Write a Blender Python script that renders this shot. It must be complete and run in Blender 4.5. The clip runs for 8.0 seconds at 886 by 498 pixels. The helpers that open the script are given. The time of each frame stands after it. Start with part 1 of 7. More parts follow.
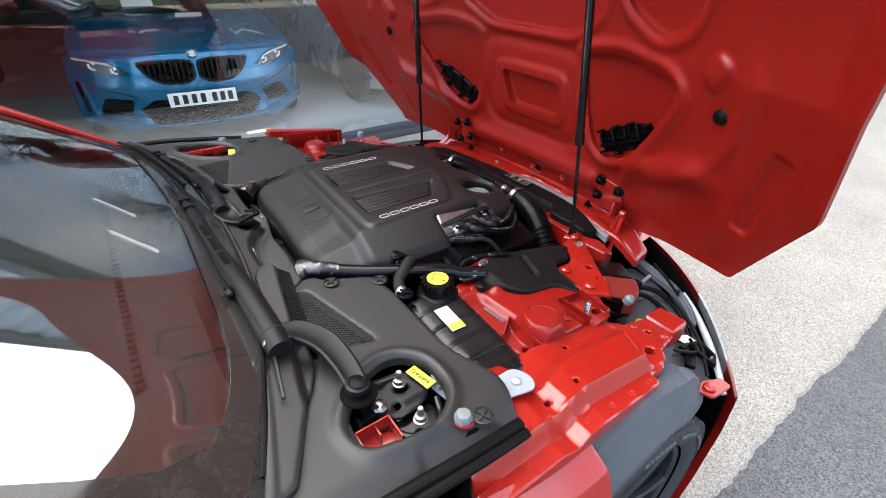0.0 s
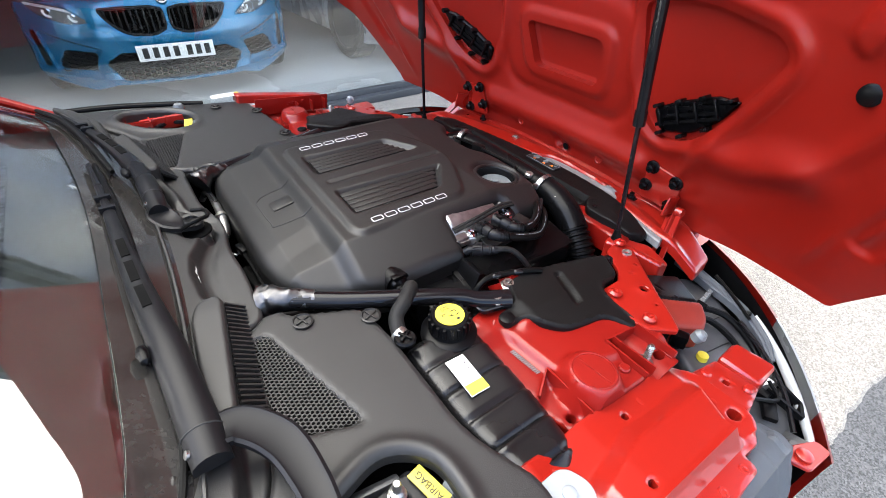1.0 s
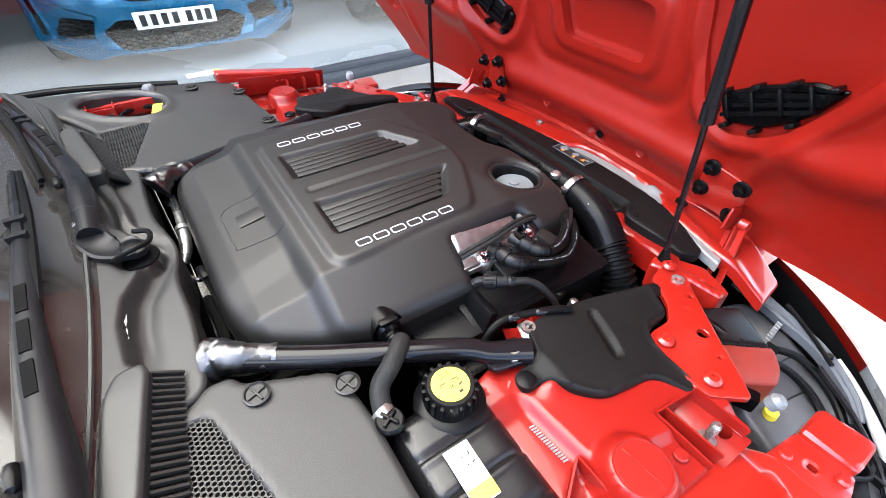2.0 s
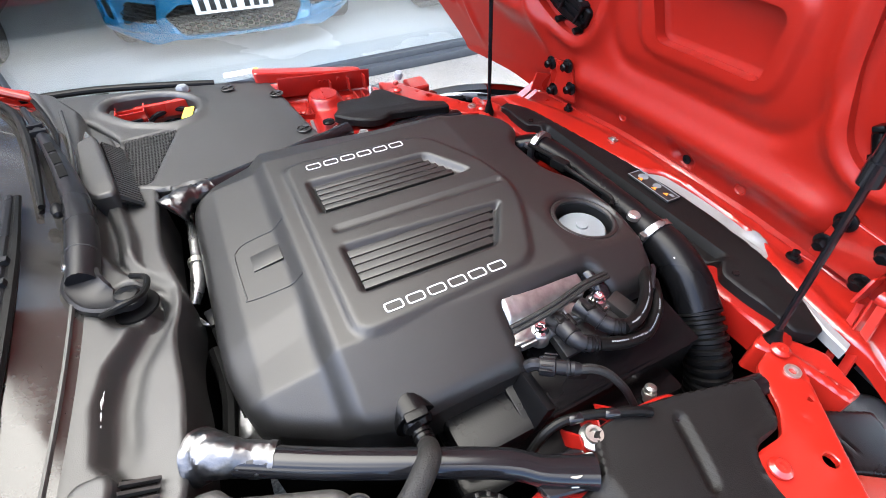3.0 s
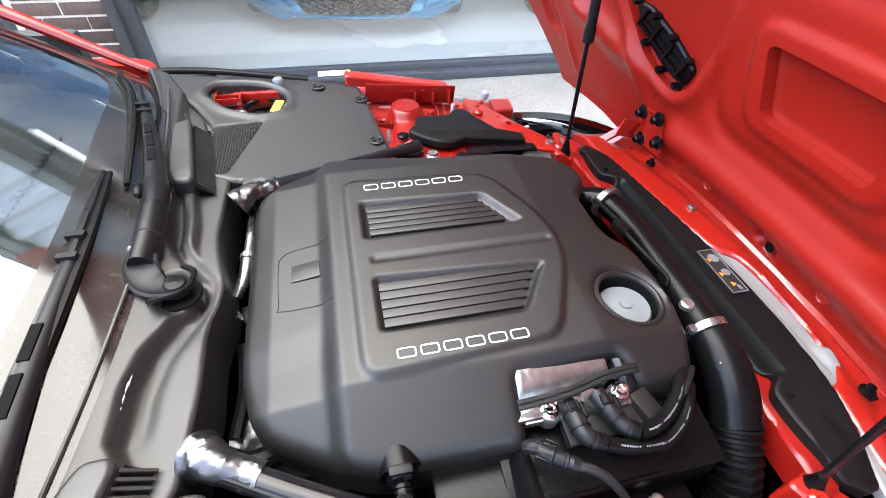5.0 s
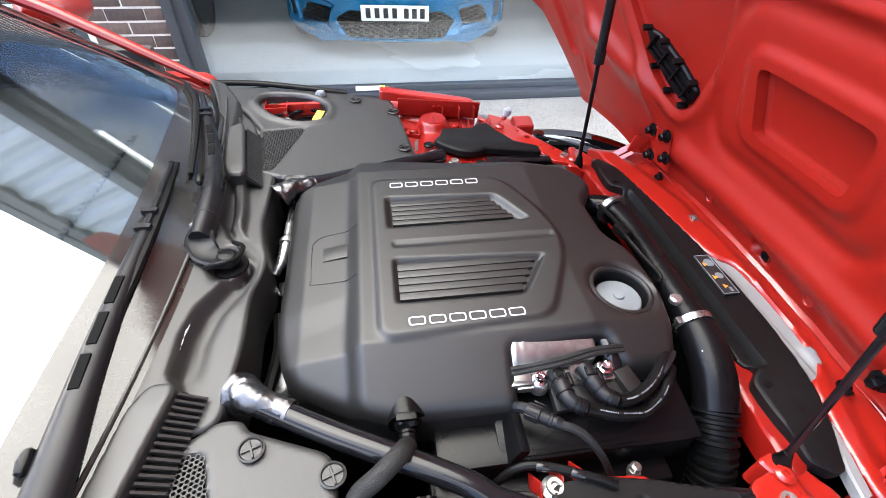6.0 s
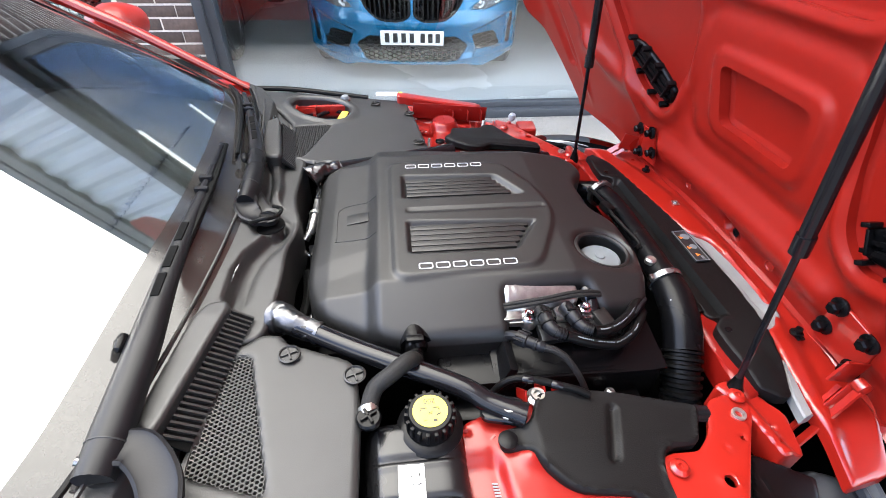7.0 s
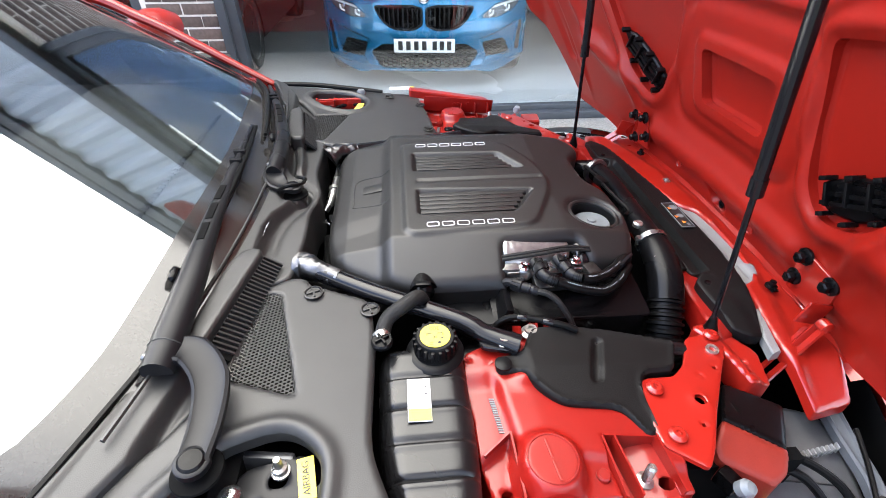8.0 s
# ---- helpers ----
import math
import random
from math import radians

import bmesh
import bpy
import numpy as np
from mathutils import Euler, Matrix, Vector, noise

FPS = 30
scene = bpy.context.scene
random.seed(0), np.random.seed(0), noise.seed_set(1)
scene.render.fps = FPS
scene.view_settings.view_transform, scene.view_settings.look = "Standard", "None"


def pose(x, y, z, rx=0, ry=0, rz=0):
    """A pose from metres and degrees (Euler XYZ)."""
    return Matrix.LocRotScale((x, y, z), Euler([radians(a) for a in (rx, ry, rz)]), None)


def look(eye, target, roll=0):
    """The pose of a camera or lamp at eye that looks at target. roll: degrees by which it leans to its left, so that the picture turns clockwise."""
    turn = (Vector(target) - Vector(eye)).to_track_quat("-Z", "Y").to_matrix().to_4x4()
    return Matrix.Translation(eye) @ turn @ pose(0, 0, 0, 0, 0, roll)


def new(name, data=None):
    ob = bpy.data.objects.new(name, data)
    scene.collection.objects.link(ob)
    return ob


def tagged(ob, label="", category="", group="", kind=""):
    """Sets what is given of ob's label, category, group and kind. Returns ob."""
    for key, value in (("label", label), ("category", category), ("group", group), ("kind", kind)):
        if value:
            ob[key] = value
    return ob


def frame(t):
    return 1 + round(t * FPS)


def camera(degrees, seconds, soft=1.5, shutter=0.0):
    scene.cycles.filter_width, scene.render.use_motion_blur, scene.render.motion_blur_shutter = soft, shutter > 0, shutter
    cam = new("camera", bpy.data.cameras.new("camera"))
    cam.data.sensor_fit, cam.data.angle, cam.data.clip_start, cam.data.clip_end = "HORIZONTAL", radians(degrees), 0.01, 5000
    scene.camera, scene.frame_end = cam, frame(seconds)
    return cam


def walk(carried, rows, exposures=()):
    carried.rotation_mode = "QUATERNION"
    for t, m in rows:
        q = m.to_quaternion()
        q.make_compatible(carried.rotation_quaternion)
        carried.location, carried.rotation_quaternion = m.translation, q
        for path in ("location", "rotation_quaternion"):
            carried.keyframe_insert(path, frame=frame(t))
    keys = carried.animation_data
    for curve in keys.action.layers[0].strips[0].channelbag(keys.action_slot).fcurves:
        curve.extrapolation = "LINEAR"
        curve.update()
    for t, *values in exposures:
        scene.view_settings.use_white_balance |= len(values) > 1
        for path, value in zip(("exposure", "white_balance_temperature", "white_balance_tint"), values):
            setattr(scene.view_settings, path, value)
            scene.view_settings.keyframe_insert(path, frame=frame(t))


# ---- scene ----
cam = camera(87.9, 8.0, soft=0.5)
PATH = [
    (0, (-0.568, -1.094, 1.471), (0.424, 0.262, 0.386), 1.4),
    (0.5, (-0.472, -0.948, 1.431), (0.497, 0.367, 0.277), 2.1),
    (1, (-0.421, -0.837, 1.401), (0.532, 0.428, 0.18), 2.5),
    (1.2, (-0.402, -0.809, 1.395), (0.542, 0.434, 0.144), 2.6),
    (2.3, (-0.238, -0.627, 1.357), (0.537, 0.63, 0.009), -0.1),
    (2.5, (-0.219, -0.594, 1.356), (0.509, 0.68, -0.003), -0.9),
    (3, (-0.188, -0.527, 1.348), (0.458, 0.771, -0.029), -0.7),
    (3.5, (-0.176, -0.485, 1.351), (0.41, 0.838, -0.031), 0.3),
    (4, (-0.182, -0.461, 1.357), (0.358, 0.874, -0.031), 2.7),
    (4.5, (-0.148, -0.464, 1.382), (0.312, 0.892, -0.015), 3.7),
    (5.8, (-0.114, -0.574, 1.423), (0.14, 0.874, 0.066), 1.9),
    (6, (-0.117, -0.598, 1.429), (0.131, 0.87, 0.094), 2.1),
    (6.5, (-0.127, -0.68, 1.429), (0.096, 0.833, 0.141), 1.8),
    (7, (-0.128, -0.776, 1.428), (0.072, 0.77, 0.175), 1.5),
    (7.5, (-0.126, -0.846, 1.416), (0.054, 0.722, 0.188), 1.0),
    (8, (-0.128, -0.918, 1.411), (0.018, 0.665, 0.197), 0.2),
]
walk(cam, [(t, look(eye, target, roll)) for t, eye, target, roll in PATH],
     exposures=[(0, 0.54), (0.5, 0.55), (1, 0.84), (2.5, 1.58), (3.5, 1.67), (4.5, 1.62), (6.5, 1.38), (8, 1.20)])

# ---- light ----
world = bpy.data.worlds.new("sky")
scene.world = world
world.use_nodes = True
wn, wl = world.node_tree.nodes, world.node_tree.links
sky = wn.new("ShaderNodeTexSky")
sky.sky_type = "NISHITA"
sky.sun_disc = False
sky.dust_density, sky.ozone_density, sky.altitude = 0.3, 3.0, 500.0
SUN_EL, SUN_AZ = 56.0, -62.0
sky.sun_elevation, sky.sun_rotation = radians(SUN_EL), radians(SUN_AZ)
wbg = wn["Background"]
wbg.inputs["Strength"].default_value = 0.13
wco = wn.new("ShaderNodeTexCoord")
wno = wn.new("ShaderNodeTexNoise")
wno.inputs["Scale"].default_value = 2.2
wno.inputs["Detail"].default_value = 7.0
wra = wn.new("ShaderNodeValToRGB")
wra.color_ramp.elements[0].position, wra.color_ramp.elements[1].position = 0.47, 0.66
wra.color_ramp.elements[0].color = (0.04, 0.04, 0.04, 1)
wra.color_ramp.elements[1].color = (0.75, 0.75, 0.75, 1)
wmx = wn.new("ShaderNodeMix")
wmx.data_type = "RGBA"
wmx.inputs["B"].default_value = (25.9, 25.2, 23.8, 1)
wl.new(wco.outputs["Generated"], wno.inputs["Vector"])
wl.new(wno.outputs["Fac"], wra.inputs["Fac"])
# the cloud bank lies over the building; the southern half of the sky is mostly clear
wbank = wn.new("ShaderNodeVectorMath")
wbank.operation = "DOT_PRODUCT"
wbank.inputs[1].default_value = (0.12, 0.66, 0.74)
wl.new(wco.outputs["Generated"], wbank.inputs[0])
wbr = wn.new("ShaderNodeMapRange")
wbr.interpolation_type = "SMOOTHSTEP"
wbr.inputs["From Min"].default_value, wbr.inputs["From Max"].default_value = 0.25, 0.85
wl.new(wbank.outputs["Value"], wbr.inputs["Value"])
wmax = wn.new("ShaderNodeMath")
wmax.operation = "MAXIMUM"
wl.new(wra.outputs["Color"], wmax.inputs[0])
wl.new(wbr.outputs["Result"], wmax.inputs[1])
wl.new(wmax.outputs[0], wmx.inputs["Factor"])
# clear sky, a little deeper in blue after rain
wblue = wn.new("ShaderNodeVectorMath")
wblue.operation = "MULTIPLY"
wblue.inputs[1].default_value = (1.95, 2.25, 2.7)
wl.new(sky.outputs["Color"], wblue.inputs[0])
wl.new(wblue.outputs["Vector"], wmx.inputs["A"])
# thin cloud glows round the hidden sun
wdot = wn.new("ShaderNodeVectorMath")
wdot.operation = "DOT_PRODUCT"
SUN_DIR = (math.cos(radians(SUN_EL)) * math.sin(radians(SUN_AZ)), math.cos(radians(SUN_EL)) * math.cos(radians(SUN_AZ)), math.sin(radians(SUN_EL)))
wdot.inputs[1].default_value = SUN_DIR
wl.new(wco.outputs["Generated"], wdot.inputs[0])
wgl = wn.new("ShaderNodeMapRange")
wgl.interpolation_type = "SMOOTHSTEP"
wgl.inputs["From Min"].default_value, wgl.inputs["From Max"].default_value = 0.55, 1.0
wgl.inputs["To Min"].default_value, wgl.inputs["To Max"].default_value = 1.0, 2.0
wl.new(wdot.outputs["Value"], wgl.inputs["Value"])
wsc = wn.new("ShaderNodeVectorMath")
wsc.operation = "SCALE"
wl.new(wmx.outputs["Result"], wsc.inputs[0])
wl.new(wgl.outputs["Result"], wsc.inputs["Scale"])
wl.new(wsc.outputs["Vector"], wbg.inputs["Color"])
sun_data = bpy.data.lights.new("sun", "SUN")
sun_data.energy, sun_data.angle, sun_data.color = 0.95, radians(60), (1.0, 0.93, 0.82)
sun = new("sun", sun_data)
sun.matrix_world = look(Vector(SUN_DIR) * 20, (0, 0, 0))
# the sky's light through the showroom window
win_data = bpy.data.lights.new("window_daylight", "AREA")
win_data.shape, win_data.size, win_data.size_y, win_data.energy, win_data.color = "RECTANGLE", 10.0, 2.4, 34.0, (0.95, 0.98, 1.0)
win_light = new("window_daylight", win_data)
win_light.matrix_world = look((3.85, 2.72, 1.40), (3.85, 9.0, 1.0))

# ---- materials ----
def mat(name, color, rough=0.5, metal=0.0, var=0.12, scale=30.0, bump=0.0, bump_scale=400.0, coat=0.0, spec=0.5, rvar=0.1, second=None, island=False):
    """A painted, plastic or metal surface: two scales of mottling in colour and gloss, and a fine relief."""
    m = bpy.data.materials.new(name)
    m.use_nodes = True
    n, l = m.node_tree.nodes, m.node_tree.links
    b = n["Principled BSDF"]
    co = n.new("ShaderNodeTexCoord")
    n1, n2 = n.new("ShaderNodeTexNoise"), n.new("ShaderNodeTexNoise")
    n1.inputs["Scale"].default_value, n2.inputs["Scale"].default_value = scale, scale * 0.13
    n1.inputs["Detail"].default_value = n2.inputs["Detail"].default_value = 5.0
    for q in (n1, n2):
        l.new(co.outputs["Object"], q.inputs["Vector"])
    add = n.new("ShaderNodeMath")
    l.new(n1.outputs["Fac"], add.inputs[0])
    l.new(n2.outputs["Fac"], add.inputs[1])
    ramp = n.new("ShaderNodeMapRange")
    ramp.inputs["From Min"].default_value, ramp.inputs["From Max"].default_value = 0.7, 1.3
    l.new(add.outputs[0], ramp.inputs["Value"])
    mix = n.new("ShaderNodeMix")
    mix.data_type = "RGBA"
    c2 = second or tuple(min(1.0, c * (1 + var)) for c in color)
    mix.inputs["A"].default_value = (*(tuple(c * (1 - var) for c in color) if not second else color), 1)
    mix.inputs["B"].default_value = (*c2, 1)
    l.new(ramp.outputs["Result"], mix.inputs["Factor"])
    out = mix.outputs["Result"]
    if island:
        ob = n.new("ShaderNodeObjectInfo")
        hs = n.new("ShaderNodeHueSaturation")
        mr = n.new("ShaderNodeMapRange")
        mr.inputs["To Min"].default_value, mr.inputs["To Max"].default_value = 0.6, 1.35
        l.new(ob.outputs["Random"], mr.inputs["Value"])
        l.new(mr.outputs["Result"], hs.inputs["Value"])
        l.new(out, hs.inputs["Color"])
        out = hs.outputs["Color"]
    l.new(out, b.inputs["Base Color"])
    rr = n.new("ShaderNodeMapRange")
    rr.inputs["From Min"].default_value, rr.inputs["From Max"].default_value = 0.3, 0.7
    rr.inputs["To Min"].default_value, rr.inputs["To Max"].default_value = max(0.02, rough - rvar), min(1, rough + rvar)
    l.new(n2.outputs["Fac"], rr.inputs["Value"])
    l.new(rr.outputs["Result"], b.inputs["Roughness"])
    b.inputs["Metallic"].default_value = metal
    b.inputs["Coat Weight"].default_value = coat
    b.inputs["Coat Roughness"].default_value = 0.04
    b.inputs["Specular IOR Level"].default_value = spec
    if bump:
        n3, bp = n.new("ShaderNodeTexNoise"), n.new("ShaderNodeBump")
        n3.inputs["Scale"].default_value = bump_scale
        n3.inputs["Detail"].default_value = 3.0
        l.new(co.outputs["Object"], n3.inputs["Vector"])
        l.new(n3.outputs["Fac"], bp.inputs["Height"])
        bp.inputs["Strength"].default_value, bp.inputs["Distance"].default_value = bump, 0.001
        l.new(bp.outputs["Normal"], b.inputs["Normal"])
    return m


def glass_mat(name, tint, f0=0.045, gloss=1.0, rough=0.0):
    """A thin clear pane: sees through, and mirrors more at a glancing angle."""
    m = bpy.data.materials.new(name)
    m.use_nodes = True
    n, l = m.node_tree.nodes, m.node_tree.links
    n.remove(n["Principled BSDF"])
    tr, gl, lw, mx = (n.new("ShaderNodeBsdf" + k) if k in ("Transparent", "Glossy") else n.new("ShaderNode" + k) for k in ("Transparent", "Glossy", "LayerWeight", "MixShader"))
    tr.inputs["Color"].default_value = (*tint, 1)
    gl.inputs["Roughness"].default_value = rough
    gl.inputs["Color"].default_value = (gloss, gloss, gloss, 1)
    lw.inputs["Blend"].default_value = 0.5
    pw, ma = n.new("ShaderNodeMath"), n.new("ShaderNodeMath")
    pw.operation, ma.operation = "POWER", "MULTIPLY_ADD"
    pw.inputs[1].default_value = 4.5
    ma.inputs[1].default_value, ma.inputs[2].default_value = 1 - f0, f0
    l.new(lw.outputs["Facing"], pw.inputs[0])
    l.new(pw.outputs[0], ma.inputs[0])
    l.new(ma.outputs[0], mx.inputs[0])
    l.new(tr.outputs[0], mx.inputs[1])
    l.new(gl.outputs[0], mx.inputs[2])
    l.new(mx.outputs[0], n["Material Output"].inputs["Surface"])
    return m


def lamp_mat(name, color, strength):
    m = bpy.data.materials.new(name)
    m.use_nodes = True
    b = m.node_tree.nodes["Principled BSDF"]
    b.inputs["Base Color"].default_value = (*color, 1)
    b.inputs["Emission Color"].default_value = (*color, 1)
    b.inputs["Emission Strength"].default_value = strength
    return m


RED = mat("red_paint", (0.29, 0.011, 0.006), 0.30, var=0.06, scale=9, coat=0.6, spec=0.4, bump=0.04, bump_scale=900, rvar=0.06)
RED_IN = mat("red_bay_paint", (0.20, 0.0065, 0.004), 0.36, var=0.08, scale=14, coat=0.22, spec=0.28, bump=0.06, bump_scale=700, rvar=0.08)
RED_HOOD = mat("red_bonnet_inside", (0.225, 0.0075, 0.0035), 0.40, var=0.07, scale=7, coat=0.12, spec=0.28, bump=0.05, bump_scale=600, rvar=0.08)
COVER = mat("engine_cover_plastic", (0.0070, 0.0068, 0.0066), 0.46, var=0.12, scale=25, spec=0.44, bump=0.22, bump_scale=1100, rvar=0.05)
COWL = mat("grained_grey_plastic", (0.016, 0.0158, 0.0155), 0.48, var=0.14, scale=18, spec=0.52, bump=0.25, bump_scale=1000, rvar=0.06)
BLACK = mat("black_plastic", (0.003, 0.003, 0.0033), 0.27, var=0.2, scale=40, spec=0.13, bump=0.2, bump_scale=500)
PAD = mat("matt_black_moulding", (0.0058, 0.0056, 0.0055), 0.52, var=0.25, scale=30, bump=0.3, bump_scale=700, spec=0.14)
TANK = mat("tank_plastic", (0.006, 0.006, 0.0065), 0.30, var=0.2, scale=30, bump=0.1, bump_scale=400, spec=0.38)
SLAM = mat("slam_panel_plastic", (0.0042, 0.0042, 0.0042), 0.5, var=0.2, scale=30, bump=0.3, bump_scale=700, spec=0.16)
SATIN = mat("satin_black_paint", (0.007, 0.007, 0.008), 0.32, var=0.15, scale=30, spec=0.20, bump=0.1)
TINT = mat("dark_side_glass", (0.006, 0.007, 0.007), 0.06, var=0.05, rvar=0.02)
GLOSS = mat("gloss_black_paint", (0.006, 0.006, 0.007), 0.16, var=0.1, scale=30, coat=0.0, spec=0.32, rvar=0.05)
RUBBER = mat("black_rubber", (0.0035, 0.0035, 0.0035), 0.38, var=0.25, scale=60, spec=0.10, bump=0.3, bump_scale=600)
# near-black that puts the shade of gaps and hidden depths into the colour
SHADE = mat("deep_shade_black", (0.004, 0.004, 0.004), 0.8, var=0.3, scale=20, spec=0.05)
LINER = mat("wheelarch_liner_grey", (0.060, 0.066, 0.074), 0.62, var=0.15, scale=22, bump=0.3, bump_scale=500)
STEEL = mat("bare_steel", (0.27, 0.27, 0.268), 0.27, metal=0.92, var=0.4, scale=60, bump=0.25, bump_scale=300)
FOIL = mat("crumpled_foil", (0.095, 0.095, 0.098), 0.33, metal=1.0, var=0.5, scale=50, bump=0.7, bump_scale=90)
CHROME = mat("chrome", (0.75, 0.75, 0.76), 0.08, metal=1.0, var=0.04, rvar=0.03)
SILVER = mat("silver_print", (0.62, 0.62, 0.62), 0.35, metal=0.4, var=0.06)
CAPGREY = mat("grey_filler_cap", (0.14, 0.155, 0.162), 0.42, var=0.1, scale=40, bump=0.15)
WHITE = mat("white_label", (0.80, 0.80, 0.78), 0.42, var=0.05, scale=50)
YELLOW = mat("yellow_label", (0.74, 0.62, 0.05), 0.42, var=0.06, scale=40)
INK = mat("label_ink", (0.012, 0.012, 0.012), 0.5, var=0.1)
ORANGE = mat("orange_print", (0.75, 0.20, 0.02), 0.5, var=0.1)
FUSERED = mat("fusebox_red_plastic", (0.20, 0.018, 0.010), 0.50, var=0.12, scale=30, bump=0.3, bump_scale=500, spec=0.3)
LAMPGREY = mat("lamp_housing_grey", (0.075, 0.075, 0.076), 0.42, var=0.2, scale=30, bump=0.2)
LAMPWHITE = mat("lamp_shell_white", (0.42, 0.43, 0.42), 0.22, var=0.08, scale=20)
CLEARPL = mat("milky_plastic", (0.27, 0.29, 0.31), 0.3, var=0.08, scale=30)
PALE = mat("pale_grey_plastic", (0.20, 0.20, 0.195), 0.45, var=0.08, scale=25)
ZINC = mat("zinc_bolt", (0.42, 0.42, 0.39), 0.36, metal=0.9, var=0.15, scale=80)
TYRE = mat("tyre_rubber", (0.022, 0.022, 0.023), 0.72, var=0.2, scale=40, bump=0.4, bump_scale=260)
RIM = mat("dark_alloy", (0.060, 0.062, 0.066), 0.34, metal=0.7, var=0.12, scale=20)
BRAID = mat("braided_hose", (0.012, 0.0118, 0.0115), 0.6, var=0.45, scale=400, spec=0.2, bump=1.0, bump_scale=500)
FRIT = mat("windscreen_frit", (0.024, 0.0225, 0.021), 0.09, var=0.35, scale=120, spec=0.85, rvar=0.06)
DASH = mat("dashboard_skin", (0.050, 0.049, 0.048), 0.6, var=0.15, scale=30, bump=0.3, bump_scale=400)
SEATS = mat("cabin_trim", (0.030, 0.029, 0.029), 0.6, var=0.2, scale=20)
SCREEN = glass_mat("windscreen_glass", (0.82, 0.86, 0.85), 0.25)
SHOPGLASS = glass_mat("showroom_glass", (0.93, 0.95, 0.95), 0.07)
LENS = glass_mat("lamp_lens", (0.92, 0.93, 0.94))
BLUE = mat("blue_metallic", (0.001, 0.140, 0.29), 0.24, metal=0.4, var=0.08, scale=12, coat=0.7, rvar=0.05)
CARBLACK = mat("black_car_paint", (0.010, 0.010, 0.011), 0.2, var=0.1, coat=0.8, rvar=0.05)
CARSILVER = mat("silver_car_paint", (0.42, 0.43, 0.44), 0.3, metal=0.5, var=0.06, coat=0.6)
MESHBLK = mat("grille_black", (0.0035, 0.0035, 0.004), 0.45, var=0.2, spec=0.25)
FRAME = mat("grey_window_frame", (0.045, 0.050, 0.056), 0.42, var=0.1, scale=20, bump=0.1)
FLOORMAT = mat("polished_grey_floor", (0.60, 0.62, 0.61), 0.26, var=0.06, scale=3, rvar=0.06, bump=0.05, bump_scale=60)
INWALL = mat("showroom_wall", (0.05, 0.05, 0.052), 0.7, var=0.1, scale=4)
CEIL = mat("showroom_ceiling", (0.07, 0.07, 0.07), 0.8, var=0.08, scale=4)
BRICK = mat("dark_brown_brick", (0.085, 0.058, 0.046), 0.75, var=0.35, scale=35, bump=0.8, bump_scale=160, island=True)
MORTAR = mat("pale_mortar", (0.62, 0.57, 0.50), 0.9, var=0.15, scale=60, bump=0.8, bump_scale=300)
CLAD = mat("corrugated_cladding", (0.34, 0.37, 0.39), 0.4, metal=0.2, var=0.08, scale=6, rvar=0.05)
GRASS = mat("verge_grass", (0.045, 0.075, 0.020), 0.9, var=0.4, scale=5, bump=1.0, bump_scale=30)
BARK = mat("bare_bark", (0.035, 0.029, 0.025), 0.9, var=0.3, scale=12, bump=0.8, bump_scale=40)
STRIP = lamp_mat("strip_light", (1.0, 0.97, 0.92), 1.1)


def ground_mat(name, dark, pale, stone, rough):
    """Rolled surface with single chippings showing in it."""
    m = mat(name, dark, rough, var=0.25, scale=2.2, second=pale)
    n, l = m.node_tree.nodes, m.node_tree.links
    b = n["Principled BSDF"]
    co = n.new("ShaderNodeTexCoord")
    vo = n.new("ShaderNodeTexVoronoi")
    vo.inputs["Scale"].default_value = 210.0
    l.new(co.outputs["Object"], vo.inputs["Vector"])
    old = b.inputs["Base Color"].links[0].from_socket
    sep = n.new("ShaderNodeSeparateColor")
    l.new(vo.outputs["Color"], sep.inputs["Color"])
    hs = n.new("ShaderNodeHueSaturation")
    mr = n.new("ShaderNodeMapRange")
    mr.inputs["To Min"].default_value, mr.inputs["To Max"].default_value = 1 - stone, 1 + stone
    l.new(sep.outputs[0], mr.inputs["Value"])
    l.new(mr.outputs["Result"], hs.inputs["Value"])
    l.new(old, hs.inputs["Color"])
    l.new(hs.outputs["Color"], b.inputs["Base Color"])
    bp = n.new("ShaderNodeBump")
    bp.inputs["Strength"].default_value, bp.inputs["Distance"].default_value = 0.8, 0.004
    l.new(vo.outputs["Distance"], bp.inputs["Height"])
    l.new(bp.outputs["Normal"], b.inputs["Normal"])
    return m


PAVE = ground_mat("pale_surface_dressing", (0.205, 0.192, 0.170), (0.275, 0.258, 0.228), 0.42, 0.9)
TAR = ground_mat("grey_tarmac", (0.058, 0.060, 0.063), (0.092, 0.093, 0.095), 0.55, 0.85)


# ---- tools ----
def rounded(corners, n=5):
    """A closed outline from corners (x, y, radius), with arcs."""
    out = []
    k = len(corners)
    for i in range(k):
        p, a, b = Vector(corners[i][:2]), Vector(corners[i - 1][:2]), Vector(corners[(i + 1) % k][:2])
        r = corners[i][2] if len(corners[i]) > 2 else 0.0
        r = min(r, (a - p).length * 0.49, (b - p).length * 0.49)
        if r <= 0:
            out.append((p.x, p.y))
            continue
        s, e = p + (a - p).normalized() * r, p + (b - p).normalized() * r
        for j in range(n + 1):
            t = j / n
            q = s * (1 - t) ** 2 + p * 2 * t * (1 - t) + e * t * t
            out.append((q.x, q.y))
    return out


def oval(cx, cy, rx, ry, n=32, a0=0.0):
    return [(cx + rx * math.cos(a0 + 2 * math.pi * i / n), cy + ry * math.sin(a0 + 2 * math.pi * i / n)) for i in range(n)]


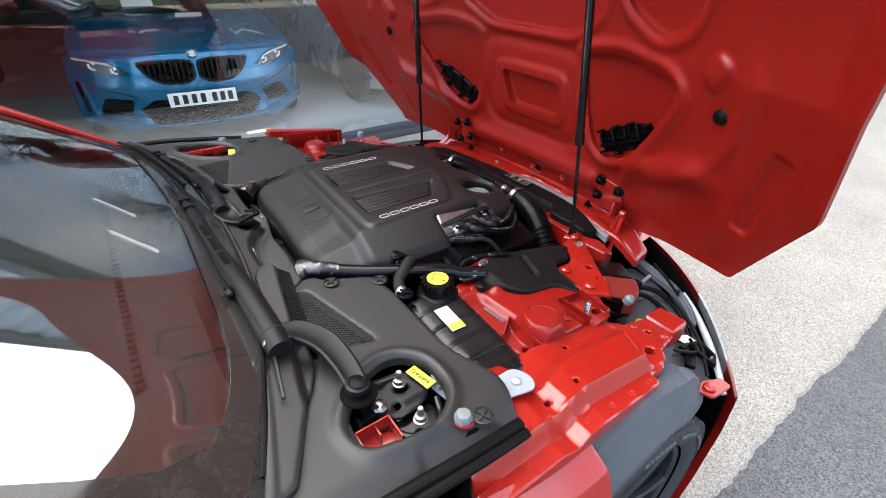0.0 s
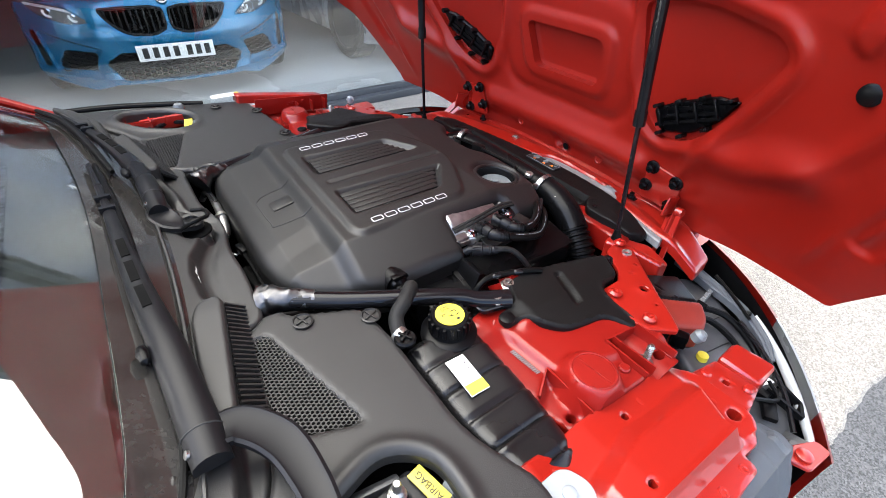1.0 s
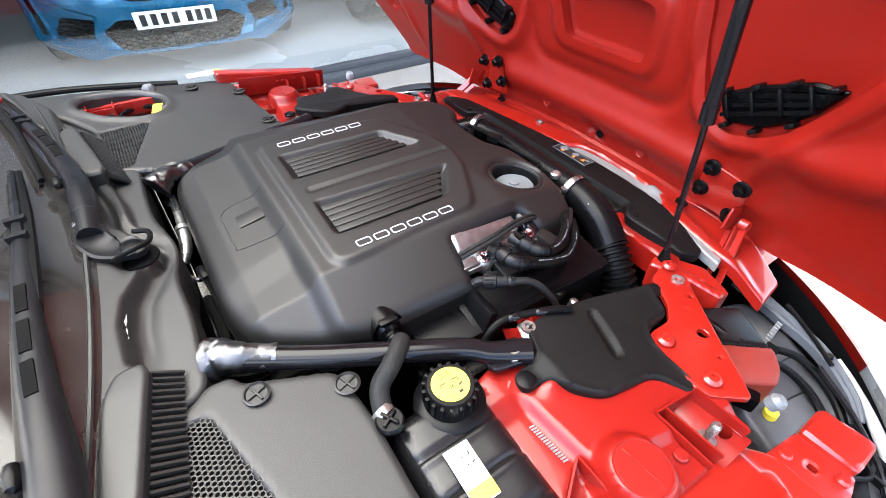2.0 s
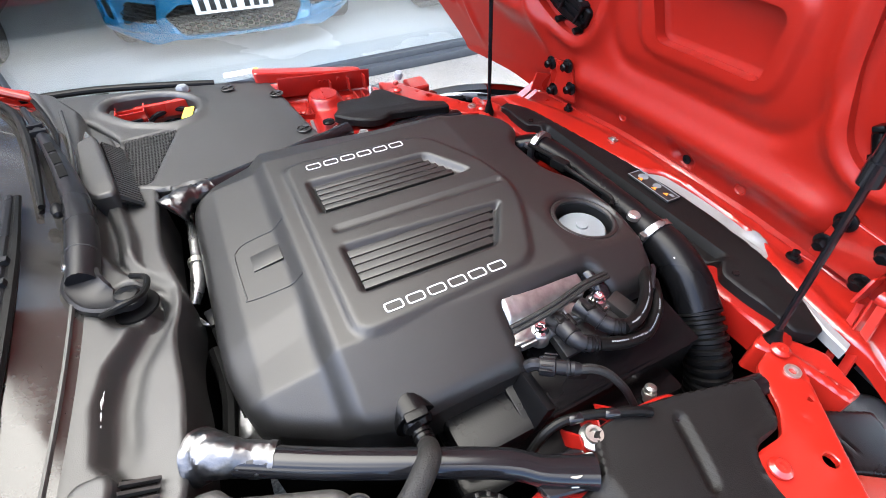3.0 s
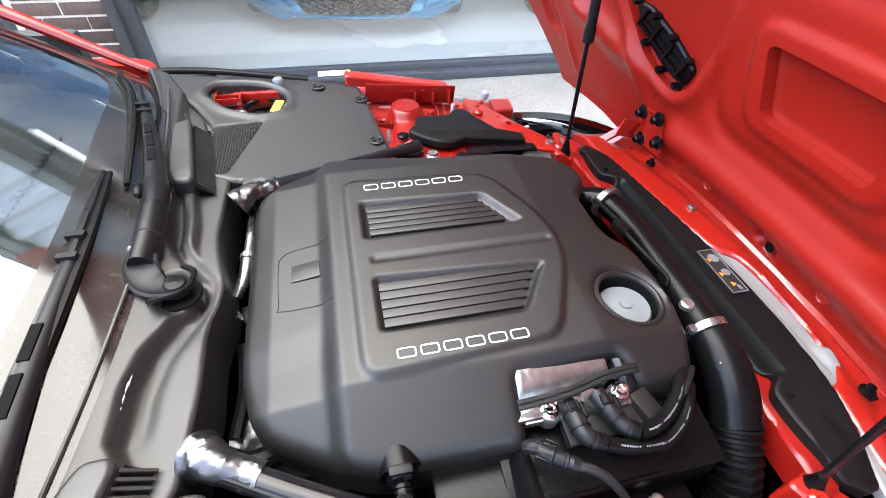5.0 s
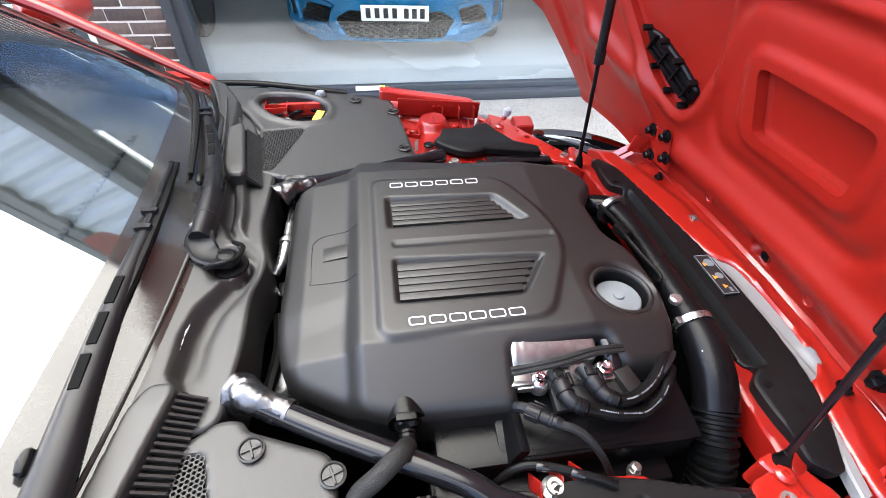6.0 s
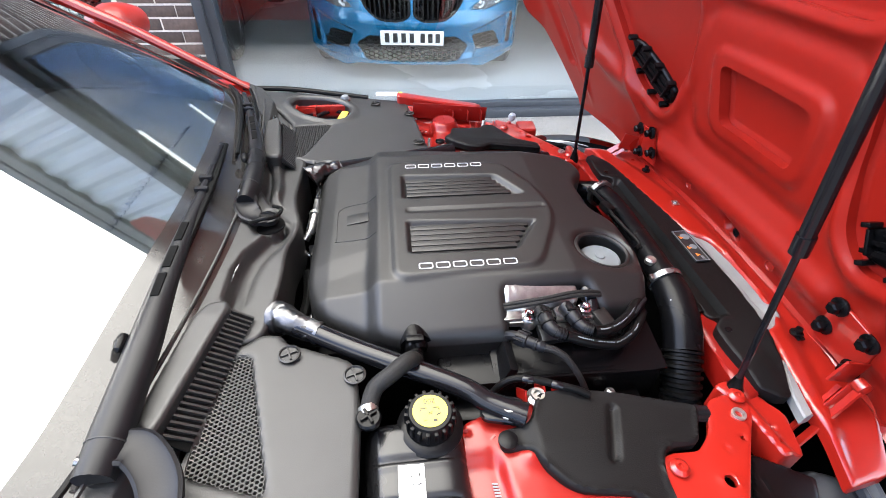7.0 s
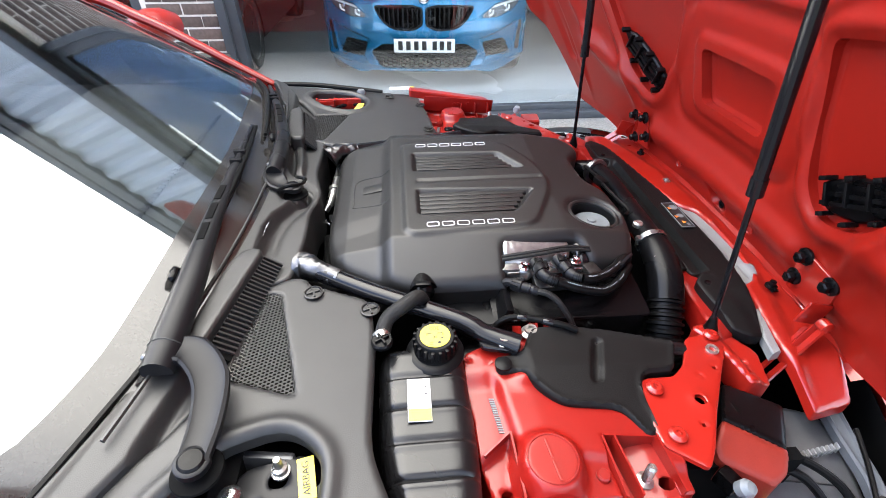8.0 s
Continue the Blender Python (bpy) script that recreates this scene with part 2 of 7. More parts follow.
def inside(P, poly):
    """Distance to the outline, positive inside it."""
    poly = np.asarray(poly, float)
    x, y = P[:, 0], P[:, 1]
    best = np.full(len(P), 1e9)
    odd = np.zeros(len(P), bool)
    for (ax, ay), (bx, by) in zip(poly, np.roll(poly, -1, 0)):
        ex, ey = bx - ax, by - ay
        ll = ex * ex + ey * ey + 1e-18
        t = np.clip(((x - ax) * ex + (y - ay) * ey) / ll, 0, 1)
        best = np.minimum(best, (x - ax - t * ex) ** 2 + (y - ay - t * ey) ** 2)
        if ay != by:
            odd ^= ((ay > y) != (by > y)) & (x < (bx - ax) * (y - ay) / (by - ay) + ax)
    return np.sqrt(best) * np.where(odd, 1, -1)


def step(v, a, b):
    t = np.clip((v - a) / (b - a), 0, 1)
    return t * t * (3 - 2 * t)


def sheet(outline, zf, h=0.006, holes=(), thick=0.004, edge=0.0, fn=None, back=False):
    """A pressed or moulded sheet over an outline: heights zf(x, y), rounded and turned down at its edges, with openings.
    fn lays (x, y, z) into the world. Returns vertices and faces."""
    o = np.asarray(outline, float)
    lo, hi = o.min(0) - h, o.max(0) + 2 * h
    gx, gy = np.arange(lo[0], hi[0], h), np.arange(lo[1], hi[1], h)
    P = np.stack(np.meshgrid(gx, gy, indexing="ij"), -1).reshape(-1, 2)

    def dist(Q):
        d = inside(Q, outline)
        for w in holes:
            d = np.minimum(d, -inside(Q, w))
        return d

    d = dist(P)
    nx, ny = len(gx), len(gy)
    ids = np.arange(nx * ny).reshape(nx, ny)
    quads = np.stack([ids[:-1, :-1], ids[1:, :-1], ids[1:, 1:], ids[:-1, 1:]], -1).reshape(-1, 4)
    quads = quads[(d[quads] > 0.02 * h).any(1)]
    used = np.unique(quads)
    out = used[d[used] < 0]
    e = h * 0.02
    for _ in range(2):
        q = P[out]
        dq = dist(q)
        gx_ = (dist(q + [e, 0]) - dist(q - [e, 0])) / (2 * e)
        gy_ = (dist(q + [0, e]) - dist(q - [0, e])) / (2 * e)
        P[out] = q - np.stack([gx_, gy_], -1) * np.minimum(dq, 0)[:, None]
    d[out] = 0
    z = zf(P[used, 0], P[used, 1]) + 0 * P[used, 0]
    if edge:
        t = 1 - np.clip(d[used] / edge, 0, 1)
        z = z - edge * (1 - np.sqrt(np.clip(1 - t * t, 0, 1)))
    V = np.column_stack([P[used], z])
    re = np.full(nx * ny, -1)
    re[used] = np.arange(len(used))
    F = re[quads]
    E = np.concatenate([F[:, [0, 1]], F[:, [1, 2]], F[:, [2, 3]], F[:, [3, 0]]])
    key = np.sort(E, 1)
    _, inv, cnt = np.unique(key, axis=0, return_inverse=True, return_counts=True)
    B = E[cnt[inv.ravel()] == 1]
    n0 = len(V)
    low = V.copy()
    low[:, 2] -= thick
    bv = np.unique(B)
    rb = np.full(n0, -1)
    rb[bv] = np.arange(len(bv))
    V2 = np.concatenate([V, V[bv], low[bv]])
    S = np.stack([n0 + rb[B[:, 1]], n0 + rb[B[:, 0]], n0 + len(bv) + rb[B[:, 0]], n0 + len(bv) + rb[B[:, 1]]], -1)
    faces = np.concatenate([F, S])
    if back:
        n1 = len(V2)
        V2 = np.concatenate([V2, low])
        faces = np.concatenate([faces, F[:, ::-1] + n1])
    if fn:
        V2 = np.column_stack(fn(V2[:, 0], V2[:, 1], V2[:, 2]))
    return V2.tolist(), faces.tolist()


def spline(points, k=8):
    """A smooth line through the points."""
    p = [Vector(q) for q in points]
    p = [p[0] * 2 - p[1]] + p + [p[-1] * 2 - p[-2]]
    out = []
    for i in range(1, len(p) - 2):
        for j in range(k):
            t = j / k
            out.append(0.5 * (2 * p[i] + (p[i + 1] - p[i - 1]) * t + (2 * p[i - 1] - 5 * p[i] + 4 * p[i + 1] - p[i + 2]) * t * t + (3 * p[i] - p[i - 1] - 3 * p[i + 1] + p[i + 2]) * t ** 3))
    return out + [p[-2]]


def tube(points, radius, n=12, smooth=6, flat=1.0, up=(0, 0, 1)):
    """A hose, wire or bar along a line. radius: a number, or one for each point of the line given. flat squeezes it."""
    line = spline(points, smooth) if smooth else [Vector(q) for q in points]
    m = len(line)
    rad = np.interp(np.linspace(0, 1, m), np.linspace(0, 1, len(radius)), radius) if hasattr(radius, "__len__") else [radius] * m
    V, F = [], []
    side = None
    for i, c in enumerate(line):
        t = (line[min(i + 1, m - 1)] - line[max(i - 1, 0)]).normalized()
        if side is None:
            side = t.cross(Vector(up))
            side = side if side.length > 0.1 else t.cross(Vector((1, 0, 0)))
        side = (side - t * side.dot(t)).normalized()
        w = side.cross(t)
        for j in range(n):
            a = 2 * math.pi * j / n
            V.append(tuple(c + side * math.cos(a) * rad[i] + w * math.sin(a) * rad[i] * flat))
    for i in range(m - 1):
        for j in range(n):
            F.append((i * n + j, i * n + (j + 1) % n, (i + 1) * n + (j + 1) % n, (i + 1) * n + j))
    F.append(tuple(range(n))[::-1])
    F.append(tuple(range((m - 1) * n, m * n)))
    return V, F


def ribbon(points, widths, thick, rim=0.0, smooth=8):
    """A flat pressed bar along a line, lying on its broad side, with raised rims."""
    line = spline(points, smooth)
    m = len(line)
    wid = np.interp(np.linspace(0, 1, m), np.linspace(0, 1, len(widths)), widths)
    V, F = [], []
    for i, c in enumerate(line):
        t = (line[min(i + 1, m - 1)] - line[max(i - 1, 0)]).normalized()
        s = t.cross(Vector((0, 0, 1))).normalized()
        u = s.cross(t)
        w = wid[i] / 2
        sec = [(-w, -thick), (-w, 0.0), (-w + 0.004, rim), (-w + 0.008, 0.0), (0, -0.0008), (w - 0.008, 0.0), (w - 0.004, rim), (w, 0.0), (w, -thick)]
        V += [tuple(c + s * a + u * b) for a, b in sec]
    k = 9
    for i in range(m - 1):
        for j in range(k):
            F.append((i * k + j, i * k + (j + 1) % k, (i + 1) * k + (j + 1) % k, (i + 1) * k + j))
    F += [tuple(range(k))[::-1], tuple(range((m - 1) * k, m * k))]
    return V, F


def bar(p, q, width, thick, up=(0, 0, 1)):
    """A straight flat bar between two places."""
    p, q = Vector(p), Vector(q)
    t = (q - p).normalized()
    s = t.cross(Vector(up)).normalized()
    u = s.cross(t)
    V = [tuple(e + s * a * width / 2 + u * b * thick / 2) for e in (p, q) for a, b in ((-1, -1), (1, -1), (1, 1), (-1, 1))]
    return V, [(3, 2, 1, 0), (4, 5, 6, 7), (0, 1, 5, 4), (1, 2, 6, 5), (2, 3, 7, 6), (3, 0, 4, 7)]


def lathe(profile, at=(0, 0, 0), axis=(0, 0, 1), n=24, ends=True):
    """A turned body from (radius, height) pairs, along an axis; a ring has no ends."""
    q = Vector((0, 0, 1)).rotation_difference(Vector(axis)).to_matrix()
    V, F = [], []
    m = len(profile)
    for r, z in profile:
        for j in range(n):
            a = 2 * math.pi * j / n
            V.append(tuple(q @ Vector((r * math.cos(a), r * math.sin(a), z)) + Vector(at)))
    for i in range(m - 1):
        for j in range(n):
            F.append((i * n + j, i * n + (j + 1) % n, (i + 1) * n + (j + 1) % n, (i + 1) * n + j))
    if ends:
        F += [tuple(range(n))[::-1], tuple(range((m - 1) * n, m * n))]
    return V, F


def block(center, size, bevel=0.0, rot=(0, 0, 0), taper=1.0):
    """A box with chamfered edges; taper narrows its top."""
    bm = bmesh.new()
    bmesh.ops.create_cube(bm, size=1.0)
    for v in bm.verts:
        k = taper if v.co.z > 0 else 1.0
        v.co = Vector((v.co.x * size[0] * k, v.co.y * size[1] * k, v.co.z * size[2]))
    if bevel:
        bmesh.ops.bevel(bm, geom=bm.edges[:], offset=bevel, segments=2, affect="EDGES", profile=0.6)
    m = pose(*center, *rot)
    bm.verts.index_update()
    V = [tuple(m @ v.co) for v in bm.verts]
    F = [tuple(v.index for v in f.verts) for f in bm.faces]
    bm.free()
    return V, F


def prism(outline, z0, z1, bevel=0.0, fn=None):
    """A plate cut to an outline, with chamfered rims. fn lays (x, y, z) into the world."""
    n = len(outline)
    c = np.mean(np.asarray(outline), 0)
    o = np.asarray(outline, float)
    area = 0.5 * np.sum(o[:, 0] * np.roll(o[:, 1], -1) - np.roll(o[:, 0], -1) * o[:, 1])
    if area < 0:
        o = o[::-1]
    t = np.roll(o, -1, 0) - np.roll(o, 1, 0)
    nrm = np.column_stack([-t[:, 1], t[:, 0]]) / (np.linalg.norm(t, axis=1)[:, None] + 1e-12)
    inn = o + nrm * bevel
    rings = [(o, z0), (o, z1 - bevel), (inn, z1)] if bevel else [(o, z0), (o, z1)]
    V = [(x, y, z) for ring, z in rings for x, y in ring]
    F = []
    for i in range(len(rings) - 1):
        for j in range(n):
            F.append((i * n + j, i * n + (j + 1) % n, (i + 1) * n + (j + 1) % n, (i + 1) * n + j))
    F.append(tuple(range(n))[::-1])
    F.append(tuple(range((len(rings) - 1) * n, len(rings) * n)))
    if fn:
        V = [tuple(fn(*v)) for v in V]
    return V, F


def joined(*geos):
    V, F = [], []
    for v, f in geos:
        k = len(V)
        V += [tuple(q) for q in v]
        F += [tuple(i + k for i in q) for q in f]
    return V, F


def mesh_of(name, geo, material, smooth=35):
    me = bpy.data.meshes.new(name)
    me.from_pydata(geo[0], [], geo[1])
    bm = bmesh.new()
    bm.from_mesh(me)
    if len(bm.verts) < 4000:
        bmesh.ops.recalc_face_normals(bm, faces=bm.faces[:])
        bm.to_mesh(me)
    bm.free()
    me.materials.append(material)
    if smooth:
        me.polygons.foreach_set("use_smooth", [True] * len(me.polygons))
        me.set_sharp_from_angle(angle=radians(smooth))
    me.update()
    return me


def part(name, geo, material, parent=None, label="", smooth=35, m=None):
    """One mesh object, under its thing or part."""
    ob = new(name, geo if isinstance(geo, bpy.types.Mesh) else mesh_of(name, geo, material, smooth))
    ob.parent = parent
    if m is not None:
        ob.matrix_local = m
    return tagged(ob, label)


def thing(name, label, category, at=(0, 0, 0), rz=0.0, group="", kind=""):
    ob = new(name)
    ob.matrix_world = pose(*at, 0, 0, rz)
    return tagged(ob, label, category, group, kind)


def words(text, size, material, m, parent, name="lettering", depth=0.0004, width=0.0):
    """Raised or printed letters in the built-in font."""
    cu = bpy.data.curves.new(name, "FONT")
    cu.body, cu.size, cu.extrude, cu.align_x, cu.align_y = text, size, depth, "CENTER", "CENTER"
    tmp = bpy.data.objects.new(name, cu)
    scene.collection.objects.link(tmp)
    me = bpy.data.meshes.new_from_object(tmp.evaluated_get(bpy.context.evaluated_depsgraph_get()))
    bpy.data.objects.remove(tmp)
    me.materials.clear()
    me.materials.append(material)
    ob = new(name, me)
    ob.parent = parent
    ob.matrix_local = m
    return ob


# ---- ground and building ----
def plane_grid(x0, x1, y0, y1, z, nx, ny, wob=0.0, fx=None):
    V = []
    for i in range(nx + 1):
        for j in range(ny + 1):
            x, y = x0 + (x1 - x0) * i / nx, y0 + (y1 - y0) * j / ny
            V.append((x, y, z + wob * noise.noise((x * 0.7, y * 0.7, 0))))
    F = [(i * (ny + 1) + j, (i + 1) * (ny + 1) + j, (i + 1) * (ny + 1) + j + 1, i * (ny + 1) + j + 1) for i in range(nx) for j in range(ny)]
    return V, F


GLASS_Y = 2.66
ground = tagged(part("ground", plane_grid(-900, 900, -900, 900, -0.012, 40, 40), TAR), "grey tarmac ground reaching away all round", "ground", kind="structure")

# pale strip in front of the showroom, with its broken edge against the tarmac
def strip_geo():
    xs = np.arange(-14, 14.01, 0.02)
    V, F = [], []
    for i, x in enumerate(xs):
        e = -0.95 + 0.020 * noise.noise((x * 3.0, 1.7, 0)) + 0.016 * noise.noise((x * 14.0, 4.2, 0)) + 0.008 * noise.noise((x * 45.0, 9.2, 0))
        V += [(x, e, -0.011), (x, e + 0.012, 0.0), (x, 0.8, 0.0), (x, 2.60, 0.0)]
        if i:
            a, b = 4 * (i - 1), 4 * i
            F += [(a + k, b + k, b + k + 1, a + k + 1) for k in range(3)]
    return V, F


pavement = tagged(part("pavement", strip_geo(), PAVE), "pale stone-chip paving with a ragged edge", "pavement", kind="structure")
floor = tagged(part("floor", joined(block((1.5, 7.8, -0.02), (16, 10.4, 0.04))), FLOORMAT), "smooth pale grey showroom floor", "floor", kind="structure")
wall_back = tagged(part("wall_back", block((1.5, 12.95, 1.9), (16, 0.2, 3.8)), INWALL), "dark grey back wall of the showroom", "wall", kind="structure")
for nm, wx in (("wall_west", -6.6), ("wall_east", 9.6)):
    tagged(part(nm, block((wx, 7.85, 1.9), (0.2, 10.0, 3.8)), INWALL), "dark grey side wall of the showroom", "wall", kind="structure")
ceiling = tagged(part("ceiling", block((1.5, 7.8, 3.72), (16, 10.4, 0.16)), CEIL), "grey showroom ceiling", "ceiling", kind="structure")
strip_mesh = mesh_of("tube", block((0, 0, 0), (0.9, 0.06, 0.04), 0.01), STRIP)
for i in range(3):
    for j in range(4):
        s = thing("strip_light", "white strip light on the showroom ceiling", "light", (-2.5 + 2.6 * j, 4.4 + 2.6 * i, 3.58), group="showroom strip lights")
        part("tube", strip_mesh, None, s)
        part("housing", block((0, 0, 0.035), (0.96, 0.09, 0.03), 0.004), WHITE, s)

# glazing: sill, posts, panes
window = tagged(new("window_1"), "large showroom window in dark grey metal frames", "window", kind="structure")
part("sill", joined(block((3.85, 2.60, 0.03), (10.1, 0.09, 0.06), 0.006), block((3.85, 2.65, 0.075), (10.1, 0.06, 0.05), 0.004)), FRAME, window)
for px, w in ((-1.265, 0.13), (1.95, 0.07), (5.2, 0.07), (8.8, 0.1)):
    part("post", joined(block((px, GLASS_Y, 1.33), (w, 0.10, 2.66), 0.006), block((px - 0.03, GLASS_Y - 0.06, 1.33), (w * 0.45, 0.035, 2.66), 0.004)), FRAME, window)
part("head", block((3.85, GLASS_Y, 2.62), (10.1, 0.12, 0.08), 0.006), FRAME, window)
for a, b in ((-1.2, 1.915), (1.985, 5.165), (5.235, 8.75)):
    g = part("pane", block(((a + b) / 2, GLASS_Y, 1.34), (b - a, 0.008, 2.5)), SHOPGLASS, window, "clear glass pane")
    g.visible_shadow = False

# upper wall: ribbed metal cladding over window and brickwork
def clad_geo():
    V, F = [], []
    xs = np.arange(-9.0, 12.0, 0.045)
    for i, x in enumerate(xs):
        y = 2.50 - (0.035 if i % 4 in (1, 2) else 0.0)
        V += [(x, y, 2.78), (x, y, 3.50)]
        if i:
            F.append((2 * i - 2, 2 * i, 2 * i + 1, 2 * i - 1))
    return V, F


cladding = tagged(part("wall_upper", joined(clad_geo(), block((1.5, 2.70, 3.1), (21, 0.3, 0.80))), CLAD, smooth=20), "ribbed pale grey metal cladding above the window", "wall", kind="structure")
part("eaves_trim", block((1.5, 2.47, 3.52), (21, 0.10, 0.05), 0.01), FRAME, cladding, "dark grey eaves trim")
part("soffit_beam", block((1.5, 2.56, 2.72), (21, 0.20, 0.12), 0.01), FRAME, cladding, "dark grey beam")
roof = tagged(part("roof", block((1.5, 8.0, 3.88), (21, 10.8, 0.1)), FRAME), "flat dark grey roof", "roof", kind="structure")
wall_brick = tagged(part("wall_brick", joined(block((-1.565, 2.725, 1.33), (0.47, 0.23, 2.66)), block((-6.6, 2.725, 1.33), (4.8, 0.23, 2.66))), MORTAR), "dark brown brick wall with pale mortar joints", "wall", kind="structure")
window2 = tagged(new("window_2"), "showroom window beside the brick pier", "window", kind="structure")
part("sill", block((-3.0, 2.63, 0.05), (2.4, 0.10, 0.10), 0.006), FRAME, window2)
g = part("pane", block((-3.0, GLASS_Y, 1.38), (2.4, 0.008, 2.56)), SHOPGLASS, window2, "clear glass pane")
g.visible_shadow = False
for px in (-1.83, -4.17):
    part("post", block((px, GLASS_Y, 1.36), (0.06, 0.10, 2.6), 0.005), FRAME, window2)


# ---- the red car with its bonnet up ----
car = thing("sports_car", "red sports car with its bonnet tipped up over the engine", "car")


def hood_x(y, z):
    return 0.625 - 0.18 * (z - 0.83) - (0.13 + 0.4 * np.clip(z - 0.83, 0, 0.45)) * y * y - (0.25 + 0.52 * y * y) * np.clip(z - 1.25, 0, 1) ** 2


def hood_geo():
    """Inner panel of the bonnet: y across, z up it; pressed ribs and recesses."""
    half = [(0.0, 0.765, 0), (0.40, 0.768, 0.1), (0.56, 0.800, 0.05), (0.765, 0.806, 0.012), (0.915, 1.085, 0.02), (0.945, 1.55, 0.1), (0.985, 1.93, 0.02), (0.93, 2.00, 0.02), (0.86, 1.93, 0.05), (0.5, 1.97, 0.1), (0.0, 1.99, 0)]
    out = rounded(half[1:-1] + [(-y, z, r) for y, z, r in half[-2:0:-1]])
    mid = rounded([(-0.118, 1.030, 0.018), (0.095, 1.030, 0.018), (0.128, 1.145, 0.022), (-0.135, 1.145, 0.03)])
    lip = rounded([(-0.15, 1.00, 0.05), (0.135, 1.00, 0.05), (0.165, 1.175, 0.05), (-0.165, 1.175, 0.05)])
    field = rounded([(-0.20, 0.955, 0.06), (0.20, 0.955, 0.06), (0.245, 1.10, 0.06), (0.20, 1.245, 0.06), (-0.20, 1.245, 0.06), (-0.245, 1.10, 0.06)])
    top = rounded([(-0.17, 1.285, 0.05), (0.17, 1.285, 0.05), (0.30, 1.36, 0.05), (0.27, 1.82, 0.08), (-0.27, 1.82, 0.08), (-0.30, 1.36, 0.05)])
    big = rounded([(0.226, 1.245, 0.02), (0.240, 1.10, 0.02), (0.272, 1.00, 0.03), (0.320, 0.968, 0.03), (0.41, 1.00, 0.05), (0.49, 1.11, 0.06), (0.548, 1.215, 0.03), (0.515, 1.245, 0.03), (0.36, 1.268, 0.05)])
    side = rounded([(0.36, 1.385, 0.04), (0.48, 1.315, 0.06), (0.57, 1.36, 0.06), (0.66, 1.70, 0.08), (0.40, 1.82, 0.06)])
    pocket = rounded([(0.022, 0.862, 0.02), (-0.018, 0.858, 0.022), (-0.034, 0.830, 0.02), (-0.034, 0.797, 0.006), (0.022, 0.803, 0.014), (0.027, 0.83, 0.02)])
    slot = rounded([(0.615, 1.27, 0.015), (0.645, 1.245, 0.015), (0.675, 1.30, 0.015), (0.64, 1.32, 0.015)])
    ledge = rounded([(0.73, 0.96, 0.02), (0.78, 0.95, 0.02), (0.845, 1.16, 0.02), (0.80, 1.18, 0.02)])

    def zf(y, z):
        x = hood_x(y, z)
        ay = np.abs(y)
        Q, A = np.column_stack([y, z]), np.column_stack([ay, z])
        x = x - 0.010 * step(inside(Q, lip), -0.012, 0.012)
        x = x + 0.008 * np.exp(-(inside(Q, field) / 0.018) ** 2)
        x = x - 0.008 * np.exp(-((inside(Q, top) + 0.016) / 0.012) ** 2)
        db = inside(A, big)
        x = x - 0.012 * np.exp(-((db + 0.020) / 0.016) ** 2)
        x = x - 0.010 * np.exp(-((inside(A, side) + 0.018) / 0.014) ** 2)
        x = x - 0.012 * step(inside(A, slot), -0.012, 0.006) + 0.010 * step(inside(A, ledge), -0.006, 0.010)
        # swelling above the hinge line, rising towards the wings
        zb = 0.880 + 0.115 * step(ay, 0.33, 0.47) + 0.05 * step(ay, 0.47, 0.62)
        x = x - 0.024 * np.exp(-((z - zb) / 0.036) ** 2) * (1 - step(ay, 0.62, 0.72)) * (1 - 0.95 * np.exp(-((ay - 0.355) / 0.055) ** 4))
        x = x + 0.014 * (1 - step(z, 0.81, 0.86)) * (1 - step(ay, 0.42, 0.5))
        x = x + 0.016 * step(inside(Q, pocket), -0.001, 0.006) * (1 - step(z, 0.80, 0.87) * 0.5)
        arc = np.hypot(ay - 0.42, (z - 1.29) * 0.95)
        x = x - 0.011 * np.exp(-((arc - 0.31) / 0.020) ** 2) * step(ay, 0.48, 0.58) * (1 - step(z, 1.25, 1.35))
        for ry, rz, k in ((0.70, 0.92, 0.9), (0.76, 1.0, 1.2)):
            x = x - 0.008 * np.exp(-(((ay - ry) - k * 0.3 * (z - rz)) / 0.010) ** 2 - ((z - rz) / 0.05) ** 2)
        x = x - 0.030 * step(ay - 0.45 * np.clip(1.085 - z, 0, 1), 0.86, 0.93)
        return x

    flip = lambda o: [(-y, z) for y, z in o]
    wells = [mid, top, big, flip(big), side, flip(side)]
    geos = [sheet(out, zf, h=0.0055, thick=-0.024, back=True, holes=wells)]
    # floors of the pressed wells, meeting their walls in a soft corner
    for o in wells:
        c = np.mean(np.asarray(o), 0)
        wide = [(c[0] + (y - c[0]) * 1.03, c[1] + (z - c[1]) * 1.03) for y, z in o]
        geos.append(sheet(wide, lambda y, z: hood_x(y, z) + 0.019 - 0.004 * (1 - step(inside(np.column_stack([y, z]), o), 0.0, 0.010)), h=0.0055, thick=-0.003))
    V, F = joined(*geos)
    return [(x, y, z) for y, z, x in V], F


bonnet = part("bonnet", hood_geo(), RED_HOOD, car, "red tipped-up bonnet with pressed ribs and recesses on its inside", smooth=50)


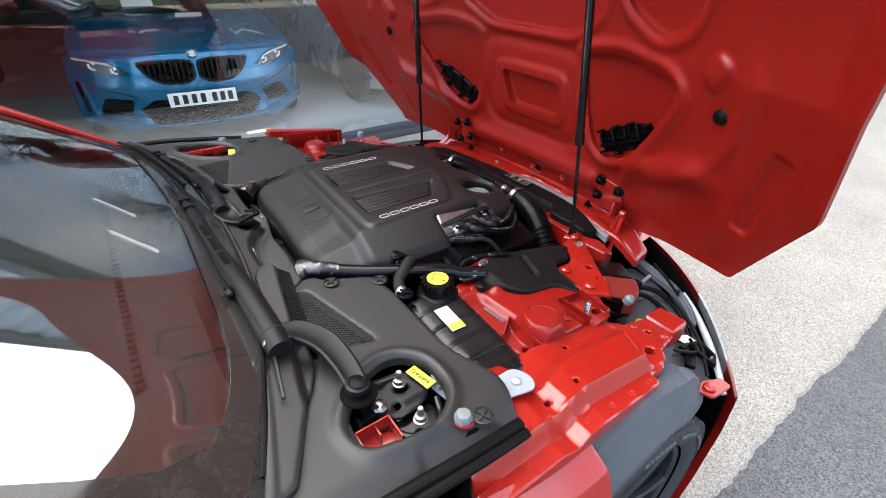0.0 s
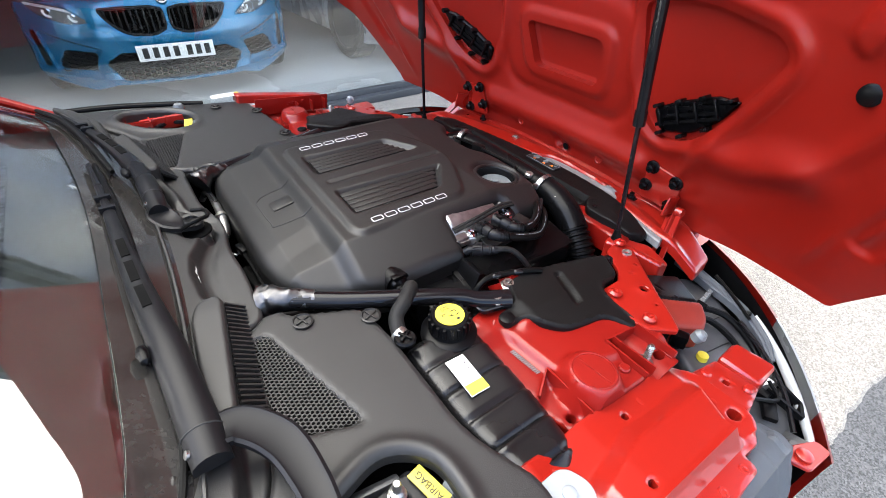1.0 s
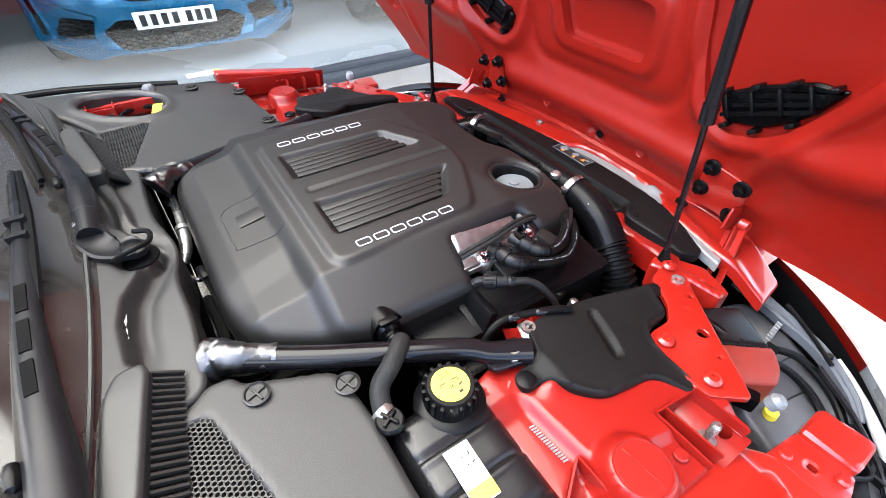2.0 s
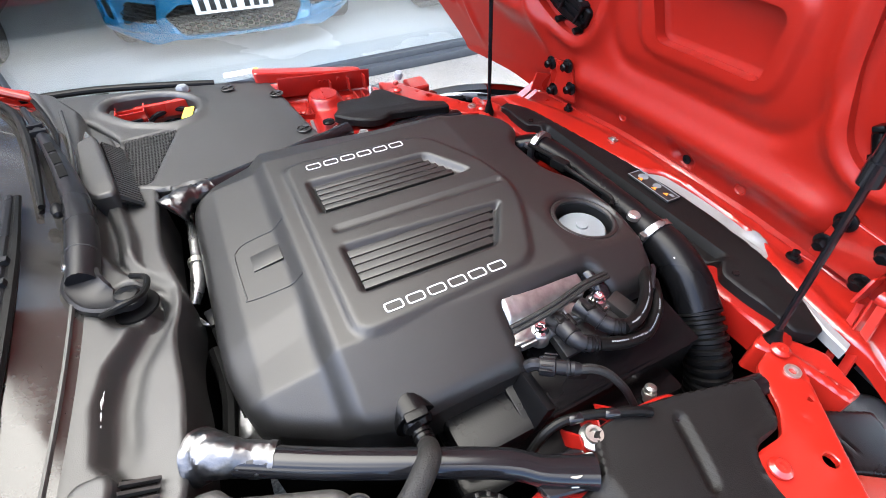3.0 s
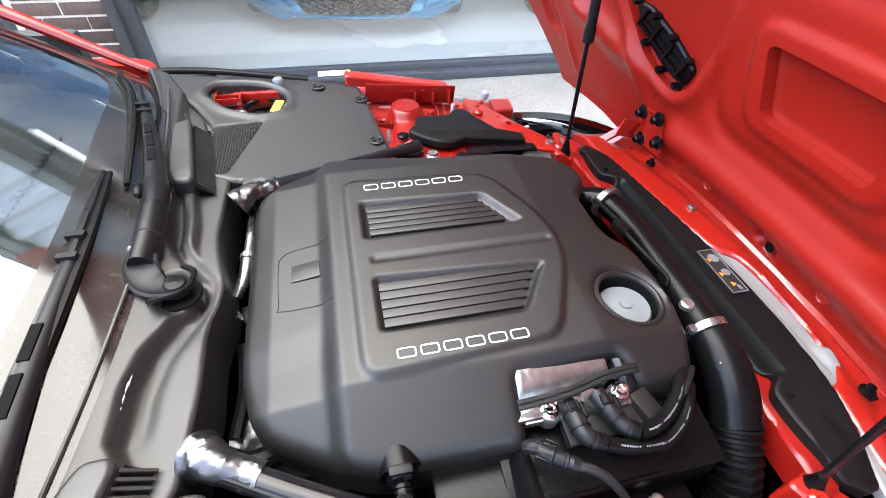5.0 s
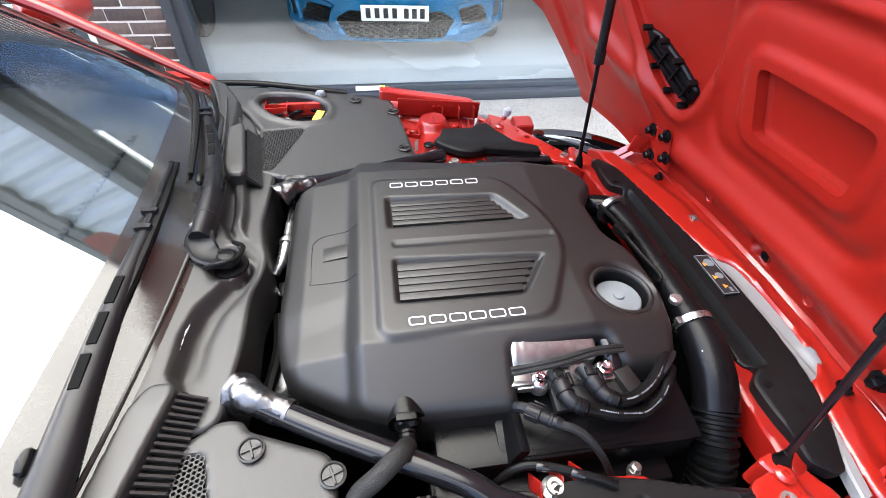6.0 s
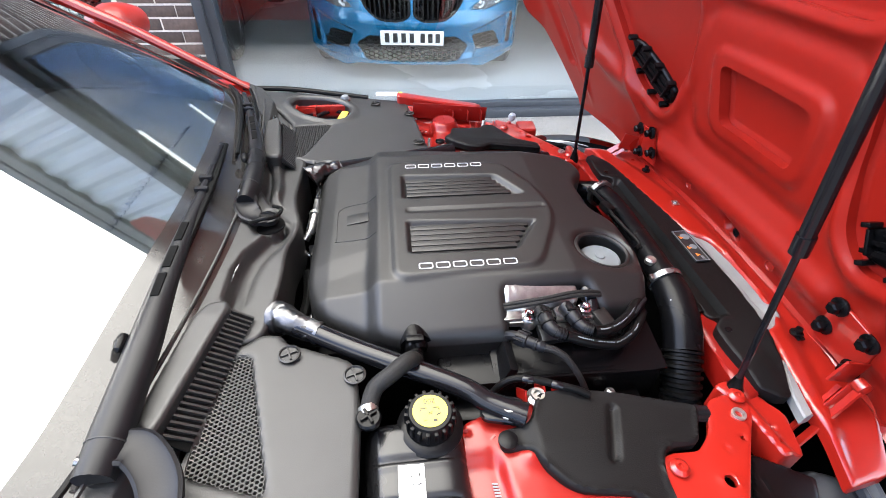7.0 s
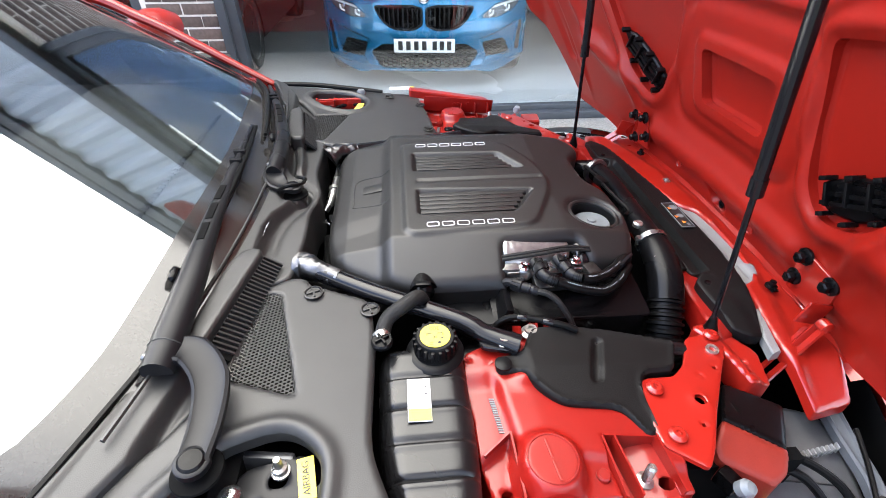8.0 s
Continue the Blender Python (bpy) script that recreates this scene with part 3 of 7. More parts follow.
def vent_geo(s):
    """Black air-outlet grille set in the bonnet, with its moulded clips."""
    o = rounded([(0.286, 1.030, 0.010), (0.308, 0.985, 0.015), (0.385, 1.005, 0.03), (0.448, 1.060, 0.03), (0.478, 1.112, 0.006), (0.430, 1.108, 0.01), (0.345, 1.068, 0.02)])
    f = lambda y, z, x: (float(hood_x(y, z)) + 0.020 - x, s * y, z)
    geos = [prism(o, -0.006, 0.012, 0.004, f)]
    for k in range(4):
        y, z = 0.312 + 0.042 * k, 1.020 + 0.022 * k
        geos.append(block((float(hood_x(y, z)) + 0.002, s * y, z), (0.014, 0.006, 0.040), 0.002, (s * 28, 0, 0)))
    for k in range(3):
        geos.append(bar((float(hood_x(0.31, 1.0)) + 0.004, s * 0.305, 1.000 + 0.018 * k), (float(hood_x(0.45, 1.07)) + 0.004, s * 0.452, 1.072 + 0.012 * k), 0.007, 0.010, (1, 0, 0)))
    for y, z in ((0.300, 1.044), (0.352, 1.072), (0.405, 1.098), (0.462, 1.112), (0.318, 0.985), (0.372, 0.998), (0.425, 1.036)):
        geos.append(block((float(hood_x(y, z)) + 0.004, s * y, z), (0.024, 0.014, 0.008), 0.002, (s * 30, 0, 0)))
    return joined(*geos)


for s in (-1, 1):
    v = part("vent", vent_geo(s), BLACK, bonnet, "black plastic outlet grille with clips")
    part("plug", lathe([(0.0, 0), (0.016, 0), (0.016, 0.004), (0.011, 0.007), (0.0, 0.007)], (hood_x(0.67, 1.2) - 0.002, s * 0.67, 1.203), (-1, 0, -0.1), 20), BLACK, bonnet, "round black rubber plug")
part("bonnet_seal", tube([(float(hood_x(y, 0.772)) - 0.006, y, 0.772 + 0.03 * y * y) for y in np.linspace(-0.40, 0.40, 15)], 0.0035, 8, 3), LINER, bonnet, "grey rubber strip along the bonnet foot")
for y, z in ((-0.154, 0.834), (0.154, 0.840), (0.62, 1.05), (-0.62, 1.05)):
    part("dimple", lathe([(0.011, -0.001), (0.013, 0.002), (0.010, 0.003), (0.008, 0.0005), (0.0, 0.0005)], (float(hood_x(y, z)) - 0.019 * math.exp(-((z - 0.88) / 0.036) ** 2) + 0.001, y, z), (-1, 0, -0.15), 20), RED_HOOD, bonnet)
# closed disc; the hole's shade is put into its near-black colour
part("latch_hole", lathe([(0.0, 0), (0.008, 0), (0.010, 0.002), (0.0105, 0.003), (0.006, 0.0035), (0.005, 0.001), (0.0, 0.001)], (float(hood_x(-0.014, 0.812)) + 0.020, -0.014, 0.812), (-1, 0, -0.15), 16), SHADE, bonnet, "dark hole in the latch pocket")

# hinges: angled plate with four black nuts, swan-neck arm
nut_mesh = mesh_of("nut", joined(lathe([(0, 0), (0.0165, 0), (0.0165, 0.004), (0.013, 0.006), (0.0, 0.006)], n=20), lathe([(0.0105, 0.004), (0.0105, 0.017), (0.008, 0.020), (0, 0.020)], n=6)), BLACK)


def hinge(s):
    o = rounded([(-0.05, -0.055, 0.008), (0.045, -0.065, 0.008), (0.055, 0.03, 0.012), (-0.035, 0.045, 0.012)])
    y0, z0 = 0.355, 0.865
    f = lambda y, z, x: (hood_x(y0, z0 + z) - 0.003 - x, s * (y0 + y), z0 + z)
    h = part("hinge", joined(prism(o, 0.0, 0.006, 0.001, f),
             block((0.570, s * 0.408, 0.835), (0.050, 0.005, 0.045), 0.002, (0, 15, 0))), RED, car, "red painted bonnet hinge")
    for y, z in ((-0.025, 0.035), (0.04, 0.02), (-0.035, -0.02), (0.035, -0.05)):
        p = Vector((hood_x(y0, z0 + z) - 0.008, s * (y0 + y), z0 + z))
        part("nut", nut_mesh, None, h, m=Matrix.Translation(p) @ Vector((0, 0, 1)).rotation_difference(Vector((-1, 0, -0.1))).to_matrix().to_4x4())
    part("arm", joined(bar((0.580, s * 0.432, 0.828), (0.474, s * 0.472, 0.728), 0.004, 0.013, (0.3, s * 0.6, 0.8)), bar((0.566, s * 0.415, 0.808), (0.470, s * 0.452, 0.722), 0.004, 0.010, (0.3, s * 0.6, 0.8)), bar((0.574, s * 0.424, 0.818), (0.530, s * 0.440, 0.776), 0.016, 0.003, (0.3, s * 0.6, 0.8)), lathe([(0.011, -0.008), (0.011, 0.008), (0.006, 0.011)], (0.578, s * 0.430, 0.827), (0, s, 0), 16)), RED, h)


for s in (-1, 1):
    hinge(s)
    lo, hi = Vector((0.405, s * 0.393, 0.79)), Vector((0.328, s * 0.335, 1.72))
    g = part("gas_strut", joined(tube([lo + (hi - lo) * 0.305, hi], 0.0100, 16, 1), tube([lo + (hi - lo) * 0.295, lo + (hi - lo) * 0.325], 0.0118, 16, 1), tube([lo + (hi - lo) * 0.985, hi], 0.015, 16, 1)), GLOSS, car, "black gas strut holding the bonnet up")
    part("rod", tube([lo + (hi - lo) * 0.02, lo + (hi - lo) * 0.32], 0.0048, 10, 1), GLOSS, g)
    part("ball_end", joined(lathe([(0, -0.012), (0.012, -0.008), (0.0135, 0.004), (0.009, 0.018), (0.006, 0.032), (0, 0.034)], lo, (hi - lo), 16)), RUBBER, g)


# windscreen, frit band, cabin
def screen_x(y, z):
    return -0.430 - 1.75 * (z - 0.905) - 0.20 * y * y - 1.0 * np.clip(np.abs(y) - 0.45, 0, 1) ** 2


def screen_geo(off, out, thick, holes=()):
    V, F = sheet(out, lambda y, z: 0 * y + off, h=0.03, thick=thick, holes=holes, back=True)
    return [(float(screen_x(y, z)) + x * 0.5, y, z + x * 0.87) for y, z, x in V], F


SC_OUT = rounded([(-0.762, 0.870, 0.03), (0.0, 0.908, 0.4), (0.762, 0.870, 0.03), (0.655, 1.24, 0.05), (-0.655, 1.24, 0.05)])
SC_IN = rounded([(-0.672, 0.926, 0.06), (-0.53, 0.934, 0.2), (-0.24, 0.953, 0.3), (0.0, 0.957, 0.3), (0.40, 0.960, 0.2), (0.665, 0.944, 0.085), (0.60, 1.235, 0.05), (-0.60, 1.235, 0.05)])
screen = part("windscreen", screen_geo(0.0, SC_OUT, 0.005), SCREEN, car, "clear raked windscreen")
screen.visible_shadow = False
part("frit", screen_geo(0.0035, SC_OUT, 0.001, (SC_IN,)), FRIT, screen, "black printed border of the glass")


def dash_geo():
    out = rounded([(-1.12, -0.70, 0.1), (-0.56, -0.66, 0.05), (-0.52, -0.3, 0.05), (-0.50, 0.0, 0.05), (-0.52, 0.3, 0.05), (-0.56, 0.66, 0.05), (-1.12, 0.70, 0.1)])
    return sheet(out, lambda x, y: 0.90 + 0.035 * step(-x, 0.6, 0.95) + 0.02 * np.exp(-((y + 0.36) / 0.16) ** 2) * step(-x, 0.75, 1.0), h=0.03, thick=0.12, edge=0.04)


dash = part("dashboard", dash_geo(), DASH, car, "grey dashboard top behind the glass")
slot_geo = [block((-0.66, -0.45 + 0.018 * k, 0.907), (0.013, 0.011, 0.006), 0.002) for k in range(50)]
part("demister_vent", joined(*slot_geo), SEATS, dash, "row of black demister slots")
part("binnacle", block((-1.02, -0.36, 0.955), (0.16, 0.34, 0.07), 0.03), SEATS, dash)
part("cabin_shell", joined(block((-1.45, 0, 0.55), (1.5, 1.5, 0.5), 0.05), block((-1.75, -0.36, 0.95), (0.14, 0.5, 0.62), 0.06), block((-1.75, 0.36, 0.95), (0.14, 0.5, 0.62), 0.06), block((-2.1, 0, 0.9), (0.05, 1.4, 0.9)), block((-1.72, 0, 1.275), (0.95, 1.15, 0.02))), SEATS, car, "dark cabin with two seats")
part("rear_mirror", block((-0.93, 0.02, 1.215), (0.04, 0.24, 0.06), 0.02), BLACK, car, "black interior mirror")


def pillar(s):
    pts = [(-0.560, s * 0.790, 0.872), (-0.669, s * 0.780, 0.942), (-0.790, s * 0.768, 1.022), (-0.930, s * 0.748, 1.110), (-1.118, s * 0.715, 1.195), (-1.7, s * 0.62, 1.300)]
    return tube(pts, [0.012, 0.015, 0.018, 0.020, 0.022, 0.022], 10, 6, 0.8)


for s in (-1, 1):
    part("pillar", pillar(s), RED, car, "red windscreen pillar")
    part("door_card", block((-1.36, s * 0.815, 0.77), (1.30, 0.05, 0.42), 0.02), SEATS, car, "dark door lining")
    dr = rounded([(-0.62, 0.30, 0.05), (-0.60, 0.86, 0.05), (-1.9, 0.93, 0.05), (-1.95, 0.3, 0.05)])
    part("door", prism(dr, 0.0, 0.06, 0.012, lambda x, z, y: (x, s * (0.86 + y + 0.04 * math.sin(z * 3)), z)), RED, car, "red door")
    sw = rounded([(-0.72, 0.90, 0.02), (-0.80, 0.985, 0.02), (-1.05, 1.17, 0.03), (-1.30, 1.275, 0.05), (-1.95, 1.27, 0.05), (-2.0, 0.90, 0.02)])
    part("side_window", prism(sw, 0.0, 0.006, 0, lambda x, z, y: (x, s * (0.765 - 0.33 * (z - 0.95) - y), z)), TINT, car, "dark side window")
    mi = part("door_mirror", lathe([(0.0, -0.115), (0.040, -0.10), (0.060, -0.04), (0.060, 0.02), (0.045, 0.075), (0.0, 0.10)], (-1.00, s * 1.0, 1.035), (0.30, s * 0.9, -0.12), 24), RED, car, "red door mirror")
    part("stalk", tube([(-1.0, s * 0.84, 0.95), (-1.0, s * 0.93, 1.0)], 0.02, 8, 1), BLACK, mi)
part("roof_panel", sheet(rounded([(-1.25, -0.58, 0.1), (-1.25, 0.58, 0.1), (-2.3, 0.56, 0.2), (-2.3, -0.56, 0.2)]), lambda x, y: 1.318 - 0.10 * y * y - 0.06 * (x + 1.4) ** 2, h=0.05, thick=0.02), RED, car, "red roof")
tail_o = rounded([(-1.9, -0.93, 0.1), (-1.9, 0.93, 0.1), (-3.1, 0.88, 0.4), (-3.1, -0.88, 0.4)])
part("rear_body", sheet(tail_o, lambda x, y: 0.96 - 0.10 * np.abs(y) ** 3 - 0.10 * (x + 1.9) ** 2 * 0.5, h=0.05, thick=0.6, edge=0.05), RED, car, "red rear body")


# front bumper, its red upper rim curving round the nose
def nose_x(y):
    return 0.70 - 0.30 * np.abs(y / 0.93) ** 3


def bumper_geo():
    V, F = [], []
    ys = np.linspace(-0.92, 0.92, 61)
    prof = [(-0.035, 0.0), (0.0, 0.006), (0.02, -0.004), (0.035, -0.05), (0.05, -0.16), (0.02, -0.34), (-0.05, -0.50)]
    for y in ys:
        top = 0.76 - 0.15 * abs(y / 0.92) ** 4
        for a, b in prof:
            V.append((float(nose_x(y)) + a, y, top + b))
    k = len(prof)
    lens = {-1: [], 1: []}
    for i in range(len(ys) - 1):
        for j in range(k - 1):
            f = (i * k + j, (i + 1) * k + j, (i + 1) * k + j + 1, i * k + j + 1)
            lamp_here = 0.70 < abs(ys[i] + ys[i + 1]) / 2 < 0.87 and j < 5
            if j or abs(ys[i]) < 0.5:
                (lens[1 if ys[i] > 0 else -1] if lamp_here else F).append(f)
    return V, F, lens


BV, BF, BLENS = bumper_geo()
bumper = part("front_bumper", (BV, BF), RED, car, "red front bumper", smooth=60)
# added near-black copy of the bumper, darkens its inner face like shade
part("bumper_shade_sheet", ([(x - 0.014, y * 0.982, z - 0.006) for x, y, z in BV], [f for f in BF + BLENS[-1] + BLENS[1] if min(f) % 7 >= 2]), SHADE, bumper, "near-black sheet added for the shade inside the bumper")
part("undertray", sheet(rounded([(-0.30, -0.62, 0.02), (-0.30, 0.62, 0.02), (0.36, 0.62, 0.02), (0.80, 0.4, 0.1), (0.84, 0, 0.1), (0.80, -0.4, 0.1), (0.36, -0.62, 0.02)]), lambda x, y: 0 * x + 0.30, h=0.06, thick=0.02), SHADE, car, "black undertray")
# bulkhead and inner wings carry the bay's deep shade as near-black colour
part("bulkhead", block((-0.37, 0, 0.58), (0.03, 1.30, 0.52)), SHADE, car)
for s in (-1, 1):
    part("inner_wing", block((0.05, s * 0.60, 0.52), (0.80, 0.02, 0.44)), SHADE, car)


# wheels
def wheel(s):
    c = Vector((0.10, s * 0.782, 0.335))
    ax = (0, s, 0)
    prof = [(0.25, -0.11), (0.262, -0.118), (0.30, -0.125), (0.333, -0.115), (0.345, -0.085)]
    prof += [(0.345 - (0.006 if k % 3 == 2 else 0.0), -0.075 + 0.0125 * k) for k in range(13)]
    prof += [(0.345, 0.085), (0.333, 0.115), (0.315, 0.124), (0.30, 0.125), (0.298, 0.122), (0.285, 0.124), (0.262, 0.118), (0.25, 0.11)]
    w = tagged(new("wheel"), "black tyre on a dark multi-spoke alloy wheel")
    w.parent = car
    w.matrix_local = Matrix.Translation(c)
    ty = part("tyre", lathe([(r * 0.971 if r > 0.3 else r, a) for r, a in prof], (0, 0, 0), ax, 64, False), TYRE, w)
    # raised plain bars where the maker's words run round the sidewall, and the tread blocks of the shoulder
    for k in range(26):
        a = math.radians(20 + 3.1 * k)
        if k % 9 < 7:
            part("sidewall_mark", block((0.296 * math.cos(a), s * 0.1265, 0.296 * math.sin(a)), (0.009, 0.004, 0.013), 0.001, (0, -math.degrees(a), 0)), LINER, ty)
    part("shoulder_block", joined(*[block((0.322 * math.cos(a), s * 0.108, 0.322 * math.sin(a)), (0.014, 0.024, 0.018), 0.002, (0, -math.degrees(a), 0)) for a in (2 * math.pi * k / 72 for k in range(72))]), TYRE, ty)
    spokes = [lathe([(0.252, -0.10), (0.252, 0.10), (0.244, 0.106), (0.236, 0.098), (0.236, -0.10)], (0, 0, 0), ax, 48), lathe([(0.0, 0.05), (0.05, 0.06), (0.06, 0.075), (0.04, 0.082), (0, 0.082)], (0, 0, 0), ax, 24)]
    for k in range(10):
        a = 2 * math.pi * k / 10 + (0.14 if k % 2 else -0.14)
        p, q = Vector((math.cos(a) * 0.05, s * 0.075, math.sin(a) * 0.05)), Vector((math.cos(a) * 0.243, s * 0.092, math.sin(a) * 0.243))
        spokes.append(tube([p, (p + q) / 2 + Vector((0, s * 0.006, 0)), q], [0.014, 0.010, 0.012], 6, 3))
    part("rim", joined(*spokes), RIM, w)
    part("brake_disc", lathe([(0.06, -0.02), (0.19, -0.02), (0.19, 0.01), (0.06, 0.01)], (0, 0, 0), ax, 40), STEEL, w)


for s in (-1, 1):
    wheel(s)


# ---- engine bay ----
COVER_OUT = rounded([(-0.300, -0.13, 0.05), (-0.275, -0.215, 0.04), (-0.14, -0.285, 0.03), (0.055, -0.285, 0.012), (0.058, -0.215, 0.008), (0.205, -0.205, 0.012), (0.225, -0.252, 0.02),
                     (0.315, -0.250, 0.03), (0.345, -0.12, 0.03), (0.335, -0.02, 0.03), (0.298, 0.02, 0.02), (0.292, 0.12, 0.02), (0.332, 0.17, 0.015), (0.33, 0.21, 0.02), (0.285, 0.255, 0.03),
                     (0.04, 0.285, 0.02), (-0.06, 0.315, 0.03), (-0.19, 0.325, 0.04), (-0.300, 0.245, 0.04)])
LOUV_FAR = rounded([(-0.112, 0.045, 0.01), (0.158, 0.045, 0.012), (0.105, 0.130, 0.012), (-0.112, 0.138, 0.01)])
LOUV_NEAR = rounded([(-0.108, -0.130, 0.012), (0.100, -0.132, 0.012), (0.158, -0.045, 0.012), (-0.108, -0.030, 0.01)])
OIL = oval(0.270, -0.118, 0.052, 0.050)
PLATEAU = rounded([(-0.135, -0.19, 0.03), (0.13, -0.175, 0.03), (0.185, -0.06, 0.02), (0.20, 0.0, 0.03), (0.18, 0.08, 0.02), (0.125, 0.185, 0.03), (-0.135, 0.20, 0.03)])
BAR = rounded([(-0.105, -0.006, 0.003), (0.185, -0.006, 0.003), (0.185, 0.009, 0.003), (-0.105, 0.011, 0.003)])


def cover_z(x, y):
    P = np.column_stack([x, y])
    z = 0.896 + 0.035 * y
    z = z - 0.016 * (1 - step(x, -0.188, -0.158)) - 0.15 * np.clip(-0.16 - x, 0, 1) - 0.35 * np.clip(-0.255 - x, 0, 1)
    z = z - 0.50 * np.clip(-0.190 - y, 0, 1) - 0.35 * np.clip(y - 0.235, 0, 1)
    z = z - 0.16 * np.clip(x - 0.19, 0, 1)
    z = z + 0.007 * step(inside(P, PLATEAU), -0.006, 0.006)
    # step of the rear part and its cross crease
    z = z - 0.10 * np.clip(-0.085 - y + 0.2 * (x + 0.2), 0, 0.05) * step(-x, 0.17, 0.195)
    for o in (LOUV_FAR, LOUV_NEAR):
        z = z - 0.011 * step(inside(P, o), 0.0, 0.010)
    z = z - 0.003 * step(inside(P, BAR), 0.0, 0.003)
    return z


cover = part("engine_cover", sheet(COVER_OUT, cover_z, h=0.004, holes=(OIL,), thick=0.055, edge=0.017), COVER, car, "matt black moulded engine cover with two louvred recesses", smooth=50)
for o, y0, y1 in ((LOUV_FAR, 0.058, 0.125), (LOUV_NEAR, -0.120, -0.042)):
    for k in range(5):
        y = y0 + (y1 - y0) * (k + 0.5) / 5
        xe = 0.150 - 0.6 * abs(y - (0.045 if y > 0 else -0.045)) - 0.012
        z = float(cover_z(np.array([0.0]), np.array([y]))[0])
        part("slat", block(((-0.100 + xe) / 2, y, z + 0.0022), (xe + 0.100, (y1 - y0) / 5 - 0.0022, 0.007), 0.0009, (4, 0, 0)), COVER, cover)


def badge(x0, x1, y, tall):
    """Silver marks in place of a maker's name: six plain outlined shapes."""
    n, gap = 6, 0.007
    w = (x1 - x0 - gap * (n - 1)) / n
    for k in range(n):
        x = x0 + w / 2 + k * (w + gap)
        z = float(cover_z(np.array([x]), np.array([y]))[0]) + 0.0008
        o = rounded([(x - w / 2, y - tall / 2, 0.004), (x + w / 2, y - tall / 2, 0.004), (x + w / 2, y + tall / 2, 0.004), (x - w / 2, y + tall / 2, 0.004)])
        part("badge_mark", tube([(px, py, z + 0.035 * (py - y)) for px, py in o + o[:1]], 0.0011, 6, 0, 0.6), SILVER, cover, "plain silver mark")


badge(-0.090, 0.085, -0.166, 0.0135)
badge(-0.098, 0.078, 0.172, 0.0135)
hatch = [(-0.166, 0.075), (-0.225, 0.072), (-0.243, 0.062), (-0.248, 0.045), (-0.246, -0.030), (-0.240, -0.044), (-0.166, -0.050)]
hatch_line = [q for q in spline([(x, y, 0.0) for x, y in hatch], 10)]
part("hatch_seam", tube([(q.x, q.y, float(cover_z(np.array([q.x]), np.array([q.y]))[0]) + 0.0004) for q in hatch_line], 0.0012, 6, 0), INK, cover)
part("hatch_tab", block((-0.205, 0.022, float(cover_z(np.array([-0.205]), np.array([0.022]))[0]) + 0.0006), (0.045, 0.034, 0.003), 0.001, (0, -11, 0)), COVER, cover)

oz = 0.852
oil = part("oil_filler_cap", joined(lathe([(0, oz - 0.02), (0.041, oz - 0.02), (0.041, oz - 0.004), (0.038, oz), (0.010, oz + 0.003), (0.009, oz + 0.006), (0.0, oz + 0.006)], (0.270, -0.118, 0), n=40),), CAPGREY, car, "round grey filler cap sunk in the cover")
# the well's shade is put into its near-black colour
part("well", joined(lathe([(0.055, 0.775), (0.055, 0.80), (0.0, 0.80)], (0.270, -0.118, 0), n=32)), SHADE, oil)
part("rim_lip", tube([(x, y, float(cover_z(np.array([x]), np.array([y]))[0]) - 0.010) for x, y in OIL + OIL[:1]], 0.005, 8, 1), COVER, cover)

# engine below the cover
# near-black colour stands in for the shade beneath the cover
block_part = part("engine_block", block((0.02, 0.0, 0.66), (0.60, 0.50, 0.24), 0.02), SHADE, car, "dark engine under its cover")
for at, size, bev in (((0.12, -0.300, 0.750), (0.38, 0.09, 0.085), 0.012), ((0.10, -0.345, 0.69), (0.36, 0.06, 0.10), 0.01), ((0.0, 0.30, 0.72), (0.5, 0.1, 0.12), 0.02)):
    part("side_cover", block(at, size, bev), BLACK, block_part)
part("ledge", joined(block((0.17, -0.292, 0.796), (0.30, 0.10, 0.006), 0.003, (10, 0, 0)), tube([(0.03, -0.338, 0.789), (0.10, -0.342, 0.794), (0.32, -0.335, 0.783)], 0.004, 8, 4), block((0.04, -0.315, 0.80), (0.016, 0.06, 0.05), 0.004, (0, 20, 0))), BLACK, block_part)

# fuel rail in the cover's cut-out
rail_o = rounded([(0.054, -0.200, 0.004), (0.190, -0.190, 0.004), (0.187, -0.230, 0.006), (0.120, -0.240, 0.02), (0.054, -0.247, 0.004)])
rail = part("fuel_rail", joined(sheet(rail_o, lambda x, y: 0.879 - 0.10 * (x - 0.05) - 18.0 * np.clip(-0.204 - y, 0, 1) ** 2 + 0.0012 * np.exp(-((x - 0.075) / 0.002) ** 2), h=0.004, thick=0.028, edge=0.004),
                                block((0.130, -0.252, 0.838), (0.150, 0.026, 0.012), 0.004), block((0.062, -0.252, 0.845), (0.034, 0.020, 0.010), 0.002),
                                *[lathe([(0.0, 0.826), (0.0150, 0.826), (0.0150, 0.843), (0.0125, 0.846), (0.0, 0.846)], (x, y, 0), n=20) for x, y in ((0.091, -0.254), (0.192, -0.248), (0.113, -0.248), (0.153, -0.246))]), STEEL, car, "bright cast fuel rail", smooth=50)
part("sleeve", joined(*[tube([(0.046, -0.250 + d, 0.868 + e), (0.085, -0.250 + d, 0.873 + e), (0.121, -0.246 + d, 0.874 + e), (0.165, -0.236 + d, 0.872 + e), (0.195, -0.231 + d, 0.868 + e), (0.226, -0.226 + d, 0.860 + e)], 0.0036, 8, 6) for d, e in ((-0.003, 0.0), (0.003, 0.0025))]), BRAID, rail, "black braided sleeve")
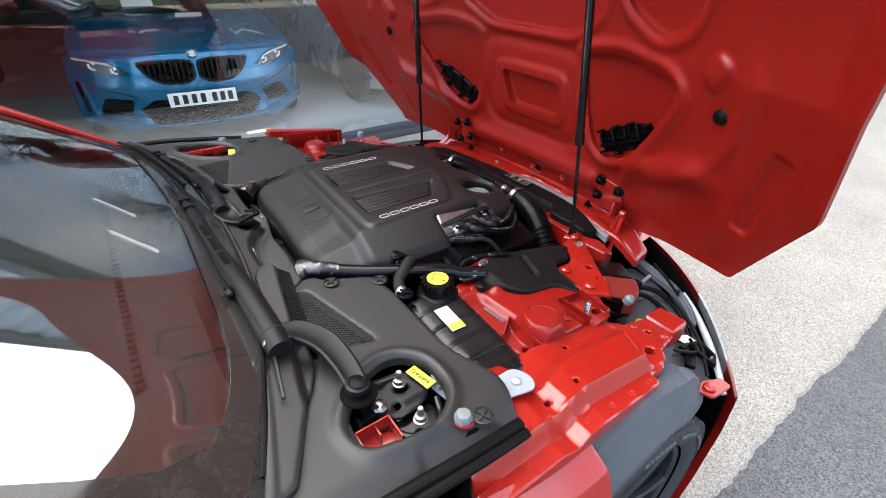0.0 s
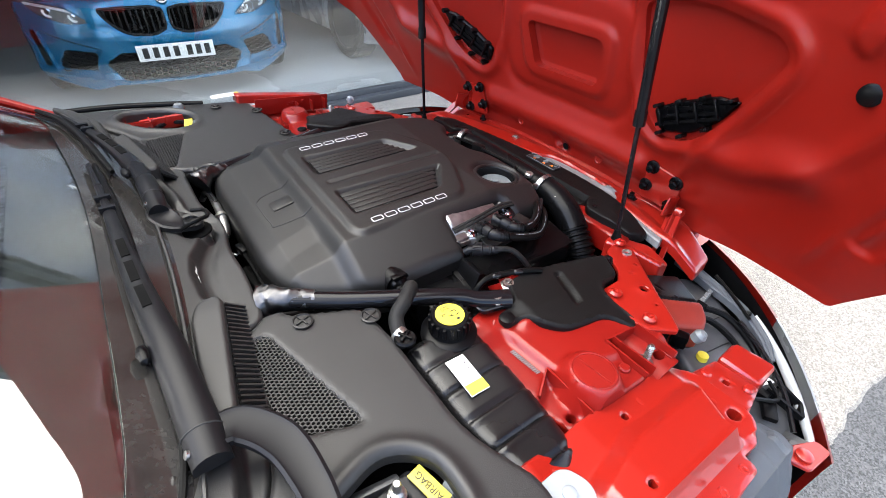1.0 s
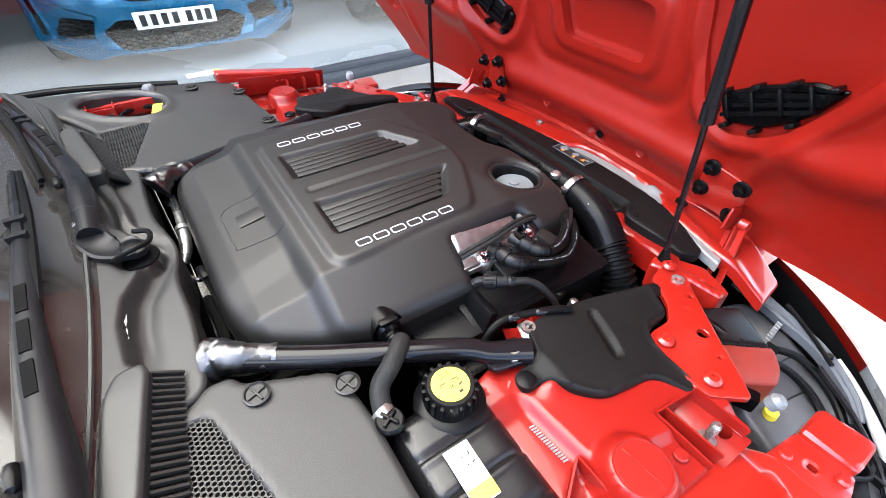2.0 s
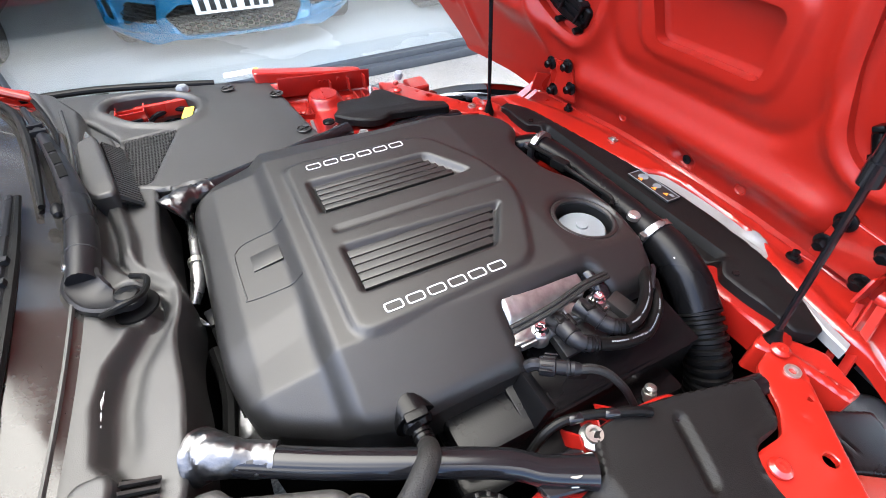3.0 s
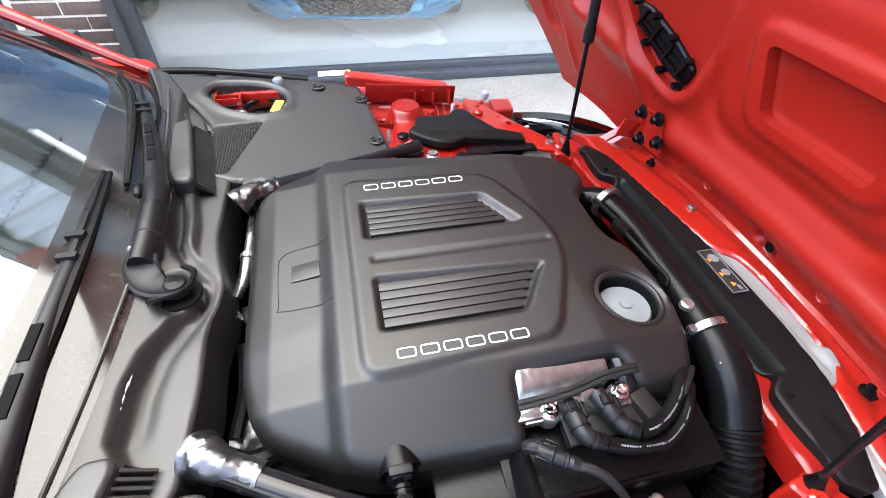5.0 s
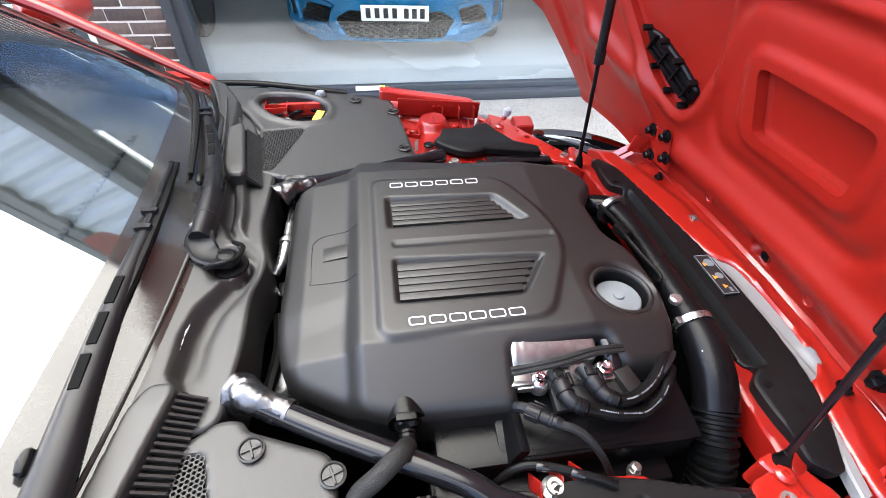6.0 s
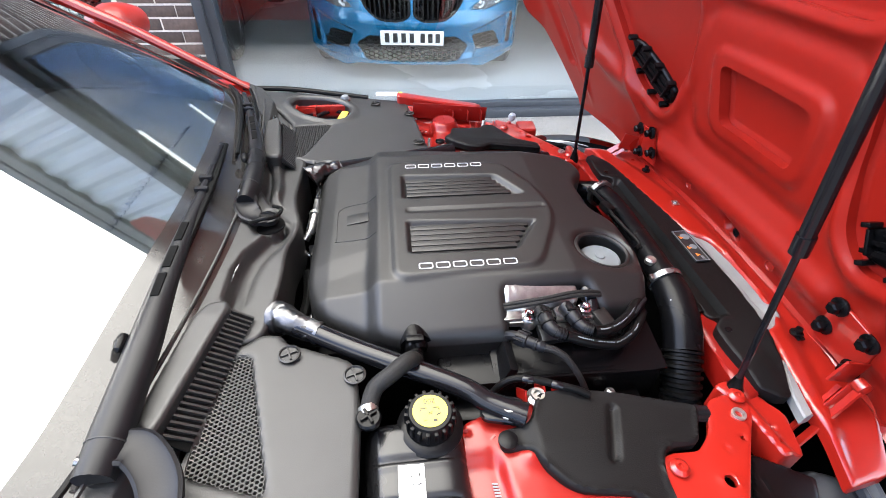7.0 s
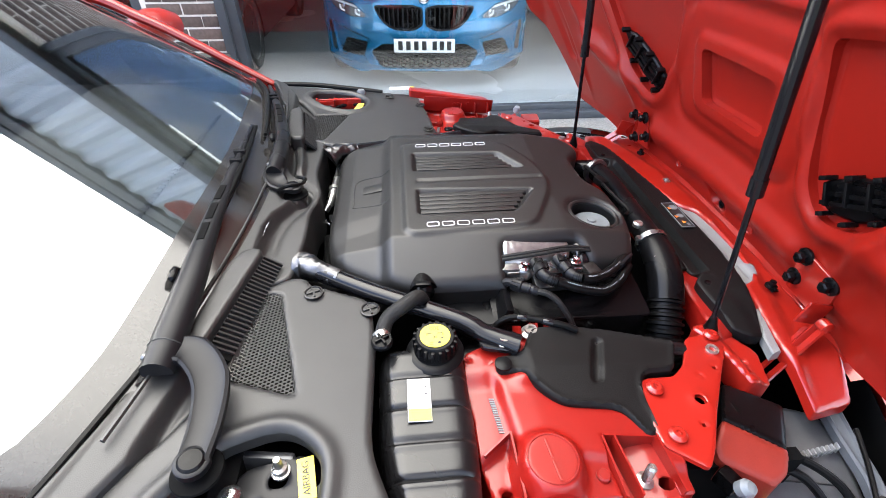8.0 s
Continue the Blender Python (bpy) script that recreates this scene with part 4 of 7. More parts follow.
for x, y, z in ((0.091, -0.254, 0.846), (0.192, -0.248, 0.849)):
    part("bolt", joined(lathe([(0, 0), (0.0115, 0), (0.0115, 0.0025), (0.0085, 0.0045), (0.0078, 0.010), (0.0048, 0.0105), (0.0040, 0.007), (0, 0.007)], (x, y, z), n=18)), CHROME, rail, "bright flange bolt")
part("pipe_stub", tube([(0.205, -0.175, 0.852), (0.210, -0.205, 0.850), (0.212, -0.235, 0.838), (0.208, -0.255, 0.815)], 0.015, 14, 6), GLOSS, rail, "shiny black pipe")
part("bridge", joined(block((0.165, -0.276, 0.826), (0.120, 0.034, 0.016), 0.003, (14, 0, 3)), block((0.222, -0.268, 0.838), (0.030, 0.040, 0.014), 0.003, (10, 6, 20))), COVER, rail)
HOSES = ([(0.113, -0.250, 0.852), (0.114, -0.272, 0.859), (0.115, -0.293, 0.860), (0.123, -0.304, 0.859), (0.137, -0.311, 0.857), (0.172, -0.318, 0.847), (0.205, -0.318, 0.837), (0.230, -0.314, 0.831), (0.262, -0.296, 0.832), (0.284, -0.273, 0.835), (0.302, -0.250, 0.832)],
         [(0.153, -0.250, 0.860), (0.160, -0.272, 0.860), (0.167, -0.289, 0.857), (0.174, -0.299, 0.857), (0.185, -0.306, 0.857), (0.208, -0.303, 0.853), (0.237, -0.290, 0.850), (0.265, -0.269, 0.848), (0.283, -0.250, 0.846), (0.300, -0.232, 0.840)])
for pts in HOSES:
    h = part("vapour_hose", tube(pts[4:], 0.0092, 14, 6), RUBBER, car, "black rubber hose with printed marks")
    q = spline(pts[:5], 8)
    part("elbow", tube(pts[:5], [0.0130, 0.0128, 0.0118, 0.0108, 0.0098], 14, 8), SATIN, h, "moulded black elbow")
    for k in (7, 14, 24, 27, 29, 31):
        d = (q[k + 1] - q[k - 1]).normalized() if k < len(q) - 1 else (q[k] - q[k - 1]).normalized()
        r = 0.0138 if k < 20 else 0.0115
        part("collar", lathe([(r - 0.004, -0.0016), (r, -0.0012), (r, 0.0012), (r - 0.004, 0.0016)], q[k], d, 16), BLACK, h)
    e = q[5]
    part("release_clip", joined(block((e.x - 0.006, e.y, e.z + 0.0125), (0.003, 0.013, 0.005), 0.001), block((e.x + 0.006, e.y, e.z + 0.0125), (0.003, 0.013, 0.005), 0.001), block((e.x, e.y - 0.006, e.z + 0.0125), (0.014, 0.003, 0.005), 0.001), block((e.x + 0.014, e.y - 0.004, e.z + 0.004), (0.006, 0.020, 0.010), 0.002)), BLACK, h)
    w = spline(pts[4:], 10)
    rnd = random.Random(len(pts))
    marks = []
    for k in range(5, len(w) - 14):
        if k % 13 in (0, 1):
            continue
        d = w[k + 1] - w[k - 1]
        marks.append(block(tuple(w[k] + Vector((0.0, -0.0032, 0.0087))), (0.0022, rnd.uniform(0.0012, 0.0026), 0.0005), 0, (22, 0, math.degrees(math.atan2(d.y, d.x)))))
    part("print", joined(*marks), CAPGREY, h, "row of small plain white marks")
part("hose_clip", joined(block((0.289, -0.256, 0.842), (0.007, 0.046, 0.026), 0.003, (0, 0, -48)), block((0.295, -0.249, 0.840), (0.007, 0.046, 0.024), 0.003, (0, 0, -48))), SATIN, car, "black clip that joins two hoses")
lead = part("sensor_lead", tube([(0.094, -0.325, 0.850), (0.112, -0.334, 0.851), (0.130, -0.346, 0.842), (0.152, -0.360, 0.812), (0.170, -0.372, 0.775)], [0.0062, 0.006, 0.0058, 0.0055, 0.005], 10, 8), BRAID, car, "black plug and sleeved lead")
axis = (0.034, -0.024, 0.002)
part("plug_body", joined(lathe([(0, -0.010), (0.0115, -0.010), (0.0125, -0.006), (0.0125, 0.008), (0.010, 0.010), (0.0095, 0.022), (0.0105, 0.023), (0.0105, 0.026), (0.009, 0.027), (0.009, 0.031), (0.0095, 0.032), (0.0075, 0.040), (0, 0.040)], (0.066, -0.304, 0.848), axis, 18), *[block((0.066 + 0.0125 * c, -0.304 + 0.010 * c, 0.848 + 0.0115 - 0.004 * abs(c)), (0.016, 0.0025, 0.003), 0.0006, (0, 0, -35)) for c in (-0.8, -0.4, 0.0, 0.4, 0.8)], tube([(0.046, -0.290, 0.842), (0.052, -0.294, 0.848), (0.060, -0.299, 0.849)], 0.008, 10, 4)), SATIN, lead, "ribbed black plug")

# breather connector and its braided hose
conn = part("breather_connector", joined(lathe([(0, -0.018), (0.019, -0.018), (0.020, 0.012), (0.016, 0.018), (0, 0.018)], (-0.106, -0.276, 0.828), (0.15, -0.9, -0.25), 20), lathe([(0.010, 0.015), (0.010, 0.03), (0.012, 0.031), (0.012, 0.048)], (-0.106, -0.276, 0.828), (0, -1, -0.1), 12), block((-0.106, -0.288, 0.85), (0.028, 0.012, 0.006), 0.002)), BLACK, car, "black quick connector")
part("connector_notch", lathe([(0.0225, -0.02), (0.0265, -0.02), (0.0265, 0.010), (0.0225, 0.010)], (-0.106, -0.274, 0.826), (0.1, -1, 0), 24), BLACK, cover)
hose = part("breather_hose", tube([(-0.107, -0.318, 0.825), (-0.110, -0.330, 0.850), (-0.120, -0.352, 0.878), (-0.146, -0.374, 0.878), (-0.170, -0.388, 0.866), (-0.180, -0.418, 0.853)], 0.0125, 14, 7), BRAID, car, "braided black hose")
part("clamp", lathe([(0.0138, -0.005), (0.0138, 0.005), (0.012, 0.005), (0.012, -0.005)], (-0.179, -0.412, 0.856), (0.25, -0.9, -0.35), 16), ZINC, hose)
for k in range(4):
    part("neck_ring", lathe([(0.009, -0.002), (0.0125, -0.002), (0.0125, 0.002), (0.009, 0.002)], (-0.106, -0.300 - 0.006 * k, 0.826), (0, -1, -0.05), 14), BLACK, hose)
part("bleed_screw", joined(lathe([(0, 0), (0.017, 0), (0.0175, 0.006), (0.015, 0.009), (0, 0.009)], (-0.178, -0.428, 0.855), n=20), block((-0.178, -0.428, 0.866), (0.024, 0.004, 0.005), 0.001, (0, 0, 30)), block((-0.178, -0.428, 0.866), (0.004, 0.024, 0.005), 0.001, (0, 0, 30))), BLACK, hose)


# cowl and windscreen-base mouldings
CREASE = ([-0.60, -0.30, -0.245, -0.215, -0.15, -0.10, -0.055, -0.02, 0.03, 0.07, 0.12, 0.2, 0.3, 0.6], [-0.455, -0.398, -0.384, -0.402, -0.403, -0.394, -0.372, -0.352, -0.356, -0.385, -0.408, -0.415, -0.425, -0.46])


def cowl_geo():
    out = rounded([(-0.342, -0.28, 0.02), (-0.333, -0.15, 0.03), (-0.338, -0.06, 0.03), (-0.322, 0.02, 0.03), (-0.345, 0.12, 0.03), (-0.342, 0.30, 0.02), (-0.40, 0.32, 0.01),
                   (-0.412, 0.52, 0.03), (-0.455, 0.60, 0.03), (-0.52, 0.73, 0.01), (-0.565, 0.745, 0.01), (-0.520, 0.612, 0.05), (-0.482, 0.474, 0.05), (-0.465, 0.27, 0.1), (-0.458, 0, 0.1), (-0.465, -0.27, 0.1), (-0.482, -0.474, 0.05),
                   (-0.520, -0.612, 0.05), (-0.565, -0.745, 0.01), (-0.52, -0.73, 0.01), (-0.455, -0.60, 0.03), (-0.412, -0.52, 0.03), (-0.40, -0.30, 0.01)])

    def zf(x, y):
        z = 0.872 + 0.0 * x
        base = -0.385 - 0.20 * y * y
        # the folded edge of the upper ledge wanders: out round the spindle, back towards the glass, out again to the fins
        up = np.interp(y, CREASE[0], CREASE[1])
        z = z + 0.026 * step(up - x, -0.001, 0.011) + 0.22 * np.clip(base - x - 0.005, 0, 1)
        z = z + 0.003 * step(base - x, 0.050, 0.054) - 0.004 * np.exp(-((base - x - 0.080) / 0.003) ** 2)
        # shallow gutter at the foot of the fold
        z = z - 0.005 * np.exp(-((x - up - 0.014) / 0.011) ** 2) * (1 - step(np.abs(y - 0.02), 0.2, 0.26))
        # upstanding rib on the far half
        rx = np.interp(y, [0.06, 0.10, 0.16, 0.25], [-0.366, -0.384, -0.388, -0.404])
        z = z + 0.019 * step(np.abs(x - rx), 0.016, 0.005) * step(y, 0.065, 0.12) * (1 - step(y, 0.255, 0.265))
        for wy, wx in ((-0.006, -0.376), (-0.630, -0.415)):
            z = z - 0.016 * (1 - step(np.hypot(x - wx, (y - wy) * 0.8), 0.022, 0.036))
        return z

    return sheet(out, zf, h=0.0035, thick=0.10, edge=0.006)


cowl = part("cowl_panel", cowl_geo(), COWL, car, "grained grey plastic cowl at the windscreen foot", smooth=75)
for s in (-1, 1):
    # upright ribs of the intake beside the mesh
    for k in range(24):
        y, x = 0.250 + 0.0088 * k, -0.3885 - 0.0014 * k
        part("intake_fin", bar((x, s * y, 0.9005), (x + 0.027, s * (y - 0.004), 0.8755), 0.0034, 0.008, (0.6, 0, 0.8)), COWL, cowl)
    # dark bar laid behind the fins in place of the shade between them
    part("intake_gap", bar((-0.376, s * 0.243, 0.884), (-0.407, s * 0.460, 0.884), 0.030, 0.003, (0.62, 0, 0.78)), SHADE, cowl)
    rib_o = rounded([(-0.392, 0.238, 0.010), (-0.387, 0.252, 0.006), (-0.421, 0.446, 0.008), (-0.428, 0.462, 0.010), (-0.455, 0.440, 0.012), (-0.436, 0.270, 0.02), (-0.420, 0.238, 0.012)])
    part("tower_rib", sheet(rib_o, lambda x, y: 0.917 - 0.06 * np.clip(0.27 - y, 0, 1), h=0.003, thick=0.05, edge=0.006, fn=lambda x, y, z: (x, s * y, z)), COWL, cowl, smooth=50)
    corner = rounded([(-0.40, 0.50, 0.01), (-0.43, 0.80, 0.01), (-0.56, 0.80, 0.02), (-0.49, 0.50, 0.02)])
    part("scuttle_corner", sheet(corner, lambda x, y: 0.866 + 0.05 * np.clip(-0.50 - x, 0, 1), h=0.012, thick=0.03, edge=0.004, fn=lambda x, y, z: (x, s * y, z)), COWL, cowl)
    part("lip_line", tube([(-0.432 - 0.16 * y * y, s * y, 0.9155) for y in (0.0, 0.1, 0.2, 0.3, 0.4, 0.5, 0.6)], 0.003, 6, 4), COWL, cowl)


def scuff(y0, y1, w, seed):
    """A worn pale nick along the folded edge."""
    rnd = random.Random(seed)
    n = 9
    side = []
    for sg in (-1, 1):
        row = [(float(np.interp(y0 + (y1 - y0) * k / n, CREASE[0], CREASE[1])) - 0.001 + sg * w * rnd.uniform(0.25, 1.0) * math.sin(math.pi * (k + 0.4) / (n + 0.8)), y0 + (y1 - y0) * k / n) for k in range(n + 1)]
        side += row if sg < 0 else row[::-1]
    return prism(side, 0.0, 0.0008, 0, lambda x, y, z: (x, y, 0.8995 + z - 2.2 * max(0.0, x - float(np.interp(y, CREASE[0], CREASE[1])))))


for y0, y1, w, sd in ((-0.135, -0.158, 0.0016, 2), (-0.160, -0.172, 0.0012, 5), (-0.176, -0.180, 0.0008, 8)):
    part("scuff", scuff(y0, y1, w, sd), PALE, cowl, "pale scuff mark", smooth=0)


def side_panel(s):
    if s > 0:
        c = [(-0.340, 0.290, 0.012), (-0.262, 0.280, 0.012), (-0.20, 0.300, 0.03), (-0.03, 0.338, 0.02), (-0.014, 0.35, 0.01), (-0.035, 0.50, 0.01), (-0.048, 0.60, 0.02), (-0.070, 0.745, 0.01), (-0.53, 0.775, 0.03), (-0.555, 0.72, 0.03), (-0.445, 0.585, 0.02), (-0.402, 0.505, 0.01), (-0.388, 0.31, 0.01)]
    else:
        c = [(-0.340, -0.272, 0.012), (-0.315, -0.275, 0.006), (-0.305, -0.29, 0.006), (-0.20, -0.328, 0.02), (-0.190, -0.41, 0.02), (-0.192, -0.60, 0.04), (-0.150, -0.705, 0.03), (-0.185, -0.800, 0.01), (-0.53, -0.80, 0.03), (-0.555, -0.72, 0.03), (-0.445, -0.585, 0.02), (-0.402, -0.505, 0.01), (-0.388, -0.31, 0.01)]
        c = c[::-1]
    dy = -0.010 if s < 0 else -0.034
    hole = rounded([(x, s * (y + dy), 0.03) for x, y in ((-0.366, 0.603), (-0.300, 0.578), (-0.248, 0.615), (-0.248, 0.692), (-0.290, 0.734), (-0.345, 0.742), (-0.420, 0.730), (-0.430, 0.680), (-0.385, 0.620))])
    low = rounded([(-0.285, s * 0.744, 0.01), (-0.355, s * 0.744, 0.012), (-0.366, s * 0.785, 0.006), (-0.60, s * 0.80, 0.01), (-0.60, s * 0.86, 0.01), (-0.15, s * 0.86, 0.01), (-0.22, s * 0.775, 0.01)])
    mesh_hole = rounded([(-0.376, s * 0.318, 0.004), (-0.352, s * 0.318, 0.004), (-0.296, s * 0.520, 0.006), (-0.392, s * 0.492, 0.006)])

    def zf(x, y):
        d = -inside(np.column_stack([x, y]), hole)
        return 0.862 - 0.10 * (x + 0.25) + 0.007 * np.exp(-((d - 0.012) / 0.010) ** 2) - 0.02 * step(np.abs(y), 0.735, 0.80) - (0.007 * step(inside(np.column_stack([x, y]), low), -0.001, 0.005) if s < 0 else 0.0)

    p = part("scuttle_cover", sheet(rounded(c), zf, h=0.006, holes=(hole, mesh_hole), thick=0.018, edge=0.006), COWL, car, "grey plastic cover with a round access opening and a mesh inlet", smooth=50)
    # hexagon mesh
    V, F = [], []
    r = 0.0036
    for i in range(30):
        for j in range(46):
            cx, cy = -0.40 + r * 1.5 * i, 0.30 + r * 1.732 * (j + 0.5 * (i % 2))
            if inside(np.array([[cx, s * cy]]), mesh_hole)[0] < -0.001:
                continue
            z = 0.862 - 0.10 * (cx + 0.25) - 0.002
            k = len(V)
            for rr, dz in ((r, 0.0), (r * 0.74, 0.0), (r * 0.74, -0.0015)):
                V += [(cx + rr * math.cos(math.pi / 3 * q), s * (cy + rr * math.sin(math.pi / 3 * q)), z + dz) for q in range(6)]
            for q in range(6):
                F += [(k + q, k + (q + 1) % 6, k + 6 + (q + 1) % 6, k + 6 + q), (k + 6 + q, k + 6 + (q + 1) % 6, k + 12 + (q + 1) % 6, k + 12 + q)]
    part("inlet_mesh", (V, F), COWL, p, "fine hexagon mesh", smooth=0)
    # dark sheets added under mesh and opening, their shade put into the colour
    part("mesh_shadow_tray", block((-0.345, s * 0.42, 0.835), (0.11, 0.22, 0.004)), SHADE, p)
    part("opening_shade_sheet", sheet(oval(-0.335, s * 0.645, 0.125, 0.115, 28), lambda x, y: 0.77 + 0 * x, h=0.02, thick=0.005), SHADE, p)
    return p


panels = {s: side_panel(s) for s in (-1, 1)}
clip_mesh = mesh_of("clip", joined(lathe([(0.0125, 0), (0.0165, 0), (0.0165, 0.002), (0.014, 0.003), (0.0125, 0.001)], n=28), lathe([(0, 0), (0.0125, 0), (0.0125, 0.0006), (0, 0.0006)], n=28), block((0, 0, 0.002), (0.024, 0.0030, 0.004), 0.001), block((0, 0, 0.002), (0.0030, 0.024, 0.004), 0.001)), COVER)
for s, x, y in ((-1, -0.296, -0.318), (-1, -0.199, -0.357), (-1, -0.240, -0.762), (1, -0.170, 0.695), (1, -0.066, 0.632), (1, -0.050, 0.43)):
    part("clip", clip_mesh, None, panels[s], "round black fixing clip", m=pose(x, y, 0.8655 - 0.10 * (x + 0.25), 0, 0, 20))
part("eyelet", joined(sheet(rounded([(-0.315, 0.262, 0.01), (-0.265, 0.262, 0.01), (-0.255, 0.292, 0.01), (-0.325, 0.292, 0.01)]), lambda x, y: 0.874 + 0 * x, h=0.006, holes=(oval(-0.29, 0.275, 0.009, 0.007),), thick=0.012, edge=0.004)), COWL, panels[1])


# access openings: latch parts beneath
def access(s):
    dy = 0.0 if s < 0 else -0.030
    dz = 0.0 if s < 0 else 0.016
    at = lambda x, y, z: (x, s * (y + dy), z + (dz if z else 0.0))
    pl = rounded([(-0.376, 0.640, 0.010), (-0.348, 0.604, 0.012), (-0.276, 0.592, 0.008), (-0.256, 0.640, 0.008), (-0.283, 0.664, 0.010), (-0.330, 0.672, 0.012)])
    a = part("bonnet_latch", sheet(pl, lambda x, y: 0.838 + 0.05 * (x + 0.31) - 0.006 * step(y, 0.645, 0.66), h=0.004, holes=(oval(-0.305, 0.622, 0.013, 0.011, 18), rounded([(-0.338, 0.648, 0.001), (-0.325, 0.641, 0.001), (-0.318, 0.650, 0.001), (-0.331, 0.657, 0.001)])), thick=0.005, edge=0.002, fn=lambda x, y, z: (x, s * (y + dy), z)), SATIN, car, "black latch mechanism in the access opening")
    part("latch_bowl", joined(tube([at(-0.355, 0.672, 0.822), at(-0.340, 0.700, 0.822), at(-0.308, 0.716, 0.822), at(-0.276, 0.700, 0.824), at(-0.262, 0.668, 0.828)], 0.006, 8, 6), lathe([(0.04, 0.80), (0.040, 0.814), (0.0, 0.816)], at(-0.31, 0.68, 0), n=28)), GLOSS, a)
    part("roller", lathe([(0, 0.826), (0.013, 0.826), (0.014, 0.846), (0.010, 0.850), (0.005, 0.852), (0, 0.852)], at(-0.357, 0.640, 0), n=18), STEEL, a)
    part("lever", joined(bar(at(-0.362, 0.646, 0.842), at(-0.398, 0.650, 0.838), 0.006, 0.006), tube([at(-0.398, 0.638, 0.838), at(-0.398, 0.662, 0.838)], 0.004, 8, 1)), SATIN, a)
    part("spring", tube([at(-0.365 + 0.006 * math.cos(k * 1.05), 0.668 + 0.006 * math.sin(k * 1.05), 0.800 + 0.0009 * k) for k in range(34)], 0.0013, 5, 1), STEEL, a)
    part("side_bracket", block(at(-0.335, 0.590, 0.822), (0.09, 0.012, 0.035), 0.004, (10 * s, 0, 8 * s)), RIM, a)
    for x, y, z in ((-0.303, 0.612, 0.858), (-0.312, 0.694, 0.856)) if s < 0 else ((-0.318, 0.600, 0.838), (-0.262, 0.668, 0.838)):
        g = part("mounting_stud", lathe([(0, z - 0.022), (0.012, z - 0.022), (0.012, z - 0.018), (0.0095, z - 0.017), (0.0095, z - 0.009), (0.0055, z - 0.007), (0.0055, z + 0.006), (0.004, z + 0.009), (0, z + 0.009)], at(x, y, 0), n=12), ZINC, a)
    tag = part("tag", block(at(-0.268, 0.627, 0.8455), (0.021, 0.054, 0.002), 0.0005, (0, 0, 12 if s < 0 else -12)), YELLOW, a, "yellow warning tag")
    words("AIRBAG", 0.0125, INK, pose(-0.268, s * (0.627 + dy), 0.8472, 0, 0, 102 if s < 0 else -78), tag)
    lb2 = part("maker_label", block(at(-0.248, 0.660, 0.838), (0.024, 0.056, 0.0015), 0.0004, (0, -50, 10 * -s)), CAPGREY, a, "pale grey label with plain marks")
    part("label_marks", joined(*[block(at(-0.2505 + 0.003 * (k % 2), 0.642 + 0.010 * k, 0.8375 + 0.004 * (k % 2)), (0.006, 0.006, 0.001), 0, (0, -50, 0)) for k in range(4)]), INK, lb2)
    if s > 0:
        part("red_rail", block(at(-0.310, 0.716, 0.826), (0.14, 0.016, 0.034), 0.003), RED, a, "red rail along the opening")
    # open red box with its spring clip
    c = (-0.385, 0.690)
    walls = [block(at(c[0] - 0.029, c[1], 0.835), (0.003, 0.046, 0.034), 0.001), block(at(c[0] + 0.029, c[1], 0.835), (0.003, 0.046, 0.034), 0.001), block(at(c[0], c[1] - 0.022, 0.835), (0.058, 0.003, 0.034), 0.001), block(at(c[0], c[1] + 0.022, 0.830), (0.058, 0.003, 0.024), 0.001), block(at(c[0], c[1], 0.820), (0.058, 0.046, 0.003), 0), block(at(c[0] + 0.004, c[1] - 0.012, 0.833), (0.003, 0.022, 0.026), 0.0008)]
    rb = part("receiver_box", joined(*walls), RED, a, "open red plastic box")
    part("receiver_clip", lathe([(0.006, 0.822), (0.012, 0.822), (0.013, 0.832), (0.010, 0.838), (0.006, 0.836)], at(c[0] + 0.006, c[1] + 0.006, 0), (0.2, 0.2, 1), 16), STEEL, rb)
    if s < 0:
        # added dark block, colours in the shade at the opening's outer side
        part("opening_shade_block", block(at(-0.335, 0.745, 0.80), (0.18, 0.05, 0.10), 0.01), SHADE, a)
    gp = part("guide_post", joined(lathe([(0, 0.846), (0.011, 0.846), (0.011, 0.856), (0.0155, 0.860), (0.015, 0.872), (0.011, 0.877), (0, 0.878)], at(-0.268, 0.748, 0), n=8)), CAPGREY, car, "eight-sided grey guide post")
    part("post_seat", lathe([(0, 0.871), (0.0165, 0.862), (0.0165, 0.864), (0, 0.864)], at(-0.268, 0.750, 0), n=24), RED_IN, gp)


for s in (-1, 1):
    access(s)


